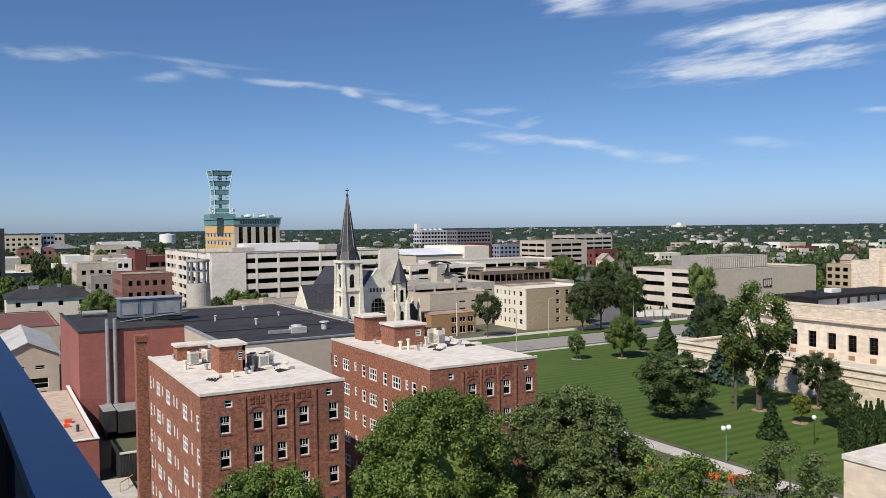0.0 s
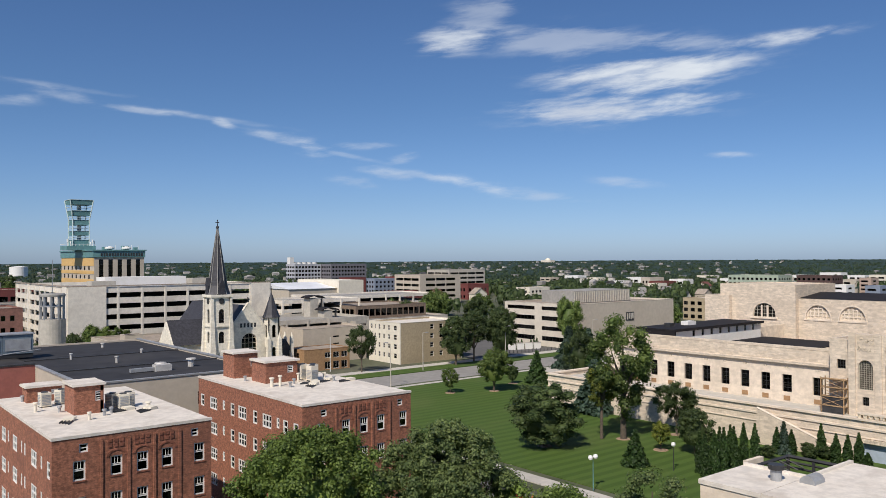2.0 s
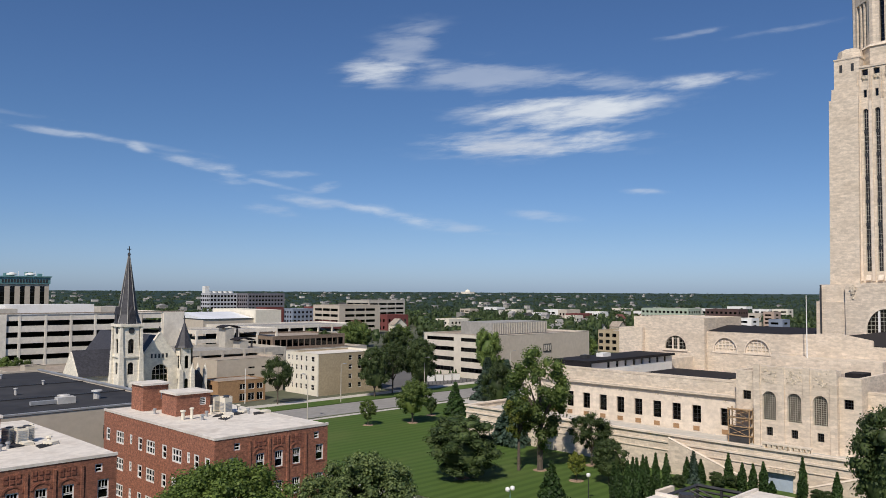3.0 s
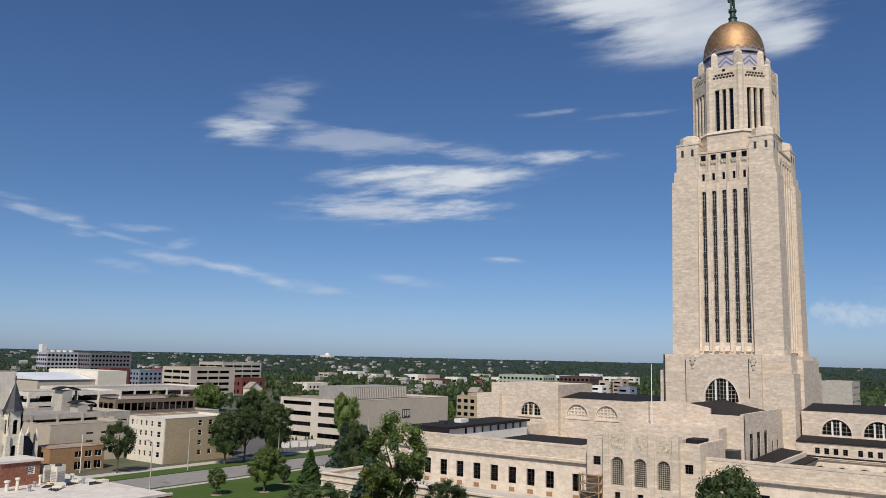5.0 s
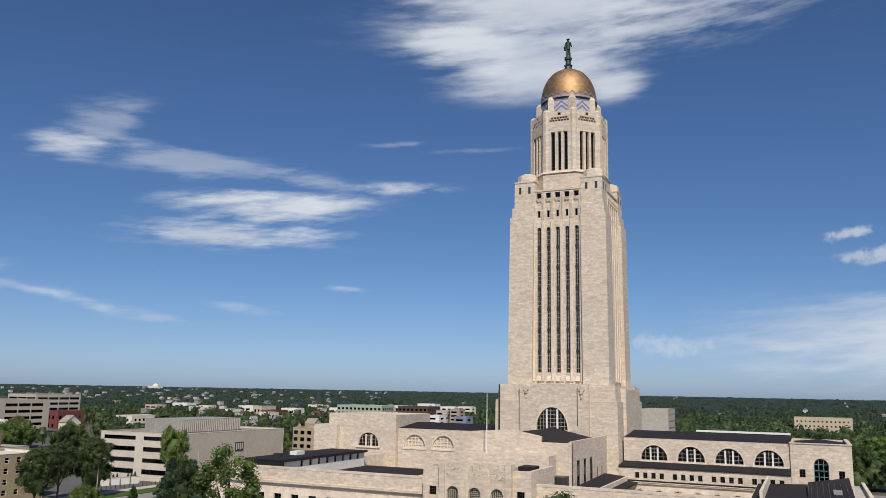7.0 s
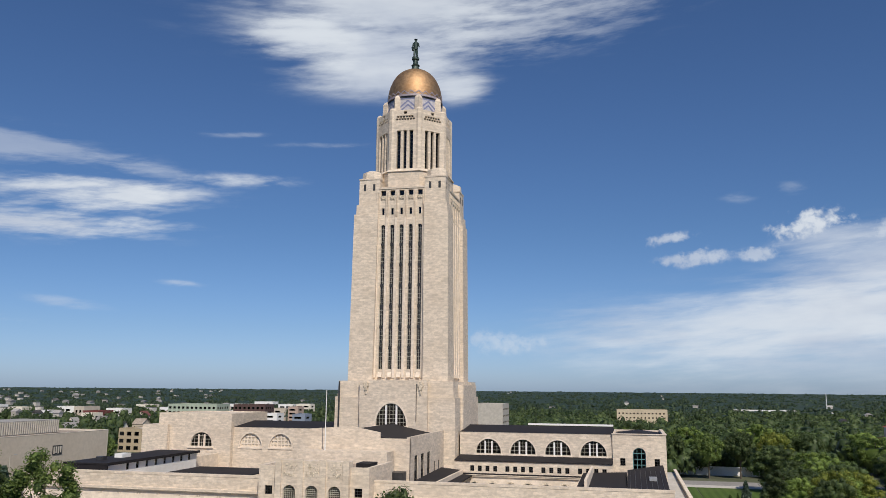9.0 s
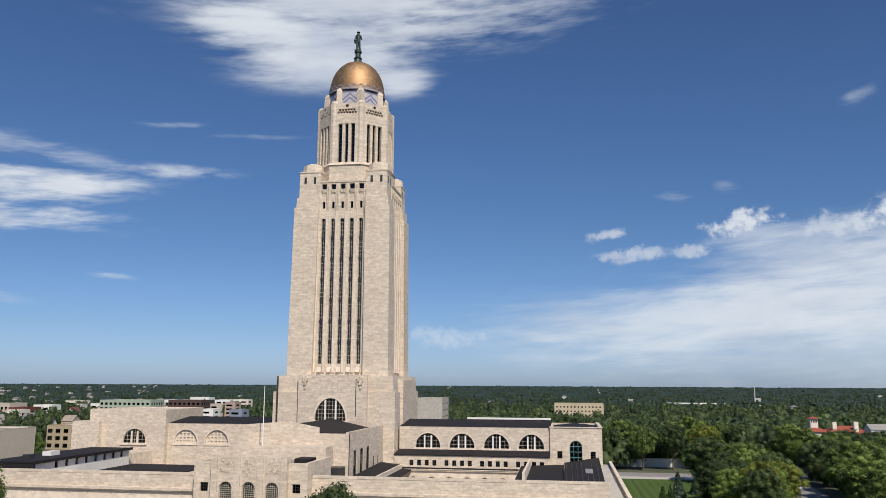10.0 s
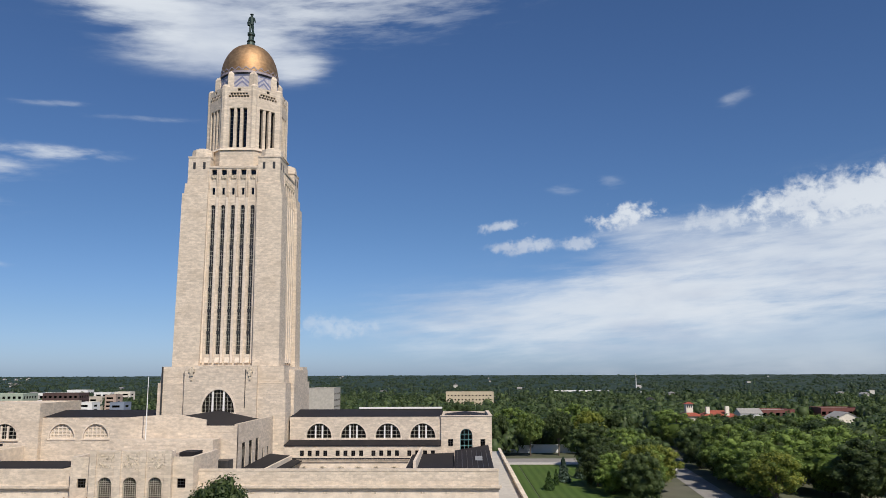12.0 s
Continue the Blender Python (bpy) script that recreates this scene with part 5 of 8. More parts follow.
for x, y in ((45.9, 83.0), (46.8, 82.2), (46.2, 81.2)):
    air_conditioner(x, y, RZ, 8.0 * (x % 3), 1.0, 1.8)
for x, y in ((18.9, 79.5), (21.6, 75.2), (22.4, 75.9), (43.5, 80.5), (42.0, 78.6), (47.9, 79.3), (40.2, 86.0), (17.5, 87.9)):
    roof_vent(x, y, RZ, 0.22, 0.5)


def roof_pipes(x, y, turn):
    p = thing("roof_pipes", "dark cables and low pipes on a white roof", "pipes", (x, y, RZ), "roof pipe runs", turn=turn)
    m = WM[p]
    for k in range(4):
        hang("pipe", Mb().tube((-1.2 + 0.2 * k, -0.5 + 0.3 * k, 0.12), (1.2 - 0.1 * k, -0.4 + 0.28 * k, 0.12), 0.07).mesh("pipe", DARK_METAL), p, m)
    hang("box", Mb().box(0.2, -0.5, 0, 1.1, 0.4, 0.35).mesh("box", CREAM), p, m)


roof_pipes(23.5, 76.6, 10)
roof_pipes(45.0, 79.8, -12)
roof_pipes(47.2, 80.0, 20)
roof_pipes(25.2, 75.2, 30)
roof_pipes(49.0, 78.6, 5)
roof_pipes(44.2, 77.9, 40)
roof_pipes(18.2, 74.2, 60)
for x, y, r, hh in ((40.6, 80.2, 0.3, 0.9), (41.5, 80.0, 0.25, 1.1), (44.6, 81.6, 0.2, 0.9), (48.6, 82.6, 0.25, 0.5), (17.2, 81.0, 0.25, 0.8), (20.0, 74.0, 0.2, 0.6), (26.2, 77.2, 0.3, 0.4), (27.0, 84.5, 0.25, 0.5), (24.3, 86.5, 0.25, 0.6), (49.0, 88.5, 0.25, 0.5)):
    roof_vent(x, y, RZ, r, hh, CREAM)
c = thing("brick_chimney", "tall square brick chimney beside the apartment block", "chimney", (15.2, 94.0, 0))
part("shaft", Mb().box(14.6, 93.4, 0, 15.8, 94.7, 18.6), BRICK, c)
part("cap", Mb().box(14.5, 93.3, 18.6, 15.9, 94.8, 19.3), BRICK_ARCH, c)


def theatre():
    b = thing("red_block_hall", "dull red windowless hall with a black roof", "hall", (20, 148, 0))
    mb = Mb()
    wall(mb, (12.5, 165.0), "W", 32.5, 0, 15.5, (), 0.4)
    wall(mb, (12.9, 132.5), "S", 15.2, 0, 15.5, (), 0.4)
    part("wall", mb, PINK, b)
    part("coping", Mb().box(12.4, 132.4, 15.5, 12.9, 165, 15.75).box(12.9, 132.4, 15.5, 28.1, 132.9, 15.75), DARK_METAL, b)
    part("roof", Mb().box(12.9, 132.9, 14.8, 28.1, 165, 15.25), ROOF_BLACK, b)
    g = thing("black_roofed_hall", "wide hall with beige walls and black membrane roof", "hall", (41, 135, 0))
    mb = Mb()
    m = wall(mb, (28.5, 107.6), "S", 25.0, 0, 15.3, [(14.8, 16.4, 11.2, 13.0, False)], 0.4)
    wall(mb, (28.1, 132.4), "W", 24.8, 0, 15.3, (), 0.4)
    wall(mb, (53.9, 107.6), "E", 57.4, 0, 15.3, (), 0.4)
    wall(mb, (53.5, 165.0), "N", 25.0, 0, 15.3, (), 0.4)
    part("wall", mb, BEIGE, g)
    window_part(g, m, 14.8, 16.4, 11.2, 13.0, 0.15, (0, 1), DARK_METAL, GLASS)
    part("roof", Mb().box(28.5, 108.0, 14.6, 53.5, 132.4, 15.0).box(28.15, 132.41, 14.6, 53.5, 164.6, 15.0), ROOF_BLACK, g)
    for y in (125, 142):
        part("roof_seam", Mb().box(28.5, y, 15.0, 53.5, y + 0.35, 15.16), DARK_METAL, g)
    part("coping", Mb().box(28.0, 107.5, 15.3, 54.0, 108.1, 15.5).box(53.4, 108.1, 15.3, 54.0, 164.9, 15.5).box(28.0, 108.1, 15.3, 28.6, 132.3, 15.5), GREY_METAL, g)
    u = thing("rooftop_plant", "long blue-grey metal air handling unit on a frame", "air handling unit", (25.5, 147, 15.25))
    for i, (a, c) in enumerate(((20.3, 23.6), (23.65, 26.0), (26.05, 30.6))):
        part("section", Mb().box(a, 145.6, 16.0, c, 149.5, 19.1 - 0.15 * (i == 1)), BLUE_METAL, u)
        part("panel", Mb().box(a + 0.4, 145.5, 16.5, c - 0.4, 145.6, 18.4), GREY_METAL, u)
    part("lid", Mb().box(20.1, 145.4, 19.1, 30.8, 149.7, 19.25), GREY_METAL, u)
    part("frame", Mb().box(20.3, 145.7, 15.3, 30.6, 145.9, 16.0).box(20.3, 149.2, 15.3, 30.6, 149.4, 16.0), DARK_METAL, u)
    part("rail", Mb().tube((20, 143.5, 15.6), (31.5, 144.8, 16.6), 0.08).tube((24, 144.6, 15.3), (24, 144.6, 17.0), 0.06), GREY_METAL, u)
    s = thing("skylight", "long silver barrel skylight on a black roof", "skylight", (17.5, 156, 15.25))
    part("dome", Mb().tube((15.6, 158, 15.9), (19.8, 158, 15.9), 0.55, None, 14), GREY_METAL, s)
    part("curb", Mb().box(15.6, 157.5, 15.25, 19.8, 158.5, 15.7), DARK_METAL, s)
    f = thing("exhaust_flues", "pair of tall metal flues on a red wall", "flue", (17, 132, 0))
    for x in (16.5, 17.6):
        part("flue", Mb().cyl(x, 132.1, 4.2, 17.4, 0.28, None, 10), GREY_METAL, f)
        part("clamp", Mb().box(x - 0.4, 131.9, 4.2, x + 0.4, 132.5, 4.4), GREY_METAL, f)
    d = thing("extract_ducts", "dark grey sheet metal ducts between the buildings", "duct", (17.5, 127, 0))
    for x0, x1, z0, z1, y0, y1 in ((15.0, 16.8, 1.2, 4.3, 126.5, 131.8), (17.0, 21.0, 1.0, 4.2, 126.0, 131.8)):
        part("duct", Mb().box(x0, y0, z0, x1, y1, z1), DARK_METAL, d)
        part("top_panel", Mb().box(x0, y0, z1, x1, y1, z1 + 0.06), GREY_METAL, d)
    part("stand", Mb().box(15.2, 126.8, 0, 15.5, 131.5, 1.2).box(20.5, 126.8, 0, 20.8, 131.5, 1.2).box(17.2, 129, 0, 20.4, 131.5, 1.0), DARK_METAL, d)
    e = thing("equipment_enclosure", "dark slatted enclosure with a white rail", "enclosure", (16, 105, 0))
    for k in range(14):
        part("slat", Mb().box(14.3 + 0.31 * k, 104.0, 0, 14.57 + 0.31 * k, 104.1, 3.6), DARK_METAL, e)
    part("side", Mb().box(14.1, 104.0, 0, 14.25, 112, 3.6), DARK_METAL, e)
    part("top_rail", Mb().box(14.1, 103.9, 3.6, 18.7, 104.2, 3.8), WHITE_PAINT, e)
    a = thing("low_annexe", "low annexe with a beige roof and white parapet", "annexe", (7, 126, 0))
    mb = Mb()
    wall(mb, (12.05, 106.2), "E", 38.8, 0, 5.4, (), 0.35)
    wall(mb, (2.0, 106.2), "S", 9.7, 0, 5.4, [(7.2, 8.4, 2.0, 3.0, False)], 0.35)
    wall(mb, (2.0, 145.0), "W", 38.45, 0, 5.4, (), 0.35)
    part("wall", mb, PINK, a)
    part("roof", Mb().box(2.35, 106.55, 4.4, 11.7, 145, 4.8), surface("dusty beige roof", (0.47, 0.385, 0.31), 0.9, vary=0.15, grain=0.8, stain=0.2), a, "dusty beige roof")
    part("coping", Mb().box(11.6, 106.1, 5.4, 12.1, 145, 5.52).box(2, 106.1, 5.4, 11.6, 106.6, 5.52), WHITE_PAINT, a)
    k = thing("roof_kit", "small red and dark tools lying on a roof", "tools", (10.5, 117, 4.8))
    part("box", Mb().box(9.3, 119.5, 4.8, 10.2, 120.3, 5.3).box(9.0, 117.0, 4.8, 9.7, 117.6, 5.2), SAFETY_ORANGE, k)
    part("stand", Mb().cyl(10.4, 114.0, 4.8, 5.7, 0.2, 0.2, 8), DARK_METAL, k)
    for x, y, r, hh in ((42.0, 118.5, 0.9, 0.9), (46.8, 119.0, 0.8, 1.1), (39.5, 131.0, 0.35, 0.9), (47, 142, 0.3, 0.6), (35, 140, 0.3, 0.9), (44.5, 156, 0.4, 0.7)):
        roof_vent(x, y, 15.0, r, hh, PALE_METAL)
    p = thing("roof_fan", "white rooftop fan housing with its duct", "fan", (41.0, 117, 15.0))
    part("housing", Mb().box(40.6, 116.6, 15, 43.0, 118.0, 15.9), PALE_METAL, p)
    part("duct", Mb().box(37.2, 116.9, 15.1, 40.6, 117.6, 15.6), GREY_METAL, p)
    y = thing("loading_deck", "pale concrete deck with a yellow handrail", "deck", (17, 96, 0))
    part("deck", Mb().box(10.5, 94.9, 0, 15.0, 103.5, 0.9), CONCRETE, y)
    part("handrail", Mb().tube((13.2, 98, 1.9), (15, 100.5, 1.9), 0.07).tube((13.2, 98, 0.9), (13.2, 98, 1.9), 0.07).tube((14.4, 99.7, 0.9), (14.4, 99.7, 1.9), 0.07), YELLOW_PANEL, y)


theatre()


def gabled(name, label, category, box, eave, ridge, wall_mat, roof_mat, along="x", windows=(), over=0.4, group=""):
    """A gabled house; windows: (facing, u0, u1, low, high)."""
    x0, y0, x1, y1 = box
    b = thing(name, label, category, ((x0 + x1) / 2, (y0 + y1) / 2, 0), group)
    for facing, origin, length in (("W", (x0, y1), y1 - y0), ("S", (x0 + 0.3, y0), x1 - x0 - 0.6), ("N", (x1 - 0.3, y1), x1 - x0 - 0.6), ("E", (x1, y0), y1 - y0)):
        mb = Mb()
        hs = [(u0, u1, a, c, False) for f, u0, u1, a, c in windows if f == facing]
        m = wall(mb, origin, facing, length, 0, eave, hs, 0.3)
        part("wall", mb, wall_mat, b)
        for q in hs:
            window_part(b, m, *q[:4], 0.1, (0, 1), WHITE_PAINT, GLASS)
    part("gable_wall", Mb().gable(x0 + 0.05, y0 + 0.05, x1 - 0.05, y1 - 0.05, eave, ridge - 0.12, along), wall_mat, b)
    z0, z1 = eave - 0.05, ridge
    mb = Mb()
    xm, ym = (x0 + x1) / 2, (y0 + y1) / 2
    if along == "x":
        for s, ye in ((-1, y0 - over), (1, y1 + over)):
            mb.solid([(x0 - over, ye, z0), (x1 + over, ye, z0), (x1 + over, ym, z1), (x0 - over, ym, z1)] if s < 0 else [(x1 + over, ye, z0), (x0 - over, ye, z0), (x0 - over, ym, z1), (x1 + over, ym, z1)], [(x0 - over, ye, z0 + 0.2), (x1 + over, ye, z0 + 0.2), (x1 + over, ym, z1 + 0.2), (x0 - over, ym, z1 + 0.2)] if s < 0 else [(x1 + over, ye, z0 + 0.2), (x0 - over, ye, z0 + 0.2), (x0 - over, ym, z1 + 0.2), (x1 + over, ym, z1 + 0.2)])
    else:
        for s, xe in ((-1, x0 - over), (1, x1 + over)):
            q = [(xe, y1 + over, z0), (xe, y0 - over, z0), (xm, y0 - over, z1), (xm, y1 + over, z1)] if s < 0 else [(xe, y0 - over, z0), (xe, y1 + over, z0), (xm, y1 + over, z1), (xm, y0 - over, z1)]
            mb.solid(q, [(a, c, d + 0.2) for a, c, d in q])
    part("roof", mb, roof_mat, b)
    return b


gabled("warehouse", "weathered warehouse with a pale metal gable roof", "warehouse", (2.0, 168.0, 12.4, 200.0), 7.6, 10.2, BEIGE, PALE_METAL, "y", [("S", 2.6, 4.3, 5.0, 5.8), ("S", 6.0, 7.7, 5.0, 5.8), ("S", 3.0, 8.2, 1.4, 3.4), ("S", 6.8, 7.9, 0.3, 0.9)])
building("red_roofed_shed", "low shed with a flat dull red roof", "shed", (-12, 206, 15.5, 246), 9.0, BEIGE, RED_ROOF, parapet=0.25, coping=RED_ROOF)
ys = building("yellow_store", "pale yellow building with a dark hipped roof", "building", (6, 262, 29, 284), 11.4, CREAM, ROOF_BLACK, south=([(9.0, 10.4)], cols(2.0, 5.6, 1.3, 4), (0, 1), DARK_METAL, GLASS), parapet=0.1)
part("hipped_roof", Mb().hip(5.4, 261.4, 29.6, 284.6, 11.4, 14.3, 6), ROOF_BLACK, ys)
part("roof_vent", Mb().box(12, 270, 13.2, 15, 271, 14.6), GREY_METAL, ys)
part("roof_vent", Mb().box(20, 271, 13.2, 21, 272, 14.8), GREY_METAL, ys)
building("cream_house", "small cream building beside trees", "building", (-22, 262, -3, 280), 9.0, CREAM, ROOF_TAN, south=([(2.0, 3.6), (5.4, 7.0)], cols(12, 2.5, 1.2, 3), (0, 1), WHITE_PAINT, GLASS))


def cooling_tower():
    x, y = 51.5, 224.0
    s = thing("round_tower", "round pale tower with an open columned top and mast", "tower", (x, y, 0))
    part("body", Mb().cyl(x, y, 0, 16.2, 3.2, None, 28), CONCRETE, s, smooth=False)
    for k in range(10):
        a = 2 * math.pi * k / 10
        part("column", Mb().box(x + 2.8 * math.cos(a) - 0.2, y + 2.8 * math.sin(a) - 0.2, 16.2, x + 2.8 * math.cos(a) + 0.2, y + 2.8 * math.sin(a) + 0.2, 22.0), GREY_METAL, s)
    part("ring", Mb().lathe(x, y, [(3.0, 22.0), (3.15, 22.1), (3.15, 22.5), (2.9, 22.8)], 28), CONCRETE_DARK, s)
    part("ring_low", Mb().cyl(x, y, 19.4, 19.7, 3.0, None, 28), GREY_METAL, s)
    part("mast", Mb().tube((x, y, 22.8), (x, y, 31.5), 0.12, 0.05), GREY_METAL, s)


cooling_tower()


def garage(name, label, box, levels, pitch, top, bay, wall_mat, blank_w=(), blank_s=(), depth_wall=1.15):
    """An open parking deck: slabs, parapet bands, columns, with blank walled stretches (u0, u1)."""
    x0, y0, x1, y1 = box
    b = thing(name, label, "car park building", ((x0 + x1) / 2, (y0 + y1) / 2, 0))
    for i in range(levels + 1):
        z = top - depth_wall - pitch * i
        if z < 0:
            break
        part("deck", Mb().box(x0 + 0.35, y0 + 0.35, z, x1 - 0.35, y1 - 0.35, z + 0.3), CONCRETE_DARK, b)
        for q in ((x0, y0, x1, y0 + 0.34), (x0, y0 + 0.35, x0 + 0.34, y1), (x1 - 0.34, y0 + 0.35, x1, y1), (x0 + 0.35, y1 - 0.34, x1 - 0.35, y1)):
            part("parapet", Mb().box(q[0], q[1], z - 0.35, q[2], q[3], z + depth_wall), wall_mat, b)
    n_s, n_w = max(1, round((x1 - x0) / bay)), max(1, round((y1 - y0) / bay))
    for i in range(n_s + 1):
        x = x0 + (x1 - x0) * i / n_s
        for yy in (y0 - 0.12, y1 - 0.5):
            part("column", Mb().box(x - 0.35, yy, 0, x + 0.35, yy + 0.6, top - 0.05), wall_mat, b)
    for i in range(1, n_w):
        y = y0 + (y1 - y0) * i / n_w
        part("column", Mb().box(x0 - 0.12, y - 0.35, 0, x0 + 0.5, y + 0.35, top - 0.05), wall_mat, b)
    for u0, u1 in blank_s:
        part("blank_wall", Mb().box(x0 + u0, y0 - 0.4, 0, x0 + u1, y0 + 0.6, top + 0.15), wall_mat, b)
    for u0, u1 in blank_w:
        part("blank_wall", Mb().box(x0 - 0.4, y1 - u1, 0, x0 + 0.6, y1 - u0, top + 0.15), wall_mat, b)
    # Near-black block within the decks, added to give their inner shade
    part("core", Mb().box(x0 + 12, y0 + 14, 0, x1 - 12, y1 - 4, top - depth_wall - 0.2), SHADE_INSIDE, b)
    return b


g = garage("parking_garage", "large cream concrete parking garage with open decks", (66, 268, 135, 342), 6, 3.5, 22.8, 7.3, GARAGE_WALL, [(20, 22), (69, 74)], [(0, 11.5), (61.5, 69)], 1.55)
part("roof_edge", Mb().box(65.7, 267.7, 22.95, 135.3, 268.5, 23.3).box(65.7, 268.5, 22.95, 66.5, 342, 23.3), ROOF_TAN, g, "brown roof edge")
part("roof_plant", Mb().box(84, 292, 21.9, 113, 302, 25.4), WHITE_PAINT, g, "white rooftop plant room")
part("roof_plant", Mb().box(78, 286, 21.9, 86, 292, 24.2), CONCRETE, g)
part("stair_head", Mb().box(117, 296, 21.9, 127, 303, 24.4), CONCRETE, g)
building("low_ramp_building", "low beige building with a small dark roofed house", "building", (68, 226, 112, 250), 8.6, BEIGE, ROOF_TAN, south=([(2.5, 5.5)], cols(16, 7, 5, 3), (1, 0), DARK_METAL, GLASS_DARK))
building("low_ramp_house", "little beige stair house with a dark roof", "building", (69, 222, 74, 225.8), 11.0, BEIGE, COPPER_ROOF, parapet=0.0)


def green_building():
    b = building("teal_topped_tower_block", "office block with teal crown, yellow side and mast tower", "office block", (118, 428, 143, 492), 33.0, BEIGE, ROOF_TAN, west=([(22.0, 24.0), (26.5, 28.5)], cols(5, 8, 3.0, 7), (0, 0), DARK_METAL, GLASS_DARK), south=([(14, 32.0)], cols(2.0, 4.6, 2.2, 5), (0, 6), DARK_METAL, GLASS_DARK))
    part("yellow_cladding", Mb().box(117.8, 428.4, 24.6, 117.98, 491.6, 26.3).box(117.8, 428.4, 28.7, 117.98, 491.6, 32.8).box(117.8, 428.4, 14.0, 117.98, 491.6, 21.8), YELLOW_PANEL, b)
    part("crown", Mb().box(117.5, 427.5, 33.1, 143.5, 492.5, 36.4), TEAL, b)
    part("crown_edge", Mb().box(117.0, 427.0, 36.4, 144.0, 493, 37.0), TEAL, b)
    for k in range(16):
        part("crown_window", Mb().box(121 + 1.35 * k, 427.3, 33.8, 121.8 + 1.35 * k, 427.49, 35.4), DARK_METAL, b)
    for x, y, s in ((137, 440, 1.6), (128, 445, 1.2), (141, 436, 1.0)):
        part("roof_unit", Mb().box(x - s, y - s, 37.0, x + s, y + s, 37 + 1.4 * s), TEAL, b)
    cx, cy = 117.2, 453.0
    part("tower_foot", Mb().box(cx - 7.6, cy - 7, 37, cx + 6.6, cy + 7, 39.2), TEAL, b)
    part("foot_rail", Mb().box(cx - 7.6, cy - 7.05, 40.0, cx + 6.6, cy - 6.95, 40.15).box(cx - 7.65, cy - 7, 40.0, cx - 7.55, cy + 7, 40.15), WHITE_PAINT, b)
    for k in range(8):
        part("rail_post", Mb().box(cx - 7.6 + 2.0 * k, cy - 7.05, 39.2, cx - 7.5 + 2.0 * k, cy - 6.95, 40.0), WHITE_PAINT, b)
    reach = lambda z: 4.15 if z <= 53 else 4.15 + (z - 53) * 0.155
    for sx in (-1, 1):
        for sy in (-1, 1):
            leg = Mb()
            for z0, z1 in ((39.2, 53.0), (53.0, 63.3)):
                leg.tube((cx + sx * reach(z0), cy + sy * reach(z0), z0), (cx + sx * reach(z1), cy + sy * reach(z1), z1), 0.3, 0.3, 6)
            part("tower_leg", leg, PALE_TEAL, b, "pale painted corner leg")
    for z, hgt in ((39.2, 3.2), (44.8, 2.2), (50.2, 2.7), (55.2, 2.6), (61.0, 2.4)):
        a, c = reach(z) - 0.15, reach(z + hgt) - 0.15
        deck = part("tower_deck", Mb().frustum(cx, cy, z, a, a, z + hgt, c, c), TEAL, b)
        part("deck_edge", Mb().box(cx - c - 0.2, cy - c - 0.2, z + hgt, cx + c + 0.2, cy + c + 0.2, z + hgt + 0.18), PALE_TEAL, deck)
    for z in (43.6, 48.6, 54.2, 59.6):
        a = reach(z) + 0.05
        for q in ((-a, -a, a, -a + 0.12), (-a, a - 0.12, a, a), (-a, -a, -a + 0.12, a), (a - 0.12, -a, a, a)):
            part("tower_rail", Mb().box(cx + q[0], cy + q[1], z, cx + q[2], cy + q[3], z + 0.16), PALE_TEAL, b)
    for sx in (-0.5, 0.5):
        part("tower_post", Mb().box(cx + sx * 4.0 - 0.12, cy - 3.9, 42.4, cx + sx * 4.0 + 0.12, cy - 3.7, 61.0), PALE_TEAL, b)
    part("tower_core", Mb().box(cx - 0.9, cy - 0.9, 39.2, cx + 0.9, cy + 0.9, 61), GREY_METAL, b)
    for x, y, h in ((cx - 7.2, cy - 6.2, 3.6), (cx - 5.6, cy - 6.0, 2.4), (cx + 5.2, cy - 6.2, 3.4), (cx + 6.2, cy - 5.6, 2.8), (cx + 4.4, cy - 6.0, 2.0)):
        part("antenna", Mb().tube((x, y, 39.2), (x, y, 39.2 + h), 0.12).cyl(x, y, 39.2 + h * 0.5, 39.2 + h, 0.4, 0.4, 8), WHITE_PAINT, b)
    for x in (129.5, 133.0, 137.5, 141.0):
        part("roof_mast", Mb().tube((x, 431, 37.0), (x, 431, 39.4), 0.1), WHITE_PAINT, b)
    for x in (127.0, 135.5):
        part("roof_pod", Mb().lathe(x, 433, [(0.8, 37.0), (2.4, 37.6), (2.4, 38.2), (0.6, 38.8)], 14), WHITE_PAINT, b)


green_building()


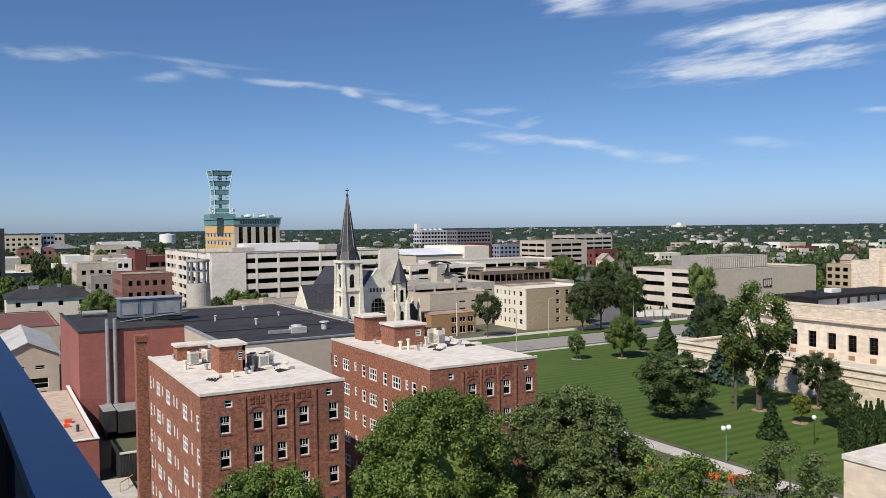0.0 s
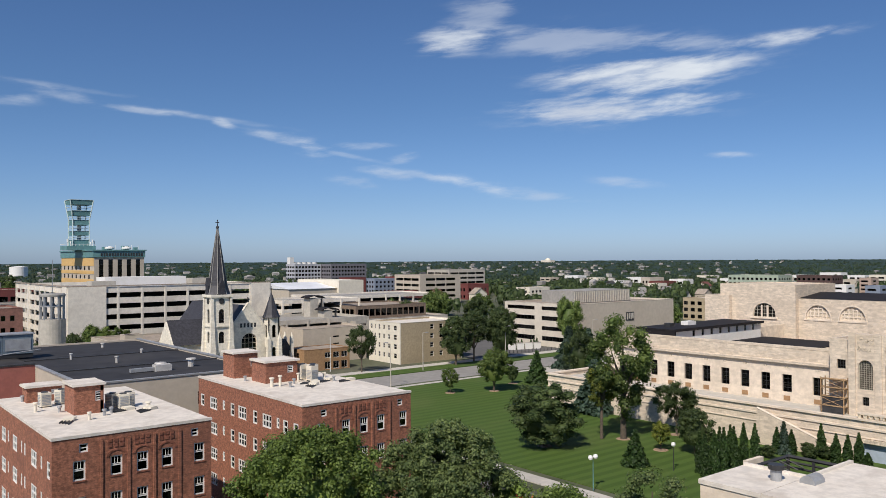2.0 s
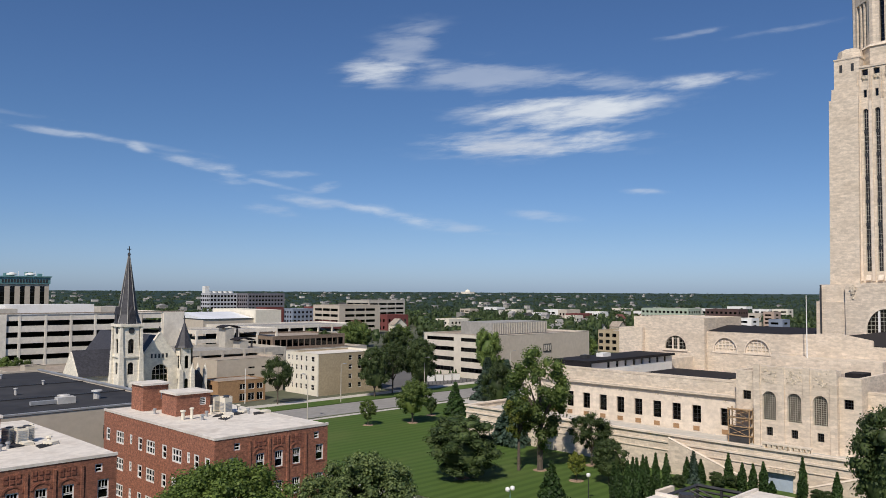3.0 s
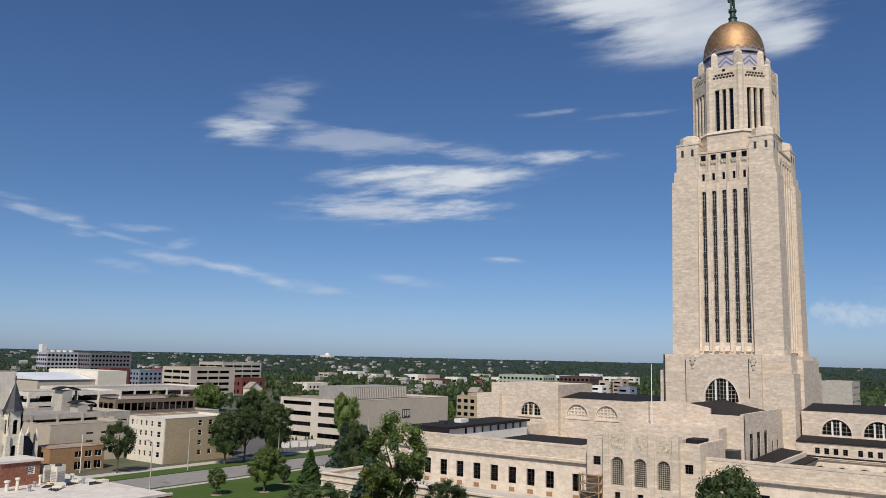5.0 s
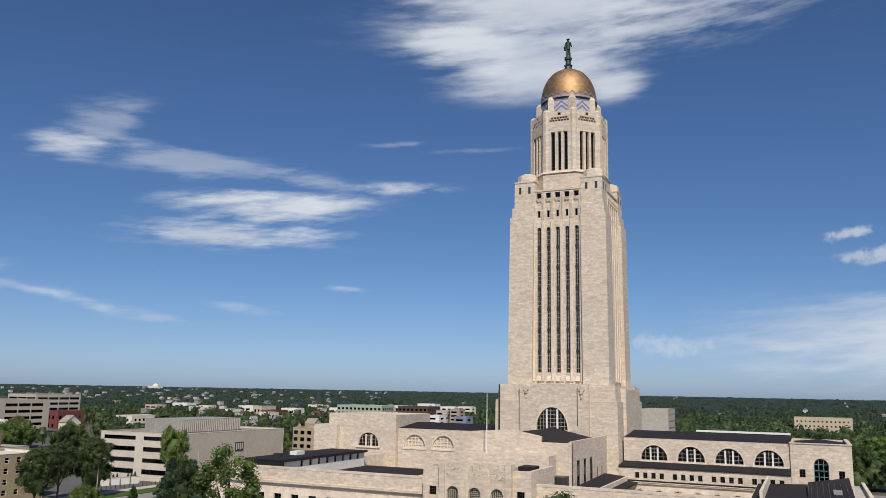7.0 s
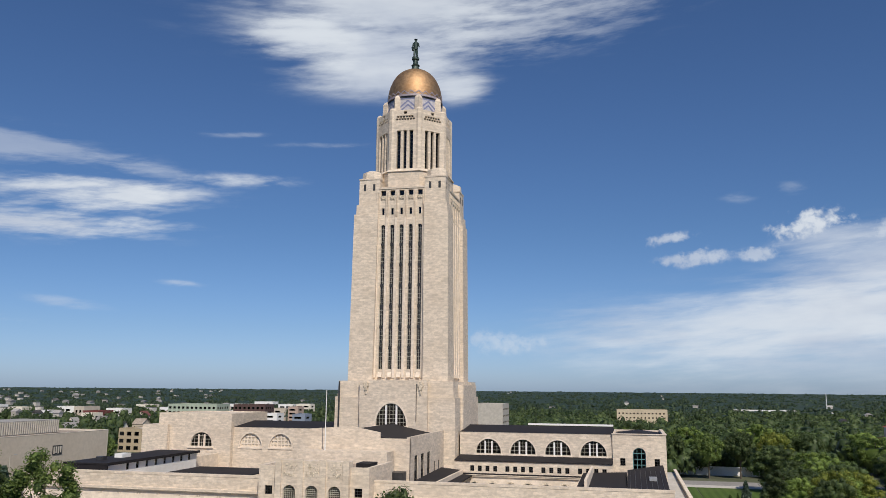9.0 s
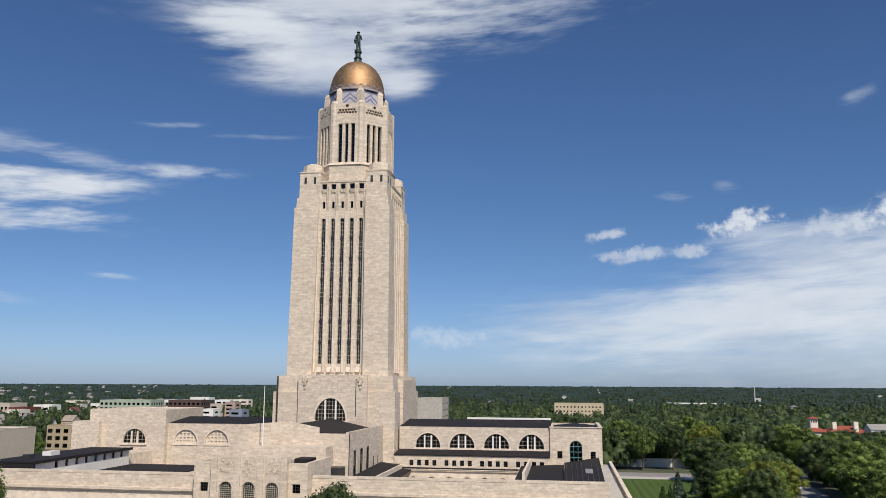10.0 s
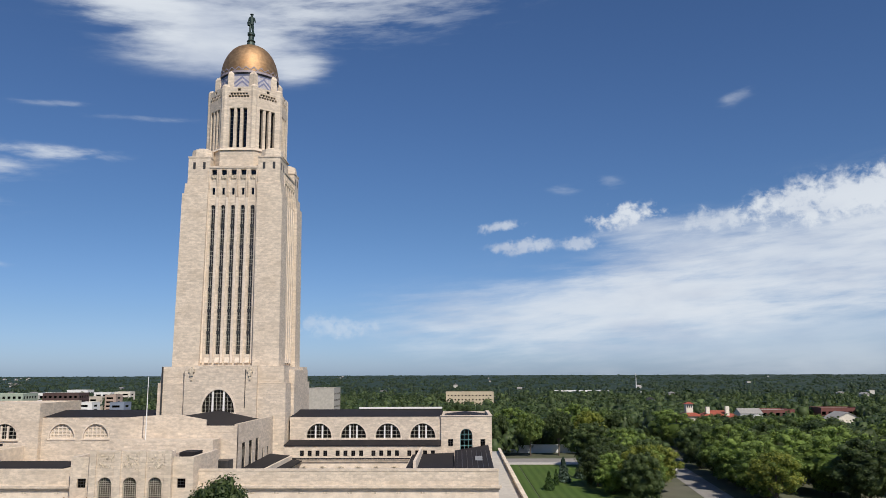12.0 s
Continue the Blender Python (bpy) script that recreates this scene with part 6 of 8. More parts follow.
def church():
    b = thing("church", "cream stone church with two dark spires and slate roofs", "church", (94, 206, 0))
    tx, ty, w = 85.15, 198.5, 2.5
    mb = Mb()
    holes = [(1.75, 3.25, 15.0, 18.6, True), (1.75, 3.25, 9.8, 12.8, True), (1.15, 2.2, 3.4, 7.0, True), (2.8, 3.85, 3.4, 7.0, True)]
    ms = wall(mb, (tx - w, ty - w), "S", 2 * w, 0, 22.0, holes, 0.5)
    mw = wall(mb, (tx - w, ty + w), "W", 2 * w, 0, 22.0, holes, 0.5)
    wall(mb, (tx + w, ty + w), "N", 2 * w, 0, 22.0, (), 0.5)
    wall(mb, (tx + w, ty - w), "E", 2 * w, 0, 22.0, (), 0.5)
    part("tower_wall", mb, CREAM_STONE, b)
    for m in (ms, mw):
        for q in holes:
            window_part(b, m, *q[:4], 0.3, (1, 3), DARK_METAL, GLASS_DARK, True, 0.12)
    for sx in (-1, 1):
        for sy in (-1, 1):
            x, y = tx + sx * w, ty + sy * w
            part("buttress", Mb().frustum(x, y, 0, 0.85, 0.85, 9, 0.7, 0.7).frustum(x, y, 9, 0.6, 0.6, 15.5, 0.45, 0.45).frustum(x, y, 15.5, 0.38, 0.38, 21.6, 0.3, 0.3), CREAM_STONE, b)
    part("tower_cornice", Mb().box(tx - w - 0.45, ty - w - 0.45, 21.6, tx + w + 0.45, ty + w + 0.45, 22.3).box(tx - w - 0.3, ty - w - 0.3, 14.0, tx + w + 0.3, ty - w, 14.35).box(tx - w - 0.3, ty - w, 14.0, tx - w, ty + w, 14.35), CREAM_STONE, b)
    part("clock", Mb().tube((tx, ty - w - 0.12, 20.6), (tx, ty - w, 20.6), 0.75, 0.75, 16), DARK_METAL, b)
    part("clock", Mb().tube((tx - w - 0.12, ty, 20.6), (tx - w, ty, 20.6), 0.75, 0.75, 16), DARK_METAL, b)
    part("spire", Mb().cyl(tx, ty, 22.3, 24.6, 3.15, 2.3, 8, math.pi / 8).cyl(tx, ty, 24.6, 39.6, 2.3, 0.14, 8, math.pi / 8), SLATE, b, "tall dark slate spire")
    for k in range(8):
        a = math.pi / 8 + math.pi / 4 * k
        part("spire_rib", Mb().tube((tx + 3.1 * math.cos(a), ty + 3.1 * math.sin(a), 22.4), (tx + 2.38 * math.cos(a), ty + 2.38 * math.sin(a), 24.6), 0.12, 0.12, 5).tube((tx + 2.38 * math.cos(a), ty + 2.38 * math.sin(a), 24.6), (tx + 0.18 * math.cos(a), ty + 0.18 * math.sin(a), 39.5), 0.12, 0.05, 5), CONCRETE_DARK, b)
    for f, x, y in (("S", tx, ty - 2.2), ("W", tx - 2.2, ty)):
        d = Mb().box(x - 0.75, y - 0.75, 22.3, x + 0.75, y + 0.75, 24.6).gable(x - 0.85, y - 0.85, x + 0.85, y + 0.85, 24.6, 26.6, "y" if f == "S" else "x")
        part("spire_dormer", d, SLATE, b)
    part("cross", Mb().cyl(tx, ty, 39.4, 40.0, 0.45, 0.3, 8).box(tx - 0.08, ty - 0.08, 40.0, tx + 0.08, ty + 0.08, 41.6).box(tx - 0.5, ty - 0.07, 40.8, tx + 0.5, ty + 0.07, 41.0), DARK_METAL, b)
    # nave and front gable
    front = 199.5
    mb = Mb()
    big = [(3.6, 8.0, 5.0, 11.6, True), (4.6, 7.0, 0.2, 3.6, True)]
    m = wall(mb, (88.65, front), "S", 11.0, 0, 11.8, big, 0.5)
    part("front_wall", mb, CREAM_STONE, b)
    window_part(b, m, 3.6, 8.0, 5.0, 11.6, 0.3, (3, 4), STONE_CARVED, GLASS_DARK, True, 0.16)
    window_part(b, m, 4.6, 7.0, 0.2, 3.6, 0.3, (1, 2), DARK_METAL, GLASS_DARK, True, 0.16, "door")
    k = Mb()
    k.solid([(88.65, front, 11.8), (99.65, front, 11.8), (94.15, front, 19.4)], [(88.65, front + 0.5, 11.8), (99.65, front + 0.5, 11.8), (94.15, front + 0.5, 19.4)])
    part("front_gable", k, CREAM_STONE, b)
    # Niches are flat dark plates; the shade of the recess is their colour
    for i in range(5):
        part("niche", Mb().box(91.85 + 1.0 * i, front - 0.05, 13.2, 92.35 + 1.0 * i, front + 0.01, 14.3), DARK_METAL, b)
    part("gable_coping", Mb().tube((88.45, front + 0.2, 12.0), (94.15, front + 0.2, 19.7), 0.3, 0.3, 6).tube((99.85, front + 0.2, 12.0), (94.15, front + 0.2, 19.7), 0.3, 0.3, 6), CREAM_STONE, b)
    part("gable_cross", Mb().box(94.05, front + 0.1, 19.6, 94.25, front + 0.3, 21.3).box(93.6, front + 0.12, 20.5, 94.7, front + 0.28, 20.7), DARK_METAL, b)
    mb = Mb()
    wall(mb, (88.15, 238), "W", 38.0, 0, 9.5, cols_arch(4, 5.0, 1.8, 6, 3.0, 8.0), 0.4)
    wall(mb, (100.15, 200), "E", 38.0, 0, 9.5, (), 0.4)
    part("nave_wall", mb, CREAM_STONE, b)
    part("nave_roof", Mb().gable(87.25, 200.05, 101.05, 238, 9.5, 19.0, "y"), SLATE, b, "steep dark slate roof")
    part("transept_wall", Mb().box(77.5, 210.0, 0, 88.1, 220.0, 8.6), CREAM_STONE, b)
    part("transept_gable", Mb().solid([(77.5, 220.0, 8.6), (77.5, 210.0, 8.6), (77.5, 215.0, 14.6)], [(78.0, 220.0, 8.6), (78.0, 210.0, 8.6), (78.0, 215.0, 14.6)]), CREAM_STONE, b)
    part("transept_roof", Mb().gable(77.9, 209.4, 94, 220.6, 8.5, 15.0, "x"), SLATE, b)
    # the small spire
    sx, sy, s = 100.65, 199.0, 1.6
    mb = Mb()
    hs = [(1.05, 2.15, 10.2, 13.6, True), (1.05, 2.15, 4.0, 7.6, True)]
    m1 = wall(mb, (sx - s, sy - s), "S", 2 * s, 0, 15.6, hs, 0.4)
    m2 = wall(mb, (sx - s, sy + s), "W", 2 * s, 0, 15.6, hs, 0.4)
    wall(mb, (sx + s, sy + s), "N", 2 * s, 0, 15.6, (), 0.4)
    wall(mb, (sx + s, sy - s), "E", 2 * s, 0, 15.6, (), 0.4)
    part("turret_wall", mb, CREAM_STONE, b)
    for m in (m1, m2):
        for q in hs:
            window_part(b, m, *q[:4], 0.2, (0, 2), DARK_METAL, GLASS_DARK, True, 0.1)
    for ax in (-1, 1):
        for ay in (-1, 1):
            part("turret_buttress", Mb().frustum(sx + ax * s, sy + ay * s, 0, 0.7, 0.7, 10, 0.45, 0.45).cyl(sx + ax * s, sy + ay * s, 10, 11.6, 0.45, 0.05, 6), CREAM_STONE, b)
    part("turret_spire", Mb().cyl(sx, sy, 15.6, 16.2, 2.45, 2.15, 8, math.pi / 8).cyl(sx, sy, 16.2, 22.4, 2.1, 0.1, 8, math.pi / 8), SLATE, b)
    part("turret_cross", Mb().box(sx - 0.07, sy - 0.07, 22.3, sx + 0.07, sy + 0.07, 24.0).box(sx - 0.4, sy - 0.06, 23.2, sx + 0.4, sy + 0.06, 23.35), DARK_METAL, b)
    part("side_aisle", Mb().box(103.9, 201, 0, 107.5, 222, 6.0).gable(103.6, 200.6, 107.9, 222.4, 6.0, 9.2, "y"), SLATE, b)
    for y in (200.5, 204.5):
        part("pier", Mb().frustum(107.6, y, 0, 0.5, 0.5, 9.4, 0.4, 0.4).cyl(107.6, y, 9.4, 11.0, 0.5, 0.05, 6), CREAM_STONE, b)


def cols_arch(a, pitch, w, count, z0, z1):
    return [(a + pitch * i, a + pitch * i + w, z0, z1, True) for i in range(count)]


church()

D, G = DARK_METAL, GLASS_DARK
TAN_WALL = surface("tan side wall", (0.40, 0.325, 0.215), 0.85, vary=0.12, grain=1.6, stain=0.1)
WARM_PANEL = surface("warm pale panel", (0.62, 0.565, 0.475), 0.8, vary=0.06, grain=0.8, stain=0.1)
building("orange_brick_block", "low orange brick building with a flat brown roof", "building", (109.5, 196.8, 124.2, 206.5), 6.0, ORANGE_BRICK, ROOF_TAN, west=([(1.0, 2.3), (3.7, 5.0)], cols(2.0, 3.4, 1.2, 2), (0, 1), D, G), south=([(0.3, 2.4), (3.4, 5.0)], cols(6.2, 2.7, 2.0, 3), (1, 0), WHITE_PAINT, G), parapet=0.1)
# North and south walls are tan, darker than the cream west front
building("cream_apartments", "four-storey cream apartment building with dark windows", "apartment building", (139.0, 192.5, 163.0, 209.0), 12.2, CREAM, ROOF_WHITE, west=([(1.6 + 2.75 * i, 3.1 + 2.75 * i) for i in range(4)], [(1.0, 2.0), (3.2, 3.8), (5.2, 6.2), (7.6, 8.6), (10.2, 11.2), (13.2, 14.8)], (0, 1), WHITE_PAINT, G), south=([(1.6 + 2.75 * i, 3.1 + 2.75 * i) for i in range(4)], cols(11.0, 3.6, 1.3, 3), (0, 1), WHITE_PAINT, G), side_mat=TAN_WALL)
building("beige_block", "windowless beige block with a flat roof", "building", (117.5, 212, 140, 232), 10.4, BEIGE, ROOF_TAN, south=([(3.0, 3.5), (5.2, 5.7), (7.4, 7.9)], cols(10.0, 4.5, 2.2, 2), (0, 0), D, G), west=([(2.5, 4.0)], cols(8, 4, 2.4, 2), (1, 0), D, G))
garage("deck_low", "low grey parking deck behind the church", (112, 226, 150, 252), 3, 3.3, 12.2, 8.0, CONCRETE)
garage("deck_mid", "cream parking deck with stair towers", (134, 256, 166, 276), 5, 3.2, 16.8, 7.5, GARAGE_WALL, (), (), 0.95)
for x, y, h in ((140.5, 246.5, 18.6), (142.5, 240.5, 14.6)):
    s = thing("stair_tower", "white stair tower with a curved dark roof", "stair tower", (x, y, 0), "stair towers")
    part("shaft", Mb().box(x - 2.2, y - 2.2, 0, x + 1.0, y + 2.2, h - 0.9), CONCRETE, s)
    part("post", Mb().box(x + 2.3, y - 2.0, 0, x + 2.8, y - 1.5, h - 0.9), DARK_METAL, s)
    arc = Mb()
    for i in range(8):
        u0, u1 = -3.2 + 0.85 * i, -2.35 + 0.85 * i
        f = lambda u: h - 0.9 + 0.9 * (1 - (u / 3.6) ** 2)
        arc.solid([(x + u0, y - 2.6, f(u0)), (x + u1, y - 2.6, f(u1)), (x + u1, y + 2.6, f(u1)), (x + u0, y + 2.6, f(u0))], [(x + u0, y - 2.6, f(u0) + 0.25), (x + u1, y - 2.6, f(u1) + 0.25), (x + u1, y + 2.6, f(u1) + 0.25), (x + u0, y + 2.6, f(u0) + 0.25)])
    part("roof", arc, COPPER_ROOF, s)
building("brown_office", "brown low office with a tan gravel roof", "office", (158, 246, 190, 272), 14.2, surface("brown panel", (0.2, 0.15, 0.11), 0.8), ROOF_TAN, south=([(10.4, 13.0)], cols(0.6, 2.55, 2.2, 12), (0, 0), D, G), west=([(10.4, 13.0)], cols(1, 3, 2.5, 8), (0, 0), D, G))
building("brown_office_podium", "wide pale podium under the brown office", "office", (154, 240, 196, 280), 9.8, CONCRETE, ROOF_TAN, south=([(6.0, 8.4)], cols(1, 4, 3.4, 10), (0, 0), D, G))
garage("deck_far", "long pale parking deck with a ramp", (172, 290, 232, 320), 4, 3.2, 15.8, 8.0, GARAGE_WALL, (), [(54, 60)], 0.95)
a = building("arena", "beige sports hall with a low white metal roof", "sports hall", (196, 368, 238, 410), 16.0, BEIGE, ROOF_TAN)
part("white_roof", Mb().gable(195.5, 367.5, 224, 410.5, 16.15, 19.0, "x"), surface("white metal roof", (0.8, 0.82, 0.84), 0.45, 0.1, vary=0.04, grain=0.3), a)
part("upper_hall", Mb().box(224.5, 366, 0, 240, 411, 20.2), CREAM, a)
# North and south walls take a darker beige than the west panels
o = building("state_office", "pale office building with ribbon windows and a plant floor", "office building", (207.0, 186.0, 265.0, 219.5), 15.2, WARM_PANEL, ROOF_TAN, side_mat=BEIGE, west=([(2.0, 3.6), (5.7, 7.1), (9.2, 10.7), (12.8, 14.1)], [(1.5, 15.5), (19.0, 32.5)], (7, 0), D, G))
part("plant_floor", Mb().box(219, 196, 14.7, 251, 212, 19.2), CONCRETE_DARK, o)
for k in range(32):
    part("plant_rib", Mb().box(219.2 + k * 1.0, 195.75, 15.0, 219.6 + k * 1.0, 196, 19.0), CONCRETE, o)
part("emblem_panel", Mb().box(236, 185.85, 8.3, 240.6, 185.99, 11.4), DARK_METAL, o)
for k in range(4):
    part("emblem_bar", Mb().box(236.4 + 1.05 * k, 185.7, 8.7 + 0.3 * (k % 2), 236.9 + 1.05 * k, 185.85, 11.0), CONCRETE, o)


# ---- the white-roofed building by the side street ----
def white_roofed():
    b = thing("white_roofed_house", "pale building with white roofs round a sunken roof court", "building", (60, 20, 0))
    mb = Mb()
    wall(mb, (53.5, 35.3), "W", 60, 0, 14.0, (), 0.35)
    wall(mb, (59.9, 35.3), "N", 6.05, 0, 14.0, (), 0.35)
    wall(mb, (67.0, -24.7), "E", 55, 0, 14.0, (), 0.35)
    wall(mb, (53.85, -24.7), "S", 12.8, 0, 14.0, (), 0.35)
    part("wall", mb, STONE_PALE, b)
    part("roof", Mb().box(53.4, 30.35, 13.9, 60.0, 35.4, 14.25), ROOF_WHITE, b, "clean white membrane roof")
    part("roof", Mb().box(53.4, -24.8, 13.9, 67.1, 30.3, 14.25), ROOF_WHITE, b, "clean white membrane roof")
    part("roof_rim", Mb().box(60.0, 30.0, 14.25, 67.1, 30.3, 14.45), ROOF_WHITE, b)
    part("roof_rim", Mb().box(59.75, 30.3, 14.25, 60.0, 35.4, 14.45), ROOF_WHITE, b)
    part("court_wall", Mb().box(60.0, 30.35, 0, 60.15, 35.3, 13.85), CONCRETE, b)
    part("court_wall", Mb().box(60.2, 30.3, 0, 67.0, 30.45, 13.85), CONCRETE, b)
    part("court_floor", Mb().box(60.2, 30.5, 0, 66.3, 35.2, 9.5), WALKWAY, b)
    part("chimney", Mb().cyl(57.5, 31.4, 14.25, 15.1, 0.42, None, 14), GREY_METAL, b)
    part("chimney_cap", Mb().cyl(57.5, 31.4, 15.1, 15.45, 0.6, 0.58, 14), DARK_METAL, b)
    part("barrel_skylight", Mb().tube((58.2, 29.4, 14.25), (59.8, 29.4, 14.25), 0.6, 0.6, 14), GREY_METAL, b)
    p = thing("pergola", "dark steel pergola frame over a sunken roof court", "pergola", (63, 33, 9.5))
    for a, c in (((60.2, 35.1), (66.2, 35.1)), ((66.2, 35.1), (66.2, 30.5))):
        for z, r in ((14.0, 0.16), (13.55, 0.1), (13.1, 0.1)):
            part("beam", Mb().tube((*a, z), (*c, z), r, r, 4), DARK_METAL, p)
    for k in range(6):
        part("rafter", Mb().tube((60.6 + 1.0 * k, 35.1, 13.9), (61.0 + 1.0 * k, 33.6, 13.3), 0.06, 0.06, 4), DARK_METAL, p)
    for x, y in ((66.1, 35.0), (66.1, 32.8), (66.1, 30.7), (60.4, 35.0), (63.2, 35.0)):
        part("post", Mb().box(x - 0.1, y - 0.1, 9.5, x + 0.1, y + 0.1, 13.9), DARK_METAL, p)
    part("screen", Mb().box(66.25, 30.6, 9.5, 66.32, 35.0, 12.4), CONCRETE_DARK, p)
    part("screen", Mb().box(60.5, 35.15, 9.5, 66.0, 35.22, 12.4), CONCRETE_DARK, p)
    part("crossing", Mb().tube((62.5, 34.8, 13.0), (64.8, 32.0, 9.6), 0.09, 0.09, 5).tube((64.8, 34.8, 13.0), (63.2, 32.0, 9.6), 0.09, 0.09, 5), DARK_METAL, p)
    w = thing("garden_wall", "pale low wall beside the hedge", "wall", (66, 38, 0))
    part("wall", Mb().box(63.4, 37.2, 0, 66.0, 37.6, 13.6), STONE_PALE, w)


white_roofed()


# ---- street furniture ----
def street_lamp(x, y, h, arm=(0, 1.8)):
    s = thing("street_lamp", "tall pale street lamp with a short arm", "street lamp", (x, y, 0), "street lamps")
    part("pole", Mb().tube((x, y, 0), (x, y, h), 0.14, 0.08), CONCRETE, s)
    part("arm", Mb().tube((x, y, h), (x + arm[0], y + arm[1], h + 0.3), 0.06), CONCRETE, s)
    part("head", Mb().box(x + arm[0] - 0.25, y + arm[1] - 0.4, h + 0.25, x + arm[0] + 0.25, y + arm[1] + 0.4, h + 0.42), GREY_METAL, s)


for x, y in ((136.4, 178.0), (112.0, 159.0), (208, 178), (168, 178)):
    street_lamp(x, y, 10.5, (0, -1.8) if y > 170 else (0, 1.8))


def globe_lamp(x, y, h=3.6, heads=1, colour=None):
    s = thing("lamp_post", "garden lamp post with a white globe" if heads == 1 else "blue-green lamp post with two globes", "lamp post", (x, y, 0.1), "garden lamps")
    part("pole", Mb().tube((x, y, 0.1), (x, y, h), 0.07, 0.05), colour or DARK_METAL, s)
    for k in range(heads):
        xx = x + (0 if heads == 1 else (-0.5 + k))
        part("globe", Mb().lathe(xx, y, [(0.1, h), (0.27, h + 0.12), (0.33, h + 0.33), (0.27, h + 0.55), (0.05, h + 0.65)], 12), GLOBE, s)


for k in range(4):
    block = thing("planter_block", "pale concrete planter block beside the car park", "planter", (190.4 + 3.1 * k, 198.6 - 1.0 * k, 0.06), "planter blocks", turn=-18.0)
    hang("body", Mb().box(-1.25, -0.5, 0, 1.25, 0.5, 2.1).mesh("body", WHITE_PAINT), block, WM[block])
    hang("coping", Mb().box(-1.32, -0.57, 2.1, 1.32, 0.57, 2.25).mesh("coping", CONCRETE), block, WM[block])
for k in range(14):
    post = thing("bollard", "dark metal bollard at the edge of the car park", "bollard", (182.5 + 1.55 * k, 191.5 - 0.25 * k, 0.06), "bollards")
    hang("post", Mb().cyl(0, 0, 0, 0.95, 0.1, 0.09, 8).mesh("post", DARK_METAL), post, WM[post])
    hang("cap", Mb().cyl(0, 0, 0.95, 1.05, 0.12, 0.05, 8).mesh("cap", DARK_METAL), post, WM[post])

globe_lamp(99.4, 70.0)
globe_lamp(82.9, 71.0, 4.2, 2, TEAL)
f = thing("pole_by_church", "slim white pole before the orange building", "pole", (115.8, 193.5, 0))
part("shaft", Mb().tube((115.8, 193.5, 0), (115.8, 193.5, 9.5), 0.12, 0.08), WHITE_PAINT, f)


def barrier(x, y, turn):
    b = thing("traffic_barrier", "orange plastic roadworks barrier beside the kerb", "barrier", (x, y, 0.03), "roadworks barriers", turn=turn)
    hang("board", Mb().box(-0.9, -0.06, 0.45, 0.9, 0.06, 1.05).mesh("board", SAFETY_ORANGE), b, WM[b])
    for s in (-0.7, 0.7):
        hang("foot", Mb().box(s - 0.1, -0.35, 0, s + 0.1, 0.35, 0.45).mesh("foot", SAFETY_ORANGE), b, WM[b])


for k in range(9):
    barrier(71.0 + 0.9 * k, 75.5 - 1.6 * k, 20 * k)


def car(x, y, turn, paint, label):
    c = thing("car", label, "car", (x, y, 0.03), "parked cars", turn=turn)
    m = WM[c]
    hang("body", Mb().frustum(0, 0, 0.25, 2.2, 0.88, 0.85, 2.15, 0.84).mesh("body", paint), c, m)
    hang("cabin", Mb().frustum(-0.2, 0, 0.85, 1.35, 0.78, 1.42, 0.85, 0.62).mesh("cabin", GLASS_CAR), c, m)
    hang("roof", Mb().box(-1.0, -0.6, 1.42, 0.6, 0.6, 1.47).mesh("roof", paint), c, m)
    for sx in (-1.4, 1.4):
        for sy in (-0.85, 0.85):
            w = hang("wheel", Mb().tube((sx, sy - 0.1, 0.32), (sx, sy + 0.1, 0.32), 0.32, 0.32, 14).mesh("wheel", ASPHALT), c, m)
            hang("rim", Mb().tube((sx, sy - 0.11, 0.32), (sx, sy + 0.11, 0.32), 0.19, 0.19, 10).mesh("rim", GREY_METAL), w, m)


GLASS_CAR = surface("dark car glass", (0.02, 0.022, 0.025), 0.1, vary=0.1)
car(264.5, -68.2, 174, WHITE_PAINT, "white saloon car on the tree-lined street")
car(107.0, 163.2, 0, WHITE_PAINT, "white car parked beside the kerb")
for i, (x, y) in enumerate(((172, 215), (176, 215), (184, 215), (188, 230), (192, 230), (178, 238))):
    car(x, y, 90, (GREY_METAL, DARK_METAL, WHITE_PAINT)[i % 3], ("grey car", "dark car", "white car")[i % 3] + " parked in the car park")


# ---- trees ----
def fast_mesh(name, verts, quads, mats, mat_index=None):
    me = bpy.data.meshes.new(name)
    nv, nf = len(verts), len(quads)
    me.vertices.add(nv)
    me.vertices.foreach_set("co", np.asarray(verts, np.float32).ravel())
    me.loops.add(nf * 4)
    me.loops.foreach_set("vertex_index", np.asarray(quads, np.int32).ravel())
    me.polygons.add(nf)
    me.polygons.foreach_set("loop_start", np.arange(0, nf * 4, 4, dtype=np.int32))
    for mt in mats:
        me.materials.append(mt)
    me.update(calc_edges=True)
    return me


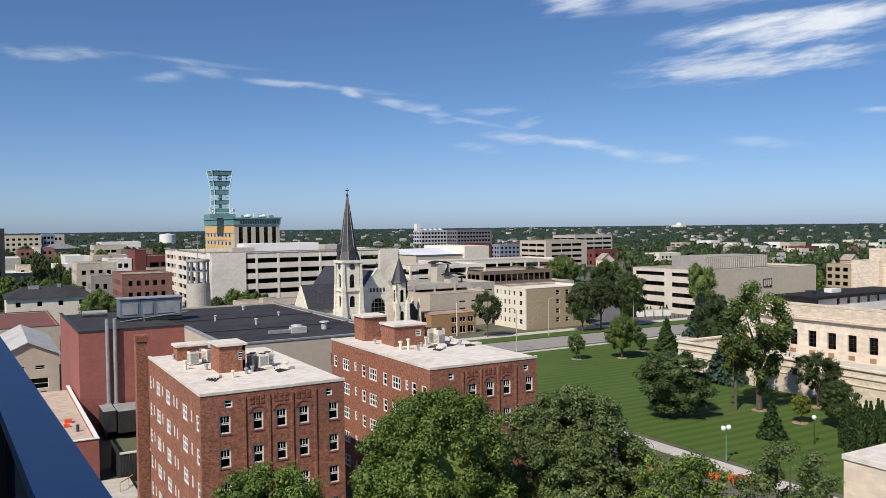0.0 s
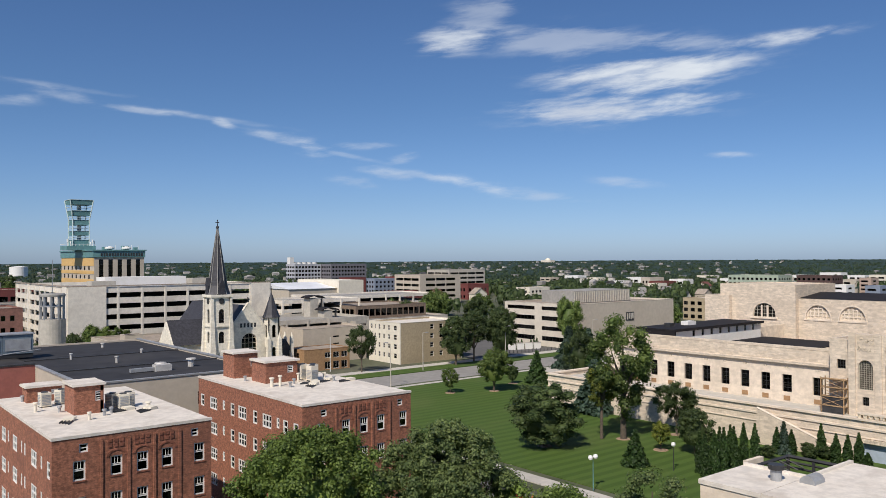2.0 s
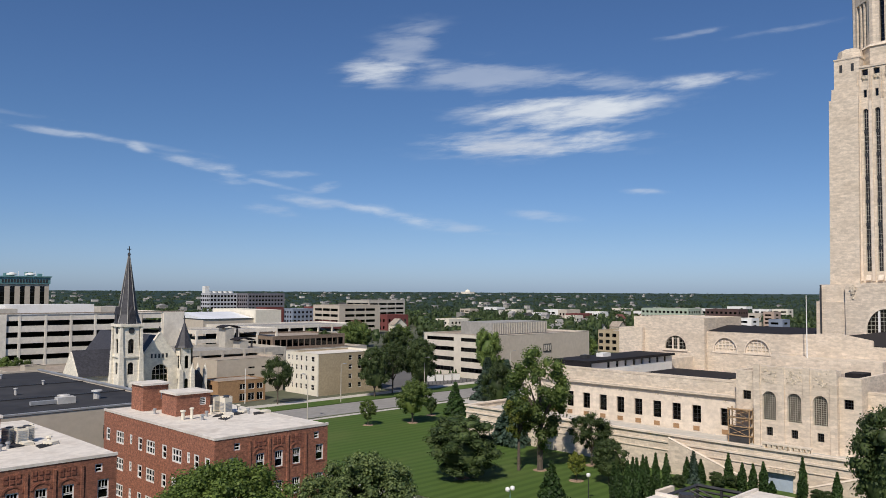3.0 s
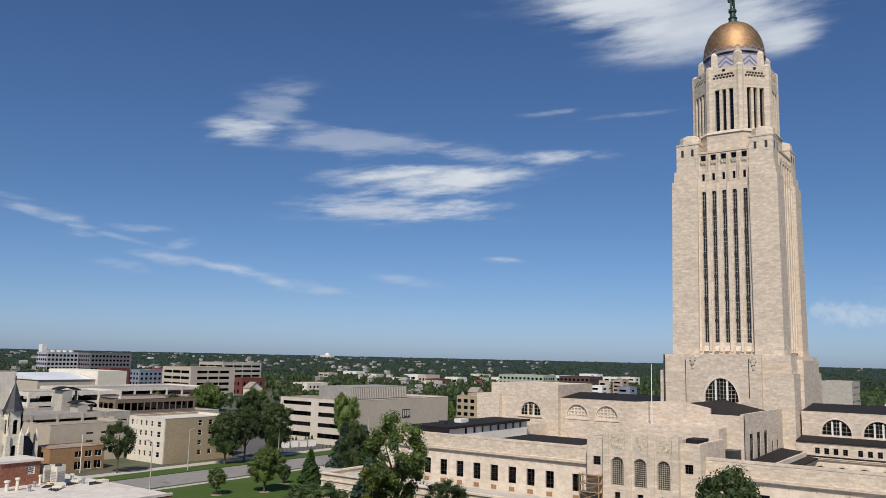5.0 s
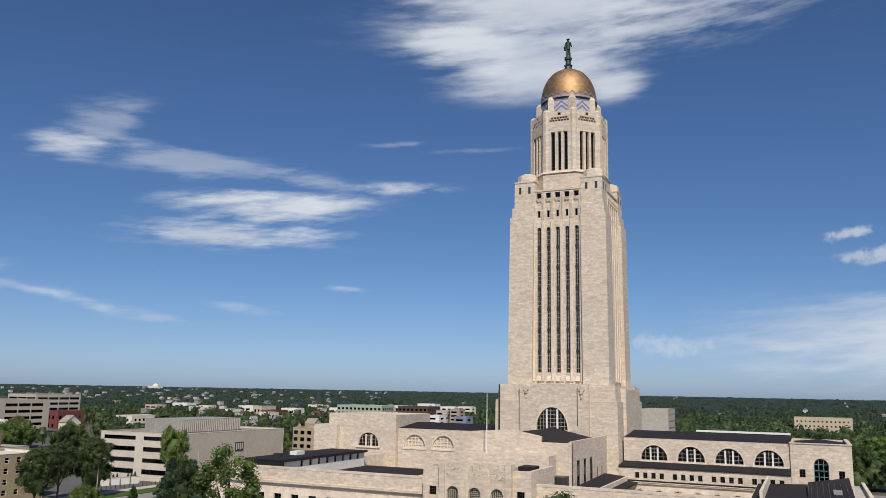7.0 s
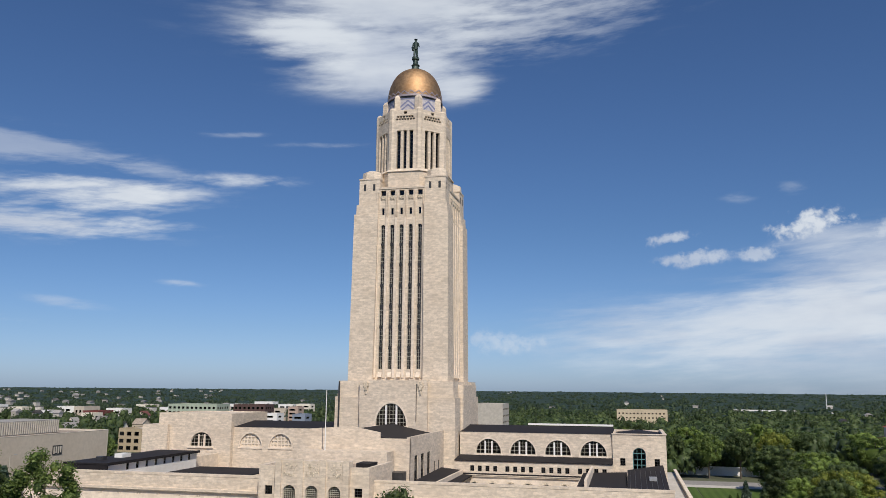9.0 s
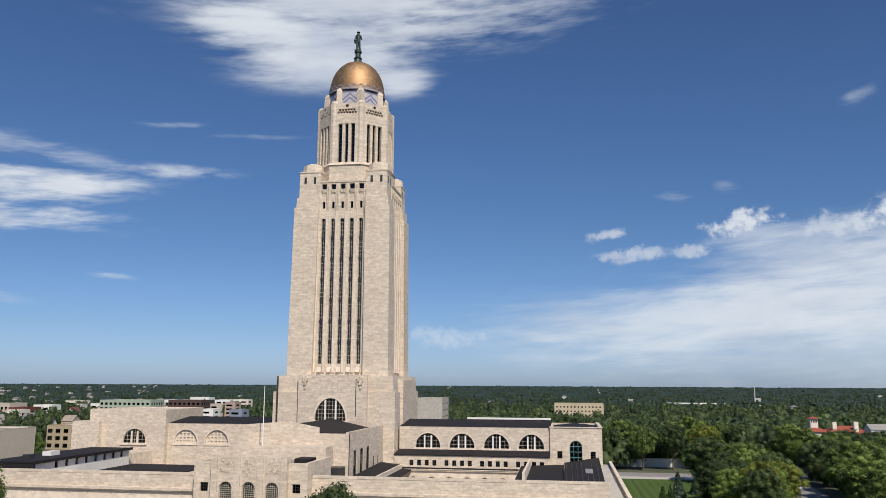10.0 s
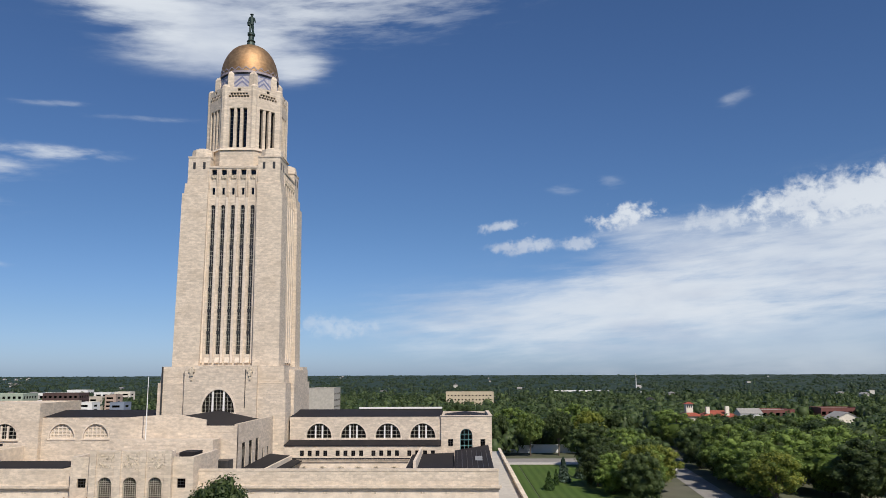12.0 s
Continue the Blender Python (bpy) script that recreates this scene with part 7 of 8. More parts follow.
def leaf_quads(rng, centres, radii, per, size, flat=1.0, droop=0.0):
    """Diamond leaves spread over clumps; a little hollow, so that light and gaps show."""
    n = len(centres) * per
    c = np.repeat(centres, per, 0)
    r = np.repeat(radii, per)[:, None]
    d = rng.normal(size=(n, 3))
    d /= np.linalg.norm(d, axis=1, keepdims=True)
    p = c + d * r * rng.uniform(0.35, 1.15, (n, 1)) * np.array([1, 1, flat])
    nrm = d * 0.95 + rng.normal(size=(n, 3)) * 0.38 + np.array([0, 0, 0.5])
    nrm /= np.linalg.norm(nrm, axis=1, keepdims=True)
    a = np.cross(nrm, rng.normal(size=(n, 3)))
    a /= np.linalg.norm(a, axis=1, keepdims=True)
    b = np.cross(nrm, a)
    s = size * rng.uniform(0.6, 1.3, (n, 1))
    a, b = a * s, b * s * 0.62
    a[:, 2] -= droop * s[:, 0]
    v = np.stack([p - a, p - b, p + a, p + b], 1).reshape(-1, 3)
    return v, np.arange(n * 4).reshape(-1, 4)


def cores(centres, radii, shrink=0.72):
    """Dense hearts of the clumps: six-sided lumps of quads."""
    vs, fs = [], []
    m = 6
    for c, r in zip(centres, radii):
        k = len(vs)
        for t in (-0.8, 0.0, 0.8):
            rr = r * shrink * math.sqrt(1 - t * t)
            vs += [(c[0] + rr * math.cos(2 * math.pi * i / m), c[1] + rr * math.sin(2 * math.pi * i / m), c[2] + t * r * shrink) for i in range(m)]
        for lvl in (0, 1):
            fs += [(k + lvl * m + i, k + lvl * m + (i + 1) % m, k + (lvl + 1) * m + (i + 1) % m, k + (lvl + 1) * m + i) for i in range(m)]
        fs += [(k + 2 * m, k + 2 * m + 1, k + 2 * m + 2, k + 2 * m + 3), (k + 2 * m, k + 2 * m + 3, k + 2 * m + 4, k + 2 * m + 5)]
    return np.array(vs), np.array(fs)


def join(*pieces):
    vs, fs, k = [], [], 0
    for v, f in pieces:
        vs.append(v)
        fs.append(f + k)
        k += len(v)
    return np.concatenate(vs), np.concatenate(fs)


def round_crown(seed, r, z0, z1, clumps, per, size, gappy=0.0):
    """A broad-leaved crown of many clumps, fuller above, uneven at its edge, round a dense heart."""
    rng = np.random.default_rng(seed)
    zc, hz = z0 * 0.47 + z1 * 0.53, (z1 - z0) / 2
    small = 0.23 * (60.0 / clumps) ** 0.4
    lob = rng.uniform(0.82, 1.1, 9)
    c, q = [], []
    while len(c) < clumps:
        d = rng.normal(size=3)
        d /= np.linalg.norm(d)
        a = (math.atan2(d[1], d[0]) + math.pi) / (2 * math.pi) * 6
        k = lob[int(a) % 6] * (1 - a % 1) + lob[(int(a) + 1) % 6] * (a % 1)
        s = rng.uniform(0.72 - 0.2 * gappy, 1.0) * (k if d[2] < 0.6 else 1.0)
        if d[2] < -0.6 and rng.random() < 0.5:
            continue
        c.append((d[0] * r * 0.88 * s, d[1] * r * 0.88 * s, zc + d[2] * hz * 0.9 * s))
        q.append(r * small * rng.uniform(0.75, 1.3) * (1 - gappy * 0.2))
    c, q = np.array(c), np.array(q)
    heart = np.array([(0, 0, zc - hz * 0.1), (0, 0, zc - hz * 0.3)]) if gappy < 0.35 else c[:2]
    return join(leaf_quads(rng, c, q, per, size, 0.85), cores(c, q, (0.64 if clumps < 100 else 0.42) - 0.35 * gappy), cores(heart, [min(r, hz) * 0.6] * len(heart) if gappy < 0.35 else q[:2] * 0.5, 1.0))


def trunk_mesh(seed, h, r, spread, z1):
    rng = random.Random(seed)
    mb = Mb()
    mb.tube((0, 0, -0.1), (0.1, 0.05, h), r, r * 0.72, 9)
    for k in range(6):
        a = 2 * math.pi * k / 6 + rng.uniform(-0.4, 0.4)
        z = h * rng.uniform(0.75, 1.0)
        e = (spread * 0.62 * math.cos(a), spread * 0.62 * math.sin(a), z + (z1 - z) * rng.uniform(0.35, 0.7))
        mid = tuple((p * 0.45 + q * 0.55) for p, q in zip((0.08, 0.04, z), e))
        mid = (mid[0], mid[1], mid[2] + 0.4)
        mb.tube((0.08, 0.04, z - 0.2), mid, r * 0.5, r * 0.33, 6).tube(mid, e, r * 0.33, r * 0.1, 5)
    mb.tube((0.1, 0.05, h), (0, 0, z1 * 0.9), r * 0.72, r * 0.12, 7)
    return mb.mesh("trunk", BARK)


def plant(x, y, trunk, crown, label, category="tree", group="", scale=(1, 1, 1), turn=0.0, name="tree"):
    t = thing(name, label, category, (x, y, 0.0), group)
    t.matrix_basis = pose(x, y, 0, 0, 0, turn) @ Matrix.Diagonal((*scale, 1))
    WM[t] = t.matrix_basis.copy()
    if trunk:
        hang("trunk", trunk, t, WM[t])
    hang("crown", crown, t, WM[t])
    return t


# Large trees close to the balcony
for i, (x, y, r, z0, z1, mat, label, clumps, per, gap) in enumerate((
    (28.2, 49.5, 6.7, 6.0, 19.4, LEAF, "large bright green maple in full leaf", 260, 240, 0.0),
    (39.6, 48.6, 5.9, 6.0, 18.4, LEAF_LINDEN, "large dark green linden in full leaf", 240, 220, 0.0),
    (16.0, 50.5, 4.9, 5.0, 15.9, LEAF, "green maple beside the brick apartments", 180, 150, 0.1),
    (43.0, 41.0, 5.0, 5.0, 15.0, LEAF, "green ash with a loose crown", 90, 150, 0.5),
    (48.5, 36.0, 4.4, 5.0, 15.6, LEAF_LINDEN, "dark ash with a loose crown near the white roof", 60, 200, 0.7),
    (34.0, 41.0, 4.5, 4.0, 13.5, LEAF_LINDEN, "dark green tree under the larger ones", 110, 150, 0.2),
    (50.5, 43.0, 3.0, 3.5, 8.6, LEAF, "green street tree with a loose crown", 60, 180, 0.5),
)):
    v, q = round_crown(100 + i, r, z0, z1, int(clumps * 1.5), per, 0.115, gap)
    plant(x, y, trunk_mesh(i, z0 + 1.0, 0.32, r, z1), fast_mesh("crown", v, q, [mat]), label, group="street trees")

# Middle-sized kinds, one mesh each, of unit size: radius 1 m stands for 6 m
KINDS = {}
for key, mat, seed, gap, z0 in (("green", LEAF_TALL, 1, 0.2, 1.8), ("green2", LEAF_TALL, 2, 0.4, 2.6), ("dark", LEAF_DARK, 3, 0.2, 1.4), ("dark2", LEAF_DARK, 4, 0.6, 3.4), ("yellow", LEAF_YELLOW, 5, 0.4, 2.2), ("low", LEAF_DARK, 6, 0.1, -0.3), ("lowgreen", LEAF, 7, 0.1, -0.3), ("tall", LEAF_TALL, 8, 0.3, 4.0), ("tall2", LEAF_DARK, 9, 0.3, 4.2)):
    v, q = round_crown(seed, 6.0, z0, 14.0, 92, 140, 0.2, gap)
    KINDS[key] = trunk_mesh(seed, max(1.5, z0 + 1.2), 0.3, 6.0, 13.5), fast_mesh("crown", v, q, [mat])


def tree(kind, x, y, r, h, label, turn=None):
    tr, cr = KINDS[kind]
    return plant(x, y, tr, cr, label, group="lawn trees" if y > -10 else "woodland trees", scale=(r / 6.0, r / 6.0, h / 14.0), turn=(x * 37 + y * 91) % 360 if turn is None else turn)


def conifer(seed, r, h, tiers, per, size, mat, columnar=False):
    rng = np.random.default_rng(seed)
    c, q = [], []
    for k in range(tiers):
        f = k / (tiers - 1)
        rr = r * ((1 - f) ** 0.85 * 0.92 + 0.04) if not columnar else r * (0.55 + 0.45 * math.sin(math.pi * min(1.0, 0.25 + f * 0.75))) * (1 - f ** 4) * 0.7 + 0.02
        m = max(1, int(7 * rr / r + 2))
        for i in range(m):
            a = 2 * math.pi * (i + 0.5 * (k % 2)) / m + rng.uniform(-0.2, 0.2)
            s = rr * rng.uniform(0.5, 0.85)
            c.append((s * math.cos(a), s * math.sin(a), h * (0.06 + 0.92 * f)))
            q.append(max(0.12 * r, rr * 0.42))
    c, q = np.array(c), np.array(q)
    v, f = join(leaf_quads(rng, c, q, per, size, 0.6 if not columnar else 1.3, 0.5 if not columnar else -0.6), cores(c, q, 0.7))
    return fast_mesh("crown", v, f, [mat])


SPRUCE = Mb().tube((0, 0, -0.1), (0, 0, 7), 0.2, 0.05).mesh("trunk", BARK), conifer(11, 2.6, 9.0, 14, 60, 0.3, LEAF_SPRUCE)
FIR = Mb().tube((0, 0, -0.1), (0, 0, 7), 0.2, 0.05).mesh("trunk", BARK), conifer(12, 2.6, 9.0, 13, 60, 0.3, LEAF_CEDAR)
CEDAR = None, conifer(13, 0.9, 5.0, 12, 70, 0.16, LEAF_CEDAR, True)


def evergreen(kind, x, y, r, h, label):
    tr, cr = {"spruce": SPRUCE, "fir": FIR, "cedar": CEDAR}[kind]
    r0, h0 = (0.9, 5.0) if kind == "cedar" else (2.6, 9.0)
    return plant(x, y, tr, cr, label, "conifer", "evergreens", (r / r0, r / r0, h / h0), (x * 53 + y * 17) % 360)


tree("low", 96.3, 92.8, 7.0, 10.8, "broad dark green oak on the lawn")
v, q = join(round_crown(41, 6.3, 6.0, 21.6, 64, 170, 0.22, 0.35), round_crown(42, 3.6, 3.5, 12.0, 18, 150, 0.26, 0.6))
plant(110.3, 87.7, trunk_mesh(41, 8.5, 0.55, 5.0, 20.0), fast_mesh("crown", v, q, [LEAF_TALL]), "tall green tree with an open crown on the lawn", group="lawn trees")
v, q = round_crown(43, 2.8, 5.5, 13.0, 24, 150, 0.22, 0.5)
plant(107.6, 90.2, trunk_mesh(43, 6.5, 0.3, 2.6, 12.0), fast_mesh("crown", v, q, [LEAF_YELLOW]), "slim tree with yellowing leaves beside its taller neighbour", group="lawn trees")
tree("green", 127.5, 139.0, 4.5, 10.6, "round green maple on the lawn")
tree("green2", 117.9, 143.6, 2.4, 6.0, "young round green tree on the lawn")
tree("dark", 138.6, 144.3, 1.8, 4.6, "small green tree on the lawn")
tree("dark2", 120.0, 83.8, 4.0, 9.6, "dark slender tree beside the terrace wall")
tree("yellow", 108.5, 78.8, 1.7, 4.8, "young yellow-green tree in a mulch ring")
tree("dark", 110.0, 73.5, 3.4, 7.4, "bushy dark magnolia beside the hedge")
evergreen("fir", 97.3, 75.2, 2.0, 5.4, "small dense fir in a mulch ring")
evergreen("spruce", 169.1, 153.2, 4.6, 12.0, "blue-grey spruce beside the drive")
evergreen("spruce", 172.5, 149.0, 4.2, 11.4, "blue-grey spruce beside the drive")
evergreen("fir", 143.6, 140.9, 2.9, 8.0, "dark cone-shaped fir on the lawn")
evergreen("spruce", 124.9, 106.5, 4.6, 10.5, "wide grey-green spruce by the wall")
evergreen("fir", 149.0, 127.0, 4.0, 11.0, "dark fir behind the tall tree")
tree("dark", 152.0, 134.0, 4.5, 13.0, "dark green tree beside the drive")
evergreen("cedar", 113.5, 108.5, 0.8, 4.8, "narrow arborvitae by the terrace")
for i, (x, y, h) in enumerate(((100.1, 65.3, 6.0), (102.4, 65.2, 6.2), (104.8, 65.2, 6.3), (107.3, 65.1, 6.1), (110.3, 65.3, 6.2), (113.1, 65.1, 5.8), (120.4, 65.6, 4.2), (121.4, 63.7, 4.0), (123.4, 60.0, 5.2), (121.8, 57.0, 4.4), (121.4, 55.1, 4.6), (122.6, 54.0, 4.9), (122.0, 52.5, 2.4), (122.6, 48.1, 6.4), (101.2, 66.8, 5.9), (106.0, 66.6, 6.0), (109.0, 66.7, 5.9), (122.8, 43.3, 5.0))):
    evergreen("cedar", x, y, 0.95, h, "narrow dark arborvitae before the terrace wall")
for x, y in ((122.5, 58.6), (121.0, 60.5), (122.6, 61.8), (116.5, 64.9), (122.5, 46.0), (122.5, 44.6)):
    tree("dark", x, y, 1.4, 2.2, "low dark shrub before the terrace wall")
evergreen("spruce", 120.9, 64.7, 1.4, 5.2, "small blue-grey spruce before the wall")
tree("dark", 107.0, 31.0, 6.2, 17.6, "green tree rising before the capitol's west front")
tree("dark2", 121.3, 186.0, 4.6, 13.2, "dark tree with a bare trunk before the church")
for i, (k, x, y, r, h) in enumerate((("dark", 150.5, 180.5, 5.6, 14.5), ("dark2", 160.0, 183.5, 5.8, 15.5), ("dark", 169.0, 181.0, 6.2, 16.5), ("green", 200.5, 181.5, 5.2, 19.0), ("green2", 206.5, 180.5, 3.5, 8.0), ("dark", 187, 255, 6, 15), ("green", 205, 262, 7, 18), ("green", 214, 270, 7, 19), ("dark", 224, 255, 6, 15), ("green2", 235, 265, 7, 16), ("dark", 245, 250, 6, 14), ("green", 196, 280, 6, 15), ("dark2", 268, 205, 5, 13), ("green2", 276, 195, 5, 13), ("dark", 283, 215, 6, 13), ("green", 72, 258, 5.5, 12), ("dark", 63, 250, 4, 10), ("green", 78, 255, 4, 11), ("green", 30, 242, 6, 13), ("dark", 50, 236, 4, 9), ("green2", 56, 300, 5, 11), ("dark", -5, 240, 6, 9), ("green", -15, 250, 6, 10), ("dark", 22, 300, 6, 11), ("dark2", 96, 248, 3, 11), ("dark2", 100, 247, 3, 12))):
    tree(k, x, y, r, h, ("dark green" if k.startswith("dark") else "green") + " town tree in summer leaf")
for x in range(0, 9):
    evergreen("fir", 185 + 2.5 * x, 199.0 + (x % 3), 1.0, 3.0, "small cone-shaped shrub in the car park")
for x, y in ((96.3, 92.8), (110.3, 87.7), (97.3, 75.2), (108.5, 78.8), (127.5, 139.0), (117.9, 143.6), (120.0, 83.8), (138.6, 144.3)):
    r = thing("mulch_ring", "round bed of brown mulch under a tree", "mulch bed", (x, y, 0.14), "mulch rings")
    part("mulch", Mb().cyl(x, y, 0.1, 0.22, 1.3, 1.1, 18), EARTH, r)
# South side
for i, (k, x, y, r, h) in enumerate((
    ("low", 232, -43, 5.0, 11), ("lowgreen", 243, -50, 6.0, 12), ("low", 222, -47, 5.0, 11), ("lowgreen", 213, -49, 4.2, 11), ("yellow", 204, -45, 4.6, 12.5), ("low", 195, -43, 4.5, 12), ("lowgreen", 262, -52, 6.5, 13), ("low", 275, -44, 6.5, 14), ("low", 228, -38, 4.6, 10.5), ("lowgreen", 215, -40, 4.2, 10), ("low", 252, -46, 4.6, 11.5),
    ("tall", 311, -27, 4.6, 15), ("tall2", 314, -38, 4.8, 15.5), ("tall", 318, 2, 6.0, 16), ("tall2", 312, -14, 4.4, 14.5), ("yellow", 318, -50, 5.5, 15.5), ("tall2", 321, -62, 5.2, 15), ("green", 332, -57, 6.0, 16), ("lowgreen", 345, -22, 7.0, 16), ("low", 350, 0, 8.0, 17), ("lowgreen", 362, -50, 8.0, 17), ("low", 340, -62, 6.5, 15),
    ("lowgreen", 239, -78, 7.0, 15.5), ("low", 254, -80, 6.0, 14), ("lowgreen", 222, -76, 7.0, 15), ("lowgreen", 206, -76, 6.5, 13.5), ("yellow", 192, -73, 5.5, 12), ("low", 232, -54, 5.4, 12.5), ("lowgreen", 246, -56, 5.0, 12.5), ("yellow", 216, -52, 4.8, 11.5), ("low", 272, -79, 6.0, 14), ("lowgreen", 288, -84, 6.0, 14), ("lowgreen", 228, -90, 7.5, 15), ("low", 244, -92, 7.5, 15.5), ("lowgreen", 260, -95, 8.0, 16), ("low", 275, -93, 7.5, 15), ("lowgreen", 213, -95, 7.0, 14), ("low", 200, -98, 7.0, 14.5), ("lowgreen", 236, -108, 8.0, 15), ("low", 255, -114, 8.0, 16), ("lowgreen", 222, -116, 7.5, 14), ("lowgreen", 205, -118, 7.5, 14.5), ("yellow", 190, -110, 6.0, 12), ("low", 275, -120, 8.0, 15), ("lowgreen", 310, -92, 7.0, 14), ("low", 325, -100, 7.5, 14), ("lowgreen", 340, -90, 7.5, 14), ("low", 290, -108, 7.0, 14), ("lowgreen", 300, -130, 8.0, 15), ("low", 240, -135, 8.0, 14), ("lowgreen", 215, -140, 8.0, 14), ("yellow", 225, -128, 6.0, 13), ("low", 262, -145, 8.0, 14), ("lowgreen", 285, -150, 8.0, 14), ("low", 318, -125, 8.0, 14), ("low", 345, -120, 8.0, 13), ("lowgreen", 370, -95, 8.0, 14), ("low", 195, -132, 8.0, 13))):
    tree(k, x, y, r * 1.28, h * 1.08, ("dark green" if k in ("low", "low") else "yellow-green" if k == "yellow" else "green") + " broad-leaved tree along the south street")
for i, (x, y) in enumerate(((231, -27), (238, -30), (222, -24), (246, -36))):
    evergreen(("cedar", "spruce", "fir", "spruce")[i], x, y, (0.9, 2.2, 1.6, 2.0)[i], (4.5, 7.0, 5.0, 6.0)[i], "evergreen shrub on the south lawn")


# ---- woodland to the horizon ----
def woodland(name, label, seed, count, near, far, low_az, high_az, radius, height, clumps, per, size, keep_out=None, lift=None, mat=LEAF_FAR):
    rng = np.random.default_rng(seed)
    base = []
    for k in range(5):
        c = rng.normal(size=(clumps, 3)) * np.array([0.4, 0.4, 0.09]) + np.array([0, 0, 0.52])
        q = rng.uniform(0.3, 0.46, clumps)
        lv, lf = leaf_quads(rng, c, q, per, size, 0.9)
        base.append(join((lv, lf), cores(c, q, 0.78)))
    vs, fs, n = [], [], 0
    made = 0
    while made < count:
        d = math.sqrt(rng.uniform(near * near, far * far)) if far < 1200 else near * (far / near) ** rng.uniform(0, 1)
        a = radians(rng.uniform(low_az, high_az))
        x, y = d * math.sin(a), d * math.cos(a)
        if keep_out and keep_out(x, y):
            continue
        r, h, t = radius * rng.uniform(0.7, 1.25), height * rng.uniform(0.82, 1.12), rng.uniform(0, 6.28)
        v, f = base[int(rng.integers(5))]
        ct, st = math.cos(t), math.sin(t)
        w = np.stack([(v[:, 0] * ct - v[:, 1] * st) * r * 1.25 + x, (v[:, 0] * st + v[:, 1] * ct) * r * 1.25 + y, v[:, 2] * h + (lift(math.hypot(x - 100, y - 40)) if lift else 0.0)], 1)
        vs.append(w)
        fs.append(f + n)
        n += len(v)
        made += 1
    ob = new(name, fast_mesh(name, np.concatenate(vs), np.concatenate(fs), [mat]))
    return tagged(ob, label, "trees", "", "stuff")


SITES = []


def clear_of_sites(x, y):
    az = math.degrees(math.atan2(x, y))
    if abs(y + 54.1 + 0.0955 * (x - 120)) < 9 and x < 420:
        return True
    if 286 < x < 307:
        return True
    if x < 305 and -62 < y < 330:
        return True
    if az < 46 and math.hypot(x, y) < 700 and (x * 7 + y * 3) % 10 < 7.5:
        return True
    return near_site(x, y)


def near_site(x, y, depth=75.0):
    """On a building's plot, or close before it where a crown would hide it from the west."""
    d = math.hypot(x, y)
    for s in (0.0, 0.25, 0.5, 0.75, 1.0):
        f = 1 + s * depth / d
        if any(a - 5 < x * f < c + 5 and b - 5 < y * f < e + 5 for a, b, c, e in SITES):
            return True
    return False


# ---- the town further off ----
def far_block(name, label, category, box, h, wall_mat, roof_mat, floors=0, glassy=0.55, pitch=3.0, wide=2.0, sides="WS", base=0.0):
    """A building far off with a row of windows on each floor."""
    x0, y0, x1, y1 = box
    step = (h - 1.0) / floors if floors else 1.0
    rows = [(base + 0.9 + step * i, base + 0.9 + step * (i + glassy)) for i in range(floors)] if floors else []
    sp = lambda length: (rows, cols((length - pitch * int(length / pitch)) / 2 + 0.5, pitch, wide, int(length / pitch)), (0, 0), D, G) if floors else None
    b = building(name, label, category, box, h, wall_mat, roof_mat, sp(y1 - y0) if "W" in sides else None, sp(x1 - x0 - 0.7) if "S" in sides else None)
    SITES.append(box)
    return b


GREY_BLUE = surface("blue-grey panel", (0.22, 0.26, 0.33), 0.7, vary=0.1)
MAROON = surface("maroon brick", (0.16, 0.045, 0.04), 0.85, vary=0.15)
PALE_BRICK = surface("pale pinkish brick", (0.42, 0.32, 0.26), 0.85, vary=0.12)
GREEN_PANEL = surface("pale green panel", (0.37, 0.43, 0.34), 0.7, vary=0.1)
DIM_BROWN = surface("dark brown brick", (0.085, 0.05, 0.045), 0.85, vary=0.15)
HOTEL_DARK = surface("dark grey cladding", (0.17, 0.165, 0.185), 0.7, vary=0.1)
far_block("hotel", "long grey-white hotel with rows of blue windows", "hotel", (428, 790, 461, 810), 26.5, surface("pale grey cladding", (0.46, 0.47, 0.5), 0.7, vary=0.08), ROOF_WHITE, 6, 0.55, 4.0, 2.8)
far_block("hotel", "long dark grey hotel wing with pale bands", "hotel", (462, 770, 509, 795), 26.5, HOTEL_DARK, ROOF_WHITE, 6, 0.5, 4.0, 2.6)
far_block("office", "pale long office with ribbon windows", "office", (332, 436, 368, 466), 20.4, BEIGE, ROOF_TAN, 5, 0.45, 9.0, 8.2)
far_block("office", "stepped concrete office with ribbon windows", "office", (400, 488, 438, 516), 22.8, CONCRETE, ROOF_TAN, 6, 0.45, 9.0, 8.2)
far_block("apartments", "maroon and grey apartment row", "apartment building", (316, 500, 330, 515), 18.0, MAROON, ROOF_TAN, 5, 0.5, 3.5, 1.8)
far_block("apartments", "pale apartment row with dark windows", "apartment building", (331, 490, 350, 512), 17.0, GREY_BLUE, ROOF_WHITE, 5, 0.5, 3.5, 1.8)
far_block("apartments", "maroon brick end of an apartment row", "apartment building", (351, 486, 360, 505), 18.2, MAROON, ROOF_TAN, 5, 0.5, 3.5, 1.8)
far_block("apartments", "pale green apartment building behind the capitol", "apartment building", (555, 300, 575, 340), 18.0, GREEN_PANEL, ROOF_WHITE, 5, 0.5, 3.6, 2.0)
far_block("apartments", "dark brown apartment building behind the capitol", "apartment building", (570, 268, 586, 294), 18.0, DIM_BROWN, ROOF_TAN, 5, 0.5, 3.6, 2.0)
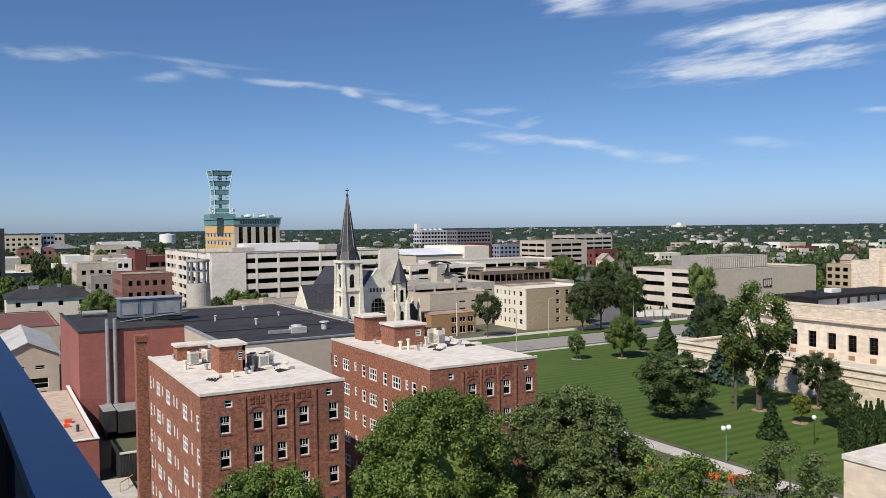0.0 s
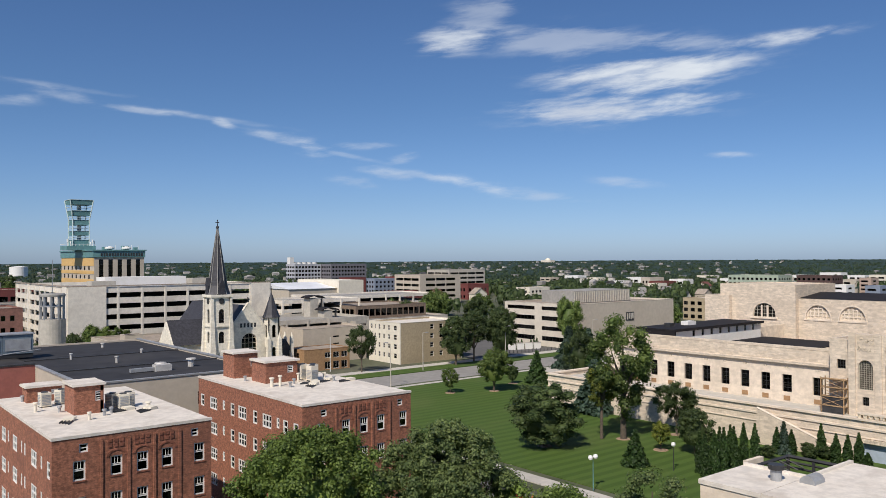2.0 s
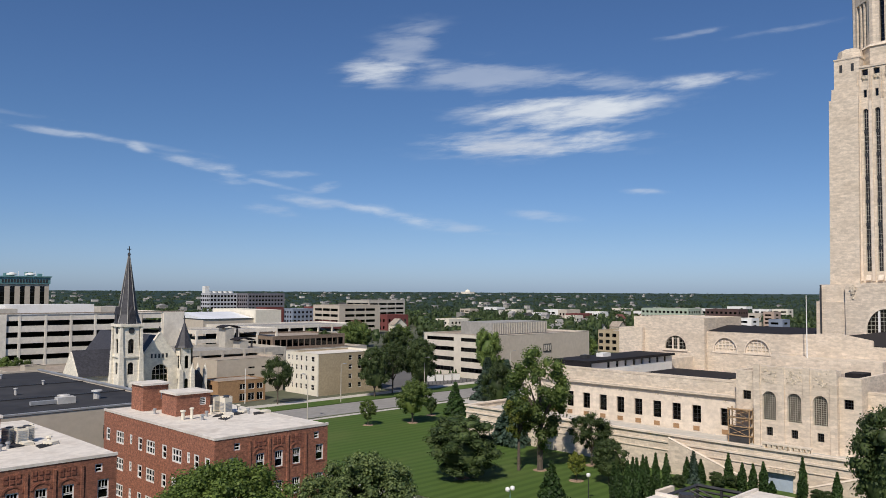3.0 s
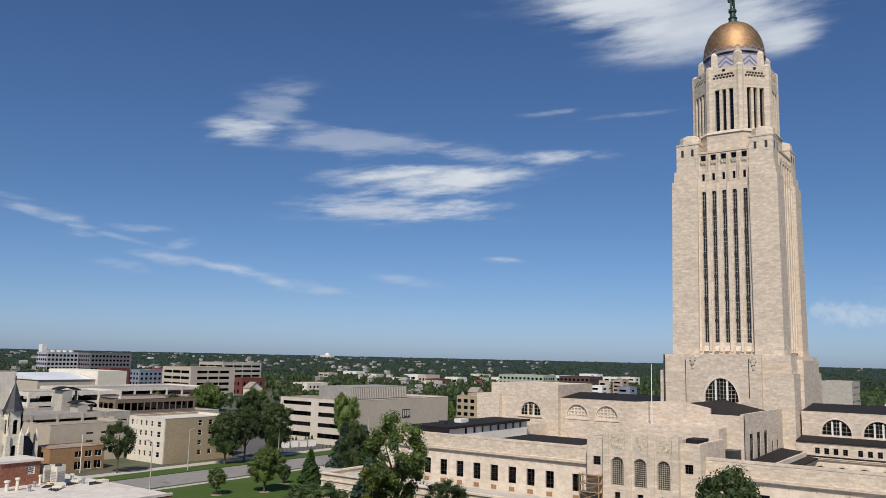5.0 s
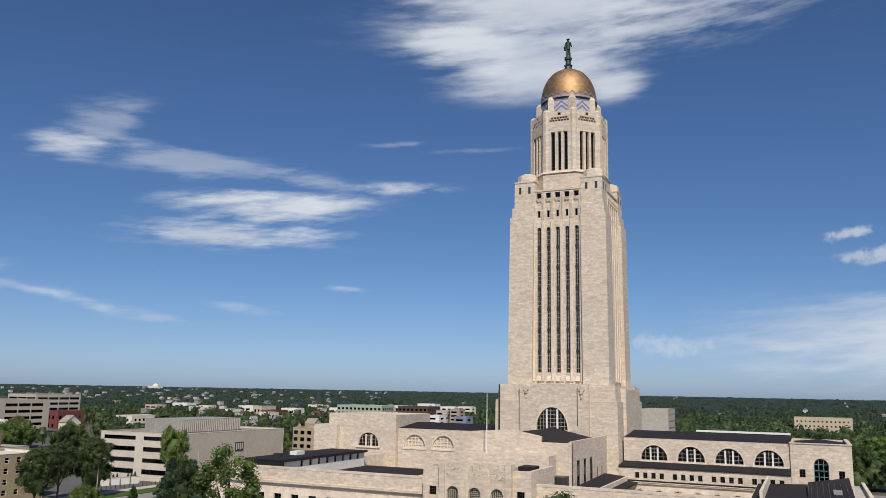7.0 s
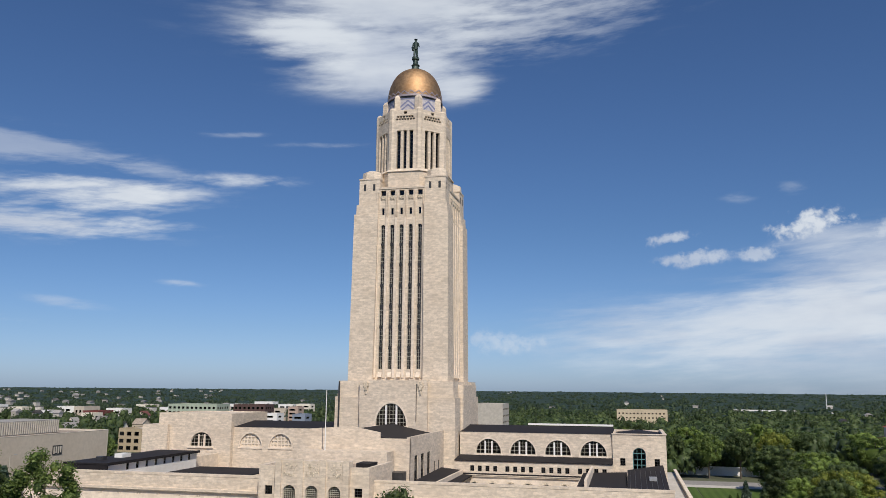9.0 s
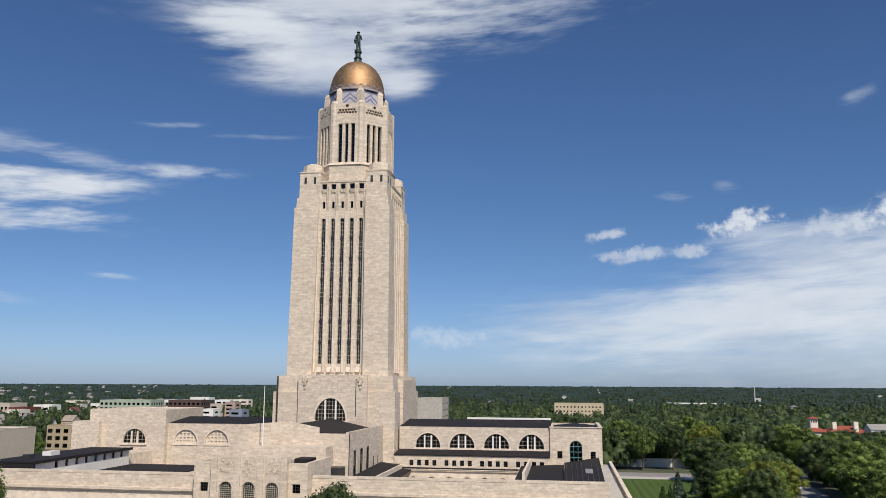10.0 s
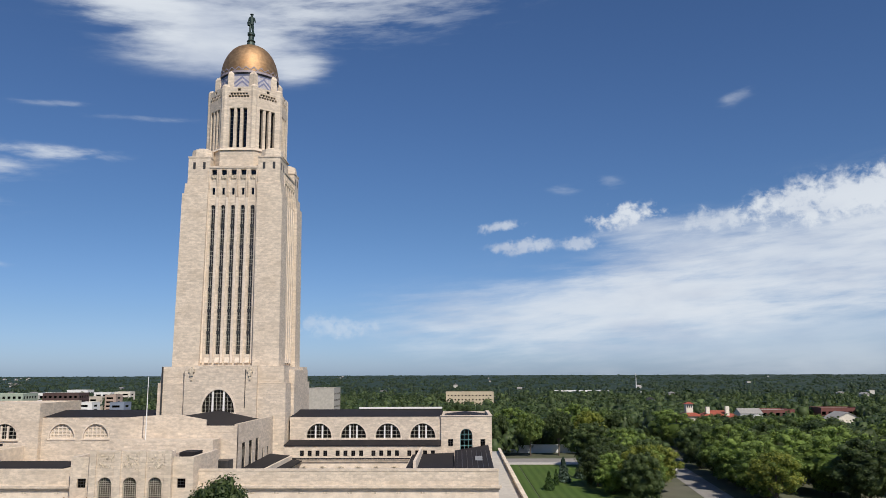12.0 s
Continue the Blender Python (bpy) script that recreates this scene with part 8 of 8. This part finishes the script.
far_block("apartments", "tan brick flats with pale flat roofs", "apartment building", (350, 220, 376, 240), 11.0, TAN_WALL, ROOF_WHITE, 3, 0.55, 4.0, 2.4)
far_block("office", "pale grey tall office behind the tower", "office", (414, 63.5, 436, 78), 23.6, CONCRETE, ROOF_WHITE, 7, 0.28, 3.4, 2.8, "S")
far_block("long_tan_building", "long tan institutional building among trees", "institution", (700, -30, 716, 11), 15.2, surface("tan institutional brick", (0.52, 0.44, 0.31), 0.85, vary=0.1), ROOF_TAN, 4, 0.34, 3.0, 1.2)
far_block("white_sheds", "row of long white low buildings", "shed", (1080, -200, 1100, -127), 8.0, WHITE_PAINT, ROOF_WHITE, 1, 0.4, 8.0, 4.0)
far_block("white_sheds", "low white building among trees", "shed", (1075, -246, 1095, -215), 6.0, WHITE_PAINT, ROOF_WHITE, 1, 0.4, 8.0, 4.0)
far_block("school", "dull red brick school with a white roof edge", "school", (500, -204, 520, -184), 8.6, RED_ROOF, ROOF_WHITE, 2, 0.5, 4.0, 2.4)
far_block("school", "red brick school wing", "school", (505, -246, 522, -222), 9.4, RED_ROOF, ROOF_TAN, 2, 0.5, 4.0, 2.4)
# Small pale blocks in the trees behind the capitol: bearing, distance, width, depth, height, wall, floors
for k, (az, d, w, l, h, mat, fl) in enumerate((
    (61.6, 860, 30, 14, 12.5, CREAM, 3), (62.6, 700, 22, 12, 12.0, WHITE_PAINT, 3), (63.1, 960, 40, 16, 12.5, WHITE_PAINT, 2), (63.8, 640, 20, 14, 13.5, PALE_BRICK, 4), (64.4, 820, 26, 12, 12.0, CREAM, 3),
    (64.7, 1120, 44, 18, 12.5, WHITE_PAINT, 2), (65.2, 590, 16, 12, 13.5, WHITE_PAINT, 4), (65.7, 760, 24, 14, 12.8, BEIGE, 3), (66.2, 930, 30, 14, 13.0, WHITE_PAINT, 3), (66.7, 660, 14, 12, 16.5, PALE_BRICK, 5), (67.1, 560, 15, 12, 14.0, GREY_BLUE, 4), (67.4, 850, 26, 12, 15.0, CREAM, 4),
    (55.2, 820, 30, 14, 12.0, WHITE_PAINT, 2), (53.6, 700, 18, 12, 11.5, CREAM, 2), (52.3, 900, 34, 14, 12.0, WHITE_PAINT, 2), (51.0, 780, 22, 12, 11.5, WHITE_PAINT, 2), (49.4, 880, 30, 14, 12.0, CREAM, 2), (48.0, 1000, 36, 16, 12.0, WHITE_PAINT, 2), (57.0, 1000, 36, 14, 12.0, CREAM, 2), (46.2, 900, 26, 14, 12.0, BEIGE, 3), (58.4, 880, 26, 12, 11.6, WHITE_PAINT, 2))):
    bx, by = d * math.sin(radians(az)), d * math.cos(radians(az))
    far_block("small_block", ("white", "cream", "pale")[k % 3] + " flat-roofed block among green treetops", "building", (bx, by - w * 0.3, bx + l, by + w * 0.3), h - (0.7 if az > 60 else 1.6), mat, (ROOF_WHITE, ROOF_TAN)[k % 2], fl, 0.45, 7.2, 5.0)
# West part of the town, beyond the red hall
CREAM_PANEL = surface("cream panel", (0.56, 0.5, 0.39), 0.8)
PINK_BRICK = surface("weathered pink brick", (0.24, 0.12, 0.095), 0.85, vary=0.2)
DULL_STONE = surface("grey-brown stone", (0.24, 0.21, 0.20), 0.85, vary=0.15)
far_block("office", "cream office block with rows of dark windows", "office", (18, 797, 47, 825), 27.4, CREAM_PANEL, ROOF_TAN, 6, 0.45, 4.5, 2.4)
far_block("office", "dark glass office beside the cream block", "office", (48, 800, 58, 825), 28.6, GREY_BLUE, ROOF_BLACK, 6, 0.5, 3.0, 2.0)
far_block("dark_tower", "dark glass office tower", "office", (-24, 376, 8.6, 396), 32.2, DARK_METAL, ROOF_BLACK, 8, 0.6, 3.0, 2.2)
far_block("office", "small grey office with a flat roof", "office", (59, 838, 69, 860), 27.8, CONCRETE, ROOF_WHITE, 5, 0.45, 3.6, 2.0)
far_block("brick_row", "pink brick row with pale trim", "building", (20, 571, 29, 590), 19.6, PINK_BRICK, ROOF_TAN, 5, 0.45, 3.0, 1.5)
far_block("brick_row", "cream rendered front in a brick row", "building", (29.3, 570, 33, 590), 20.8, CREAM, ROOF_TAN, 5, 0.45, 3.0, 1.5)
far_block("brick_row", "pink brick row house with a flat roof", "building", (33.3, 571, 41, 590), 20.2, PINK_BRICK, ROOF_TAN, 5, 0.45, 3.0, 1.5)
r = far_block("grey_hall", "long grey-brown hall with a pitched roof", "building", (40, 650, 64, 680), 18.0, DULL_STONE, ROOF_TAN, 4, 0.45, 3.0, 1.6)
part("pitched_roof", Mb().hip(39, 649, 65, 681, 18.0, 22.4, 9), surface("grey slate", (0.2, 0.19, 0.2), 0.8), r)
far_block("low_office", "low cream office with ribbon windows", "office", (79, 701, 104, 726), 19.0, CREAM_PANEL, ROOF_TAN, 3, 0.35, 5.0, 4.2)
far_block("white_shed", "long shed with a white roof", "shed", (96, 790, 130, 830), 20.0, WHITE_PAINT, ROOF_WHITE)
far_block("brown_store", "low brown store with a flat roof", "store", (85, 597, 106, 620), 17.2, DULL_STONE, ROOF_TAN, 3, 0.45, 3.5, 1.8)
far_block("maroon_building", "maroon building with pale banded storeys", "building", (62, 394, 67, 416), 21.6, MAROON, ROOF_TAN)
far_block("maroon_building", "low maroon wing with pale bands", "building", (67.2, 394, 84, 416), 18.8, MAROON, ROOF_WHITE, 3, 0.5, 5.0, 4.0)
far_block("maroon_building", "pale framed front of a maroon store", "building", (51, 400, 61.5, 420), 17.6, WHITE_PAINT, ROOF_TAN, 4, 0.5, 2.6, 1.8)
far_block("concrete_hall", "grey concrete hall with a dark glass front", "hall", (66, 372, 79, 390), 13.6, CONCRETE_DARK, ROOF_TAN, 2, 0.6, 4.0, 3.4)
far_block("tan_store", "tan corner building with a flat roof", "store", (32, 339, 46.5, 360), 18.2, CREAM_PANEL, ROOF_TAN, 4, 0.4, 3.0, 1.5)
far_block("grey_store", "low grey store with a flat roof", "store", (33, 303, 40, 318), 15.2, CONCRETE_DARK, ROOF_TAN, 3, 0.4, 2.6, 1.3)
far_block("brick_store", "brick store with two rows of windows", "store", (40, 281, 56, 304), 16.4, PINK_BRICK, ROOF_TAN, 4, 0.45, 2.6, 1.3)
far_block("warehouse", "long warehouse with a white roof", "warehouse", (-10, 458, 17.5, 500), 17.4, CONCRETE, ROOF_WHITE)
far_block("warehouse", "low warehouse with a pale roof and dark band", "warehouse", (-10, 400, 20, 440), 12.6, CONCRETE, ROOF_WHITE)
far_block("white_hall", "plain white gabled hall", "hall", (39, 471, 48, 500), 17.6, WHITE_PAINT, ROOF_WHITE)
far_block("white_hall", "low white store with an awning", "hall", (31, 440, 38, 455), 14.5, WHITE_PAINT, ROOF_WHITE, 2, 0.4, 3, 1.8)
far_block("tan_row", "small tan house front with two storeys", "building", (14, 420, 20, 432), 15.2, CREAM_PANEL, ROOF_TAN, 4, 0.4, 3.0, 1.4)
far_block("tan_row", "tan flat-roofed store among trees", "store", (58, 520, 78, 540), 15.8, BEIGE, ROOF_WHITE, 3, 0.45, 4.0, 2.0)
far_block("white_hall", "low white flat-roofed works", "works", (46, 540, 62, 556), 15.4, WHITE_PAINT, ROOF_WHITE, 2, 0.35, 5, 3)
for i, (x, y, r, h) in enumerate(((2, 362, 5, 14), (9, 356, 5, 14.5), (16, 360, 5, 14), (-5, 350, 5, 14), (21, 352, 4.5, 13), (25, 390, 2.4, 19.5), (30, 392, 3.5, 17), (33, 382, 3, 15.5), (26, 372, 3, 13.5), (43, 330, 3.6, 14), (47, 326, 3.6, 14.5), (51, 330, 3.4, 14), (79, 365, 5, 15), (86, 372, 5, 16), (24, 440, 5, 19), (28, 520, 6, 19), (72, 470, 6, 17), (60, 465, 5, 16.5), (90, 470, 6, 18), (74, 620, 7, 18), (100, 660, 8, 19), (30, 700, 8, 20), (70, 760, 8, 20), (27.5, 243, 5.2, 15.0), (33, 250, 3.6, 11), (39, 262, 3.6, 9), (12, 250, 4, 9), (60, 255, 3.4, 10), (58, 246, 3, 9), (-14, 330, 7, 14), (-8, 320, 6, 13), (4, 330, 6, 13), (14, 335, 6, 13), (24, 330, 5, 13), (30, 322, 4, 12), (20, 318, 5, 12), (55, 345, 4, 13), (60, 352, 4, 14), (50, 372, 5, 14), (46, 395, 4, 14), (30, 420, 4, 15), (40, 430, 4, 15), (52, 440, 5, 15), (66, 440, 5, 15), (84, 430, 5, 15), (20, 480, 6, 17), (35, 500, 6, 17), (66, 500, 6, 16), (85, 520, 7, 17), (50, 600, 8, 18), (10, 560, 7, 18), (60, 640, 8, 18), (115, 640, 8, 19), (120, 700, 9, 20), (15, 650, 8, 18), (90, 760, 9, 20), (140, 760, 9, 20))):
    tree(("dark", "green", "low")[i % 3] if i < 23 or i > 26 else "green", x, y, r, h, ("dark green tree among the downtown buildings", "green tree among the downtown buildings", "broad dark tree among the downtown buildings")[i % 3] if i < 23 or i > 26 else "round green tree behind the black roof")
TANK = (268.0, 1374.0)
t = thing("storage_tank", "white round storage tank on the plain", "tank", (TANK[0], TANK[1], 0))
part("shell", Mb().cyl(TANK[0], TANK[1], 0, 23.0, 13, None, 32), WHITE_PAINT, t)
part("roof", Mb().cyl(TANK[0], TANK[1], 23.0, 24.6, 13, 1.0, 32), WHITE_PAINT, t)
gl = thing("grain_elevator", "pale grain elevator with silos far away", "grain elevator", (545, 990, 0))
for k in range(5):
    part("silo", Mb().cyl(534 + 8 * k, 988, 0, 28, 4, None, 14), WHITE_PAINT, gl)
part("headhouse", Mb().box(526, 984, 0, 532, 992, 35), WHITE_PAINT, gl)

rng = random.Random(21)
for k in range(46):
    d, a = rng.uniform(330, 820), radians(rng.uniform(34, 60))
    x, y = d * math.sin(a), d * math.cos(a)
    if any(p - 8 < x < r + 14 and q - 8 < y < s + 14 for p, q, r, s in SITES) or (x < 305 and y < 330):
        continue
    w, l, h = rng.uniform(9, 20), rng.uniform(9, 16), rng.uniform(5.5, 9.5)
    if k % 3:
        gabled("house", ("white", "grey", "tan")[k % 3] + " house with a gabled roof among trees", "house", (x, y, x + w * 0.7, y + l * 0.7), h * 0.65, h + 1.5, (WHITE_PAINT, CREAM, BEIGE)[k % 3], (CONCRETE_DARK, SLATE, RED_ROOF, ROOF_TAN)[k % 4], "xy"[k % 2], [("W", 1.5, 2.6, 1.4, 2.9), ("W", 4.4, 5.5, 1.4, 2.9), ("S", 1.5, 2.6, 1.4, 2.9), ("S", 4.0, 5.1, 1.4, 2.9)], group="town houses")
        SITES.append((x, y, x + w * 0.7, y + l * 0.7))
    else:
        far_block("low_building", "low pale flat-roofed building among trees", "building", (x, y, x + w * 1.6, y + l), h * 1.3, (WHITE_PAINT, BEIGE, CREAM, MAROON)[k // 3 % 4], ROOF_WHITE, 2, 0.45, 4.0, 2.0)


# The mansion and houses south-east
def mansion():
    b = thing("mansion", "villa with red tile roofs, chimneys and a lookout", "mansion", (457, -140, 0))
    part("wall", Mb().box(452, -154, 0, 466, -134, 7.0).box(458, -136, 0, 470, -124, 7.0), CREAM, b)
    part("roof", Mb().hip(450.8, -155.2, 467.2, -132.8, 6.6, 10.2, 7.5), RED_TILE, b)
    part("side_roof", Mb().hip(457, -137, 471, -123, 7.0, 9.6, 5), RED_TILE, b)
    part("lookout", Mb().box(460.6, -131.4, 7.0, 464.4, -127.6, 13.6), CREAM, b)
    for k in range(3):
        part("lookout_window", Mb().box(460.5, -130.9 + 1.15 * k, 11.6, 460.59, -130.2 + 1.15 * k, 13.0), DARK_METAL, b)
    part("lookout_roof", Mb().hip(459.8, -132.2, 465.2, -126.8, 13.6, 14.8, 2.5), RED_TILE, b)
    for x, y in ((455, -139), (453, -149), (462, -152)):
        part("chimney", Mb().box(x, y, 7.0, x + 1.6, y + 2.0, 12.2), CREAM_STONE, b)
    SITES.append((448, -158, 474, -120))


mansion()
gabled("house", "white house with a grey hipped roof", "house", (488, -180, 500, -167), 6.8, 9.6, WHITE_PAINT, CONCRETE_DARK, "y", [("W", 2, 3.2, 4, 5.6), ("W", 6, 7.2, 4, 5.6), ("W", 9.5, 10.7, 4, 5.6)])
SITES.append((488, -180, 500, -167))
gabled("house", "half-timbered house with a grey gabled roof", "house", (422, -208, 436, -190), 6.0, 10.6, CREAM, CONCRETE_DARK, "x", [("W", 6, 7.2, 3.4, 5.2), ("W", 8.4, 9.6, 3.4, 5.2), ("W", 10.8, 12.0, 3.4, 5.2)])
SITES.append((420, -210, 438, -188))
m = thing("radio_mast", "thin lattice radio mast far off", "mast", (1150, -250, 0))
part("mast", Mb().tube((1150, -250, 0), (1150, -250, 30), 0.9, 0.3, 4), WHITE_PAINT, m)
w = thing("garden_wall", "long white wall or car shelter behind trees", "wall", (325, 10, 0))
part("wall", Mb().box(324, -46, 0, 325, 30, 3.2), WHITE_PAINT, w)
w = thing("capitol_like_dome", "small pale domed building on the skyline", "building", (2750, 2620, 0))
part("body", Mb().box(2735, 2590, 0, 2765, 2650, 25), CREAM, w)
part("dome", Mb().lathe(2750, 2620, [(12, 25), (11, 30), (7, 33), (1, 36)], 16), CREAM, w)

lift_far = lambda r: 0.0 if r < 1100 else 13.0 * ((r - 1100) / 3800) ** 1.3


def canopy(seed):
    """The closed leaf roof under the far treetops, uneven, with gaps left for buildings."""
    rng = np.random.default_rng(seed)
    az = np.radians(np.linspace(-7, 129, 420))
    ds = 700 * (4880 / 700) ** np.linspace(0, 1, 110)
    a, d = np.meshgrid(az, ds)
    a = a + rng.uniform(-0.002, 0.002, a.shape)
    x, y = d * np.sin(a), d * np.cos(a)
    r = np.hypot(x - 100, y - 40)
    z = np.where(r < 1100, 0.0, 13.0 * (np.maximum(r - 1100, 0) / 3800) ** 1.3) + rng.uniform(4.6, 8.2, a.shape)
    m = a.shape[1]
    quads = [(i * m + j, i * m + j + 1, (i + 1) * m + j + 1, (i + 1) * m + j) for i in range(a.shape[0] - 1) for j in range(m - 1) if not any(p - 25 < x[i, j] < u + 25 and q - 60 < y[i, j] < w + 25 for p, q, u, w in SITES)]
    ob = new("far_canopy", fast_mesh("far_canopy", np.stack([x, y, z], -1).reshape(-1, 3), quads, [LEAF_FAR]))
    return tagged(ob, "closed green leaf canopy of the far wooded plain", "trees", "", "stuff")


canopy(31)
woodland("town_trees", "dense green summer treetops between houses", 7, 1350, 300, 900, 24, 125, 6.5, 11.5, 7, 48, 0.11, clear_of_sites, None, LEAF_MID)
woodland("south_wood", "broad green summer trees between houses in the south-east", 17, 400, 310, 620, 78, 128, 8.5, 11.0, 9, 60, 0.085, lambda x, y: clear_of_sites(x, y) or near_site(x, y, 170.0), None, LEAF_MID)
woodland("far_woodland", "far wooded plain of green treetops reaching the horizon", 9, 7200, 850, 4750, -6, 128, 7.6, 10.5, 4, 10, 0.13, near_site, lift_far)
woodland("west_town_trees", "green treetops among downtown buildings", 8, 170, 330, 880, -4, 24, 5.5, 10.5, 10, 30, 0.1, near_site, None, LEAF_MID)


def distant_town(seed, count):
    """Small houses and sheds past counting among the far trees, one mesh for walls and one for roofs."""
    rnd = random.Random(seed)
    walls, roofs = Mb(), Mb()
    for k in range(count):
        d = 560 * (3800 / 560) ** rnd.random()
        a = radians(rnd.uniform(-5, 62) if k % 12 else rnd.uniform(62, 126))
        x, y = d * math.sin(a), d * math.cos(a)
        if any(p - 12 < x < r + 12 and q - 60 < y < s + 12 for p, q, r, s in SITES):
            continue
        z = lift_far(math.hypot(x - 100, y - 40))
        w, l = rnd.uniform(3, 8) * (1 + d / 3500), rnd.uniform(4, 8)
        h = z + 8.4 + rnd.uniform(0.0, 3.4)
        walls.box(x - w / 2, y - l / 2, 0, x + w / 2, y + l / 2, h)
        if rnd.random() < 0.55:
            roofs.gable(x - w / 2, y - l / 2, x + w / 2, y + l / 2, h, h + rnd.uniform(1.4, 2.6), rnd.choice("xy"), 0.4)
        else:
            roofs.box(x - w / 2 - 0.2, y - l / 2 - 0.2, h, x + w / 2 + 0.2, y + l / 2 + 0.2, h + 0.4)
    t = thing("distant_houses", "small pale houses and sheds among far trees", "houses", (600, 600, 0), "", "stuff")
    part("wall", walls, surface("far house walls", (0.44, 0.415, 0.37), 0.8, island=0.5), t)
    part("roof", roofs, surface("far house roofs", (0.22, 0.21, 0.2), 0.8, island=0.85), t)


distant_town(5, 400)
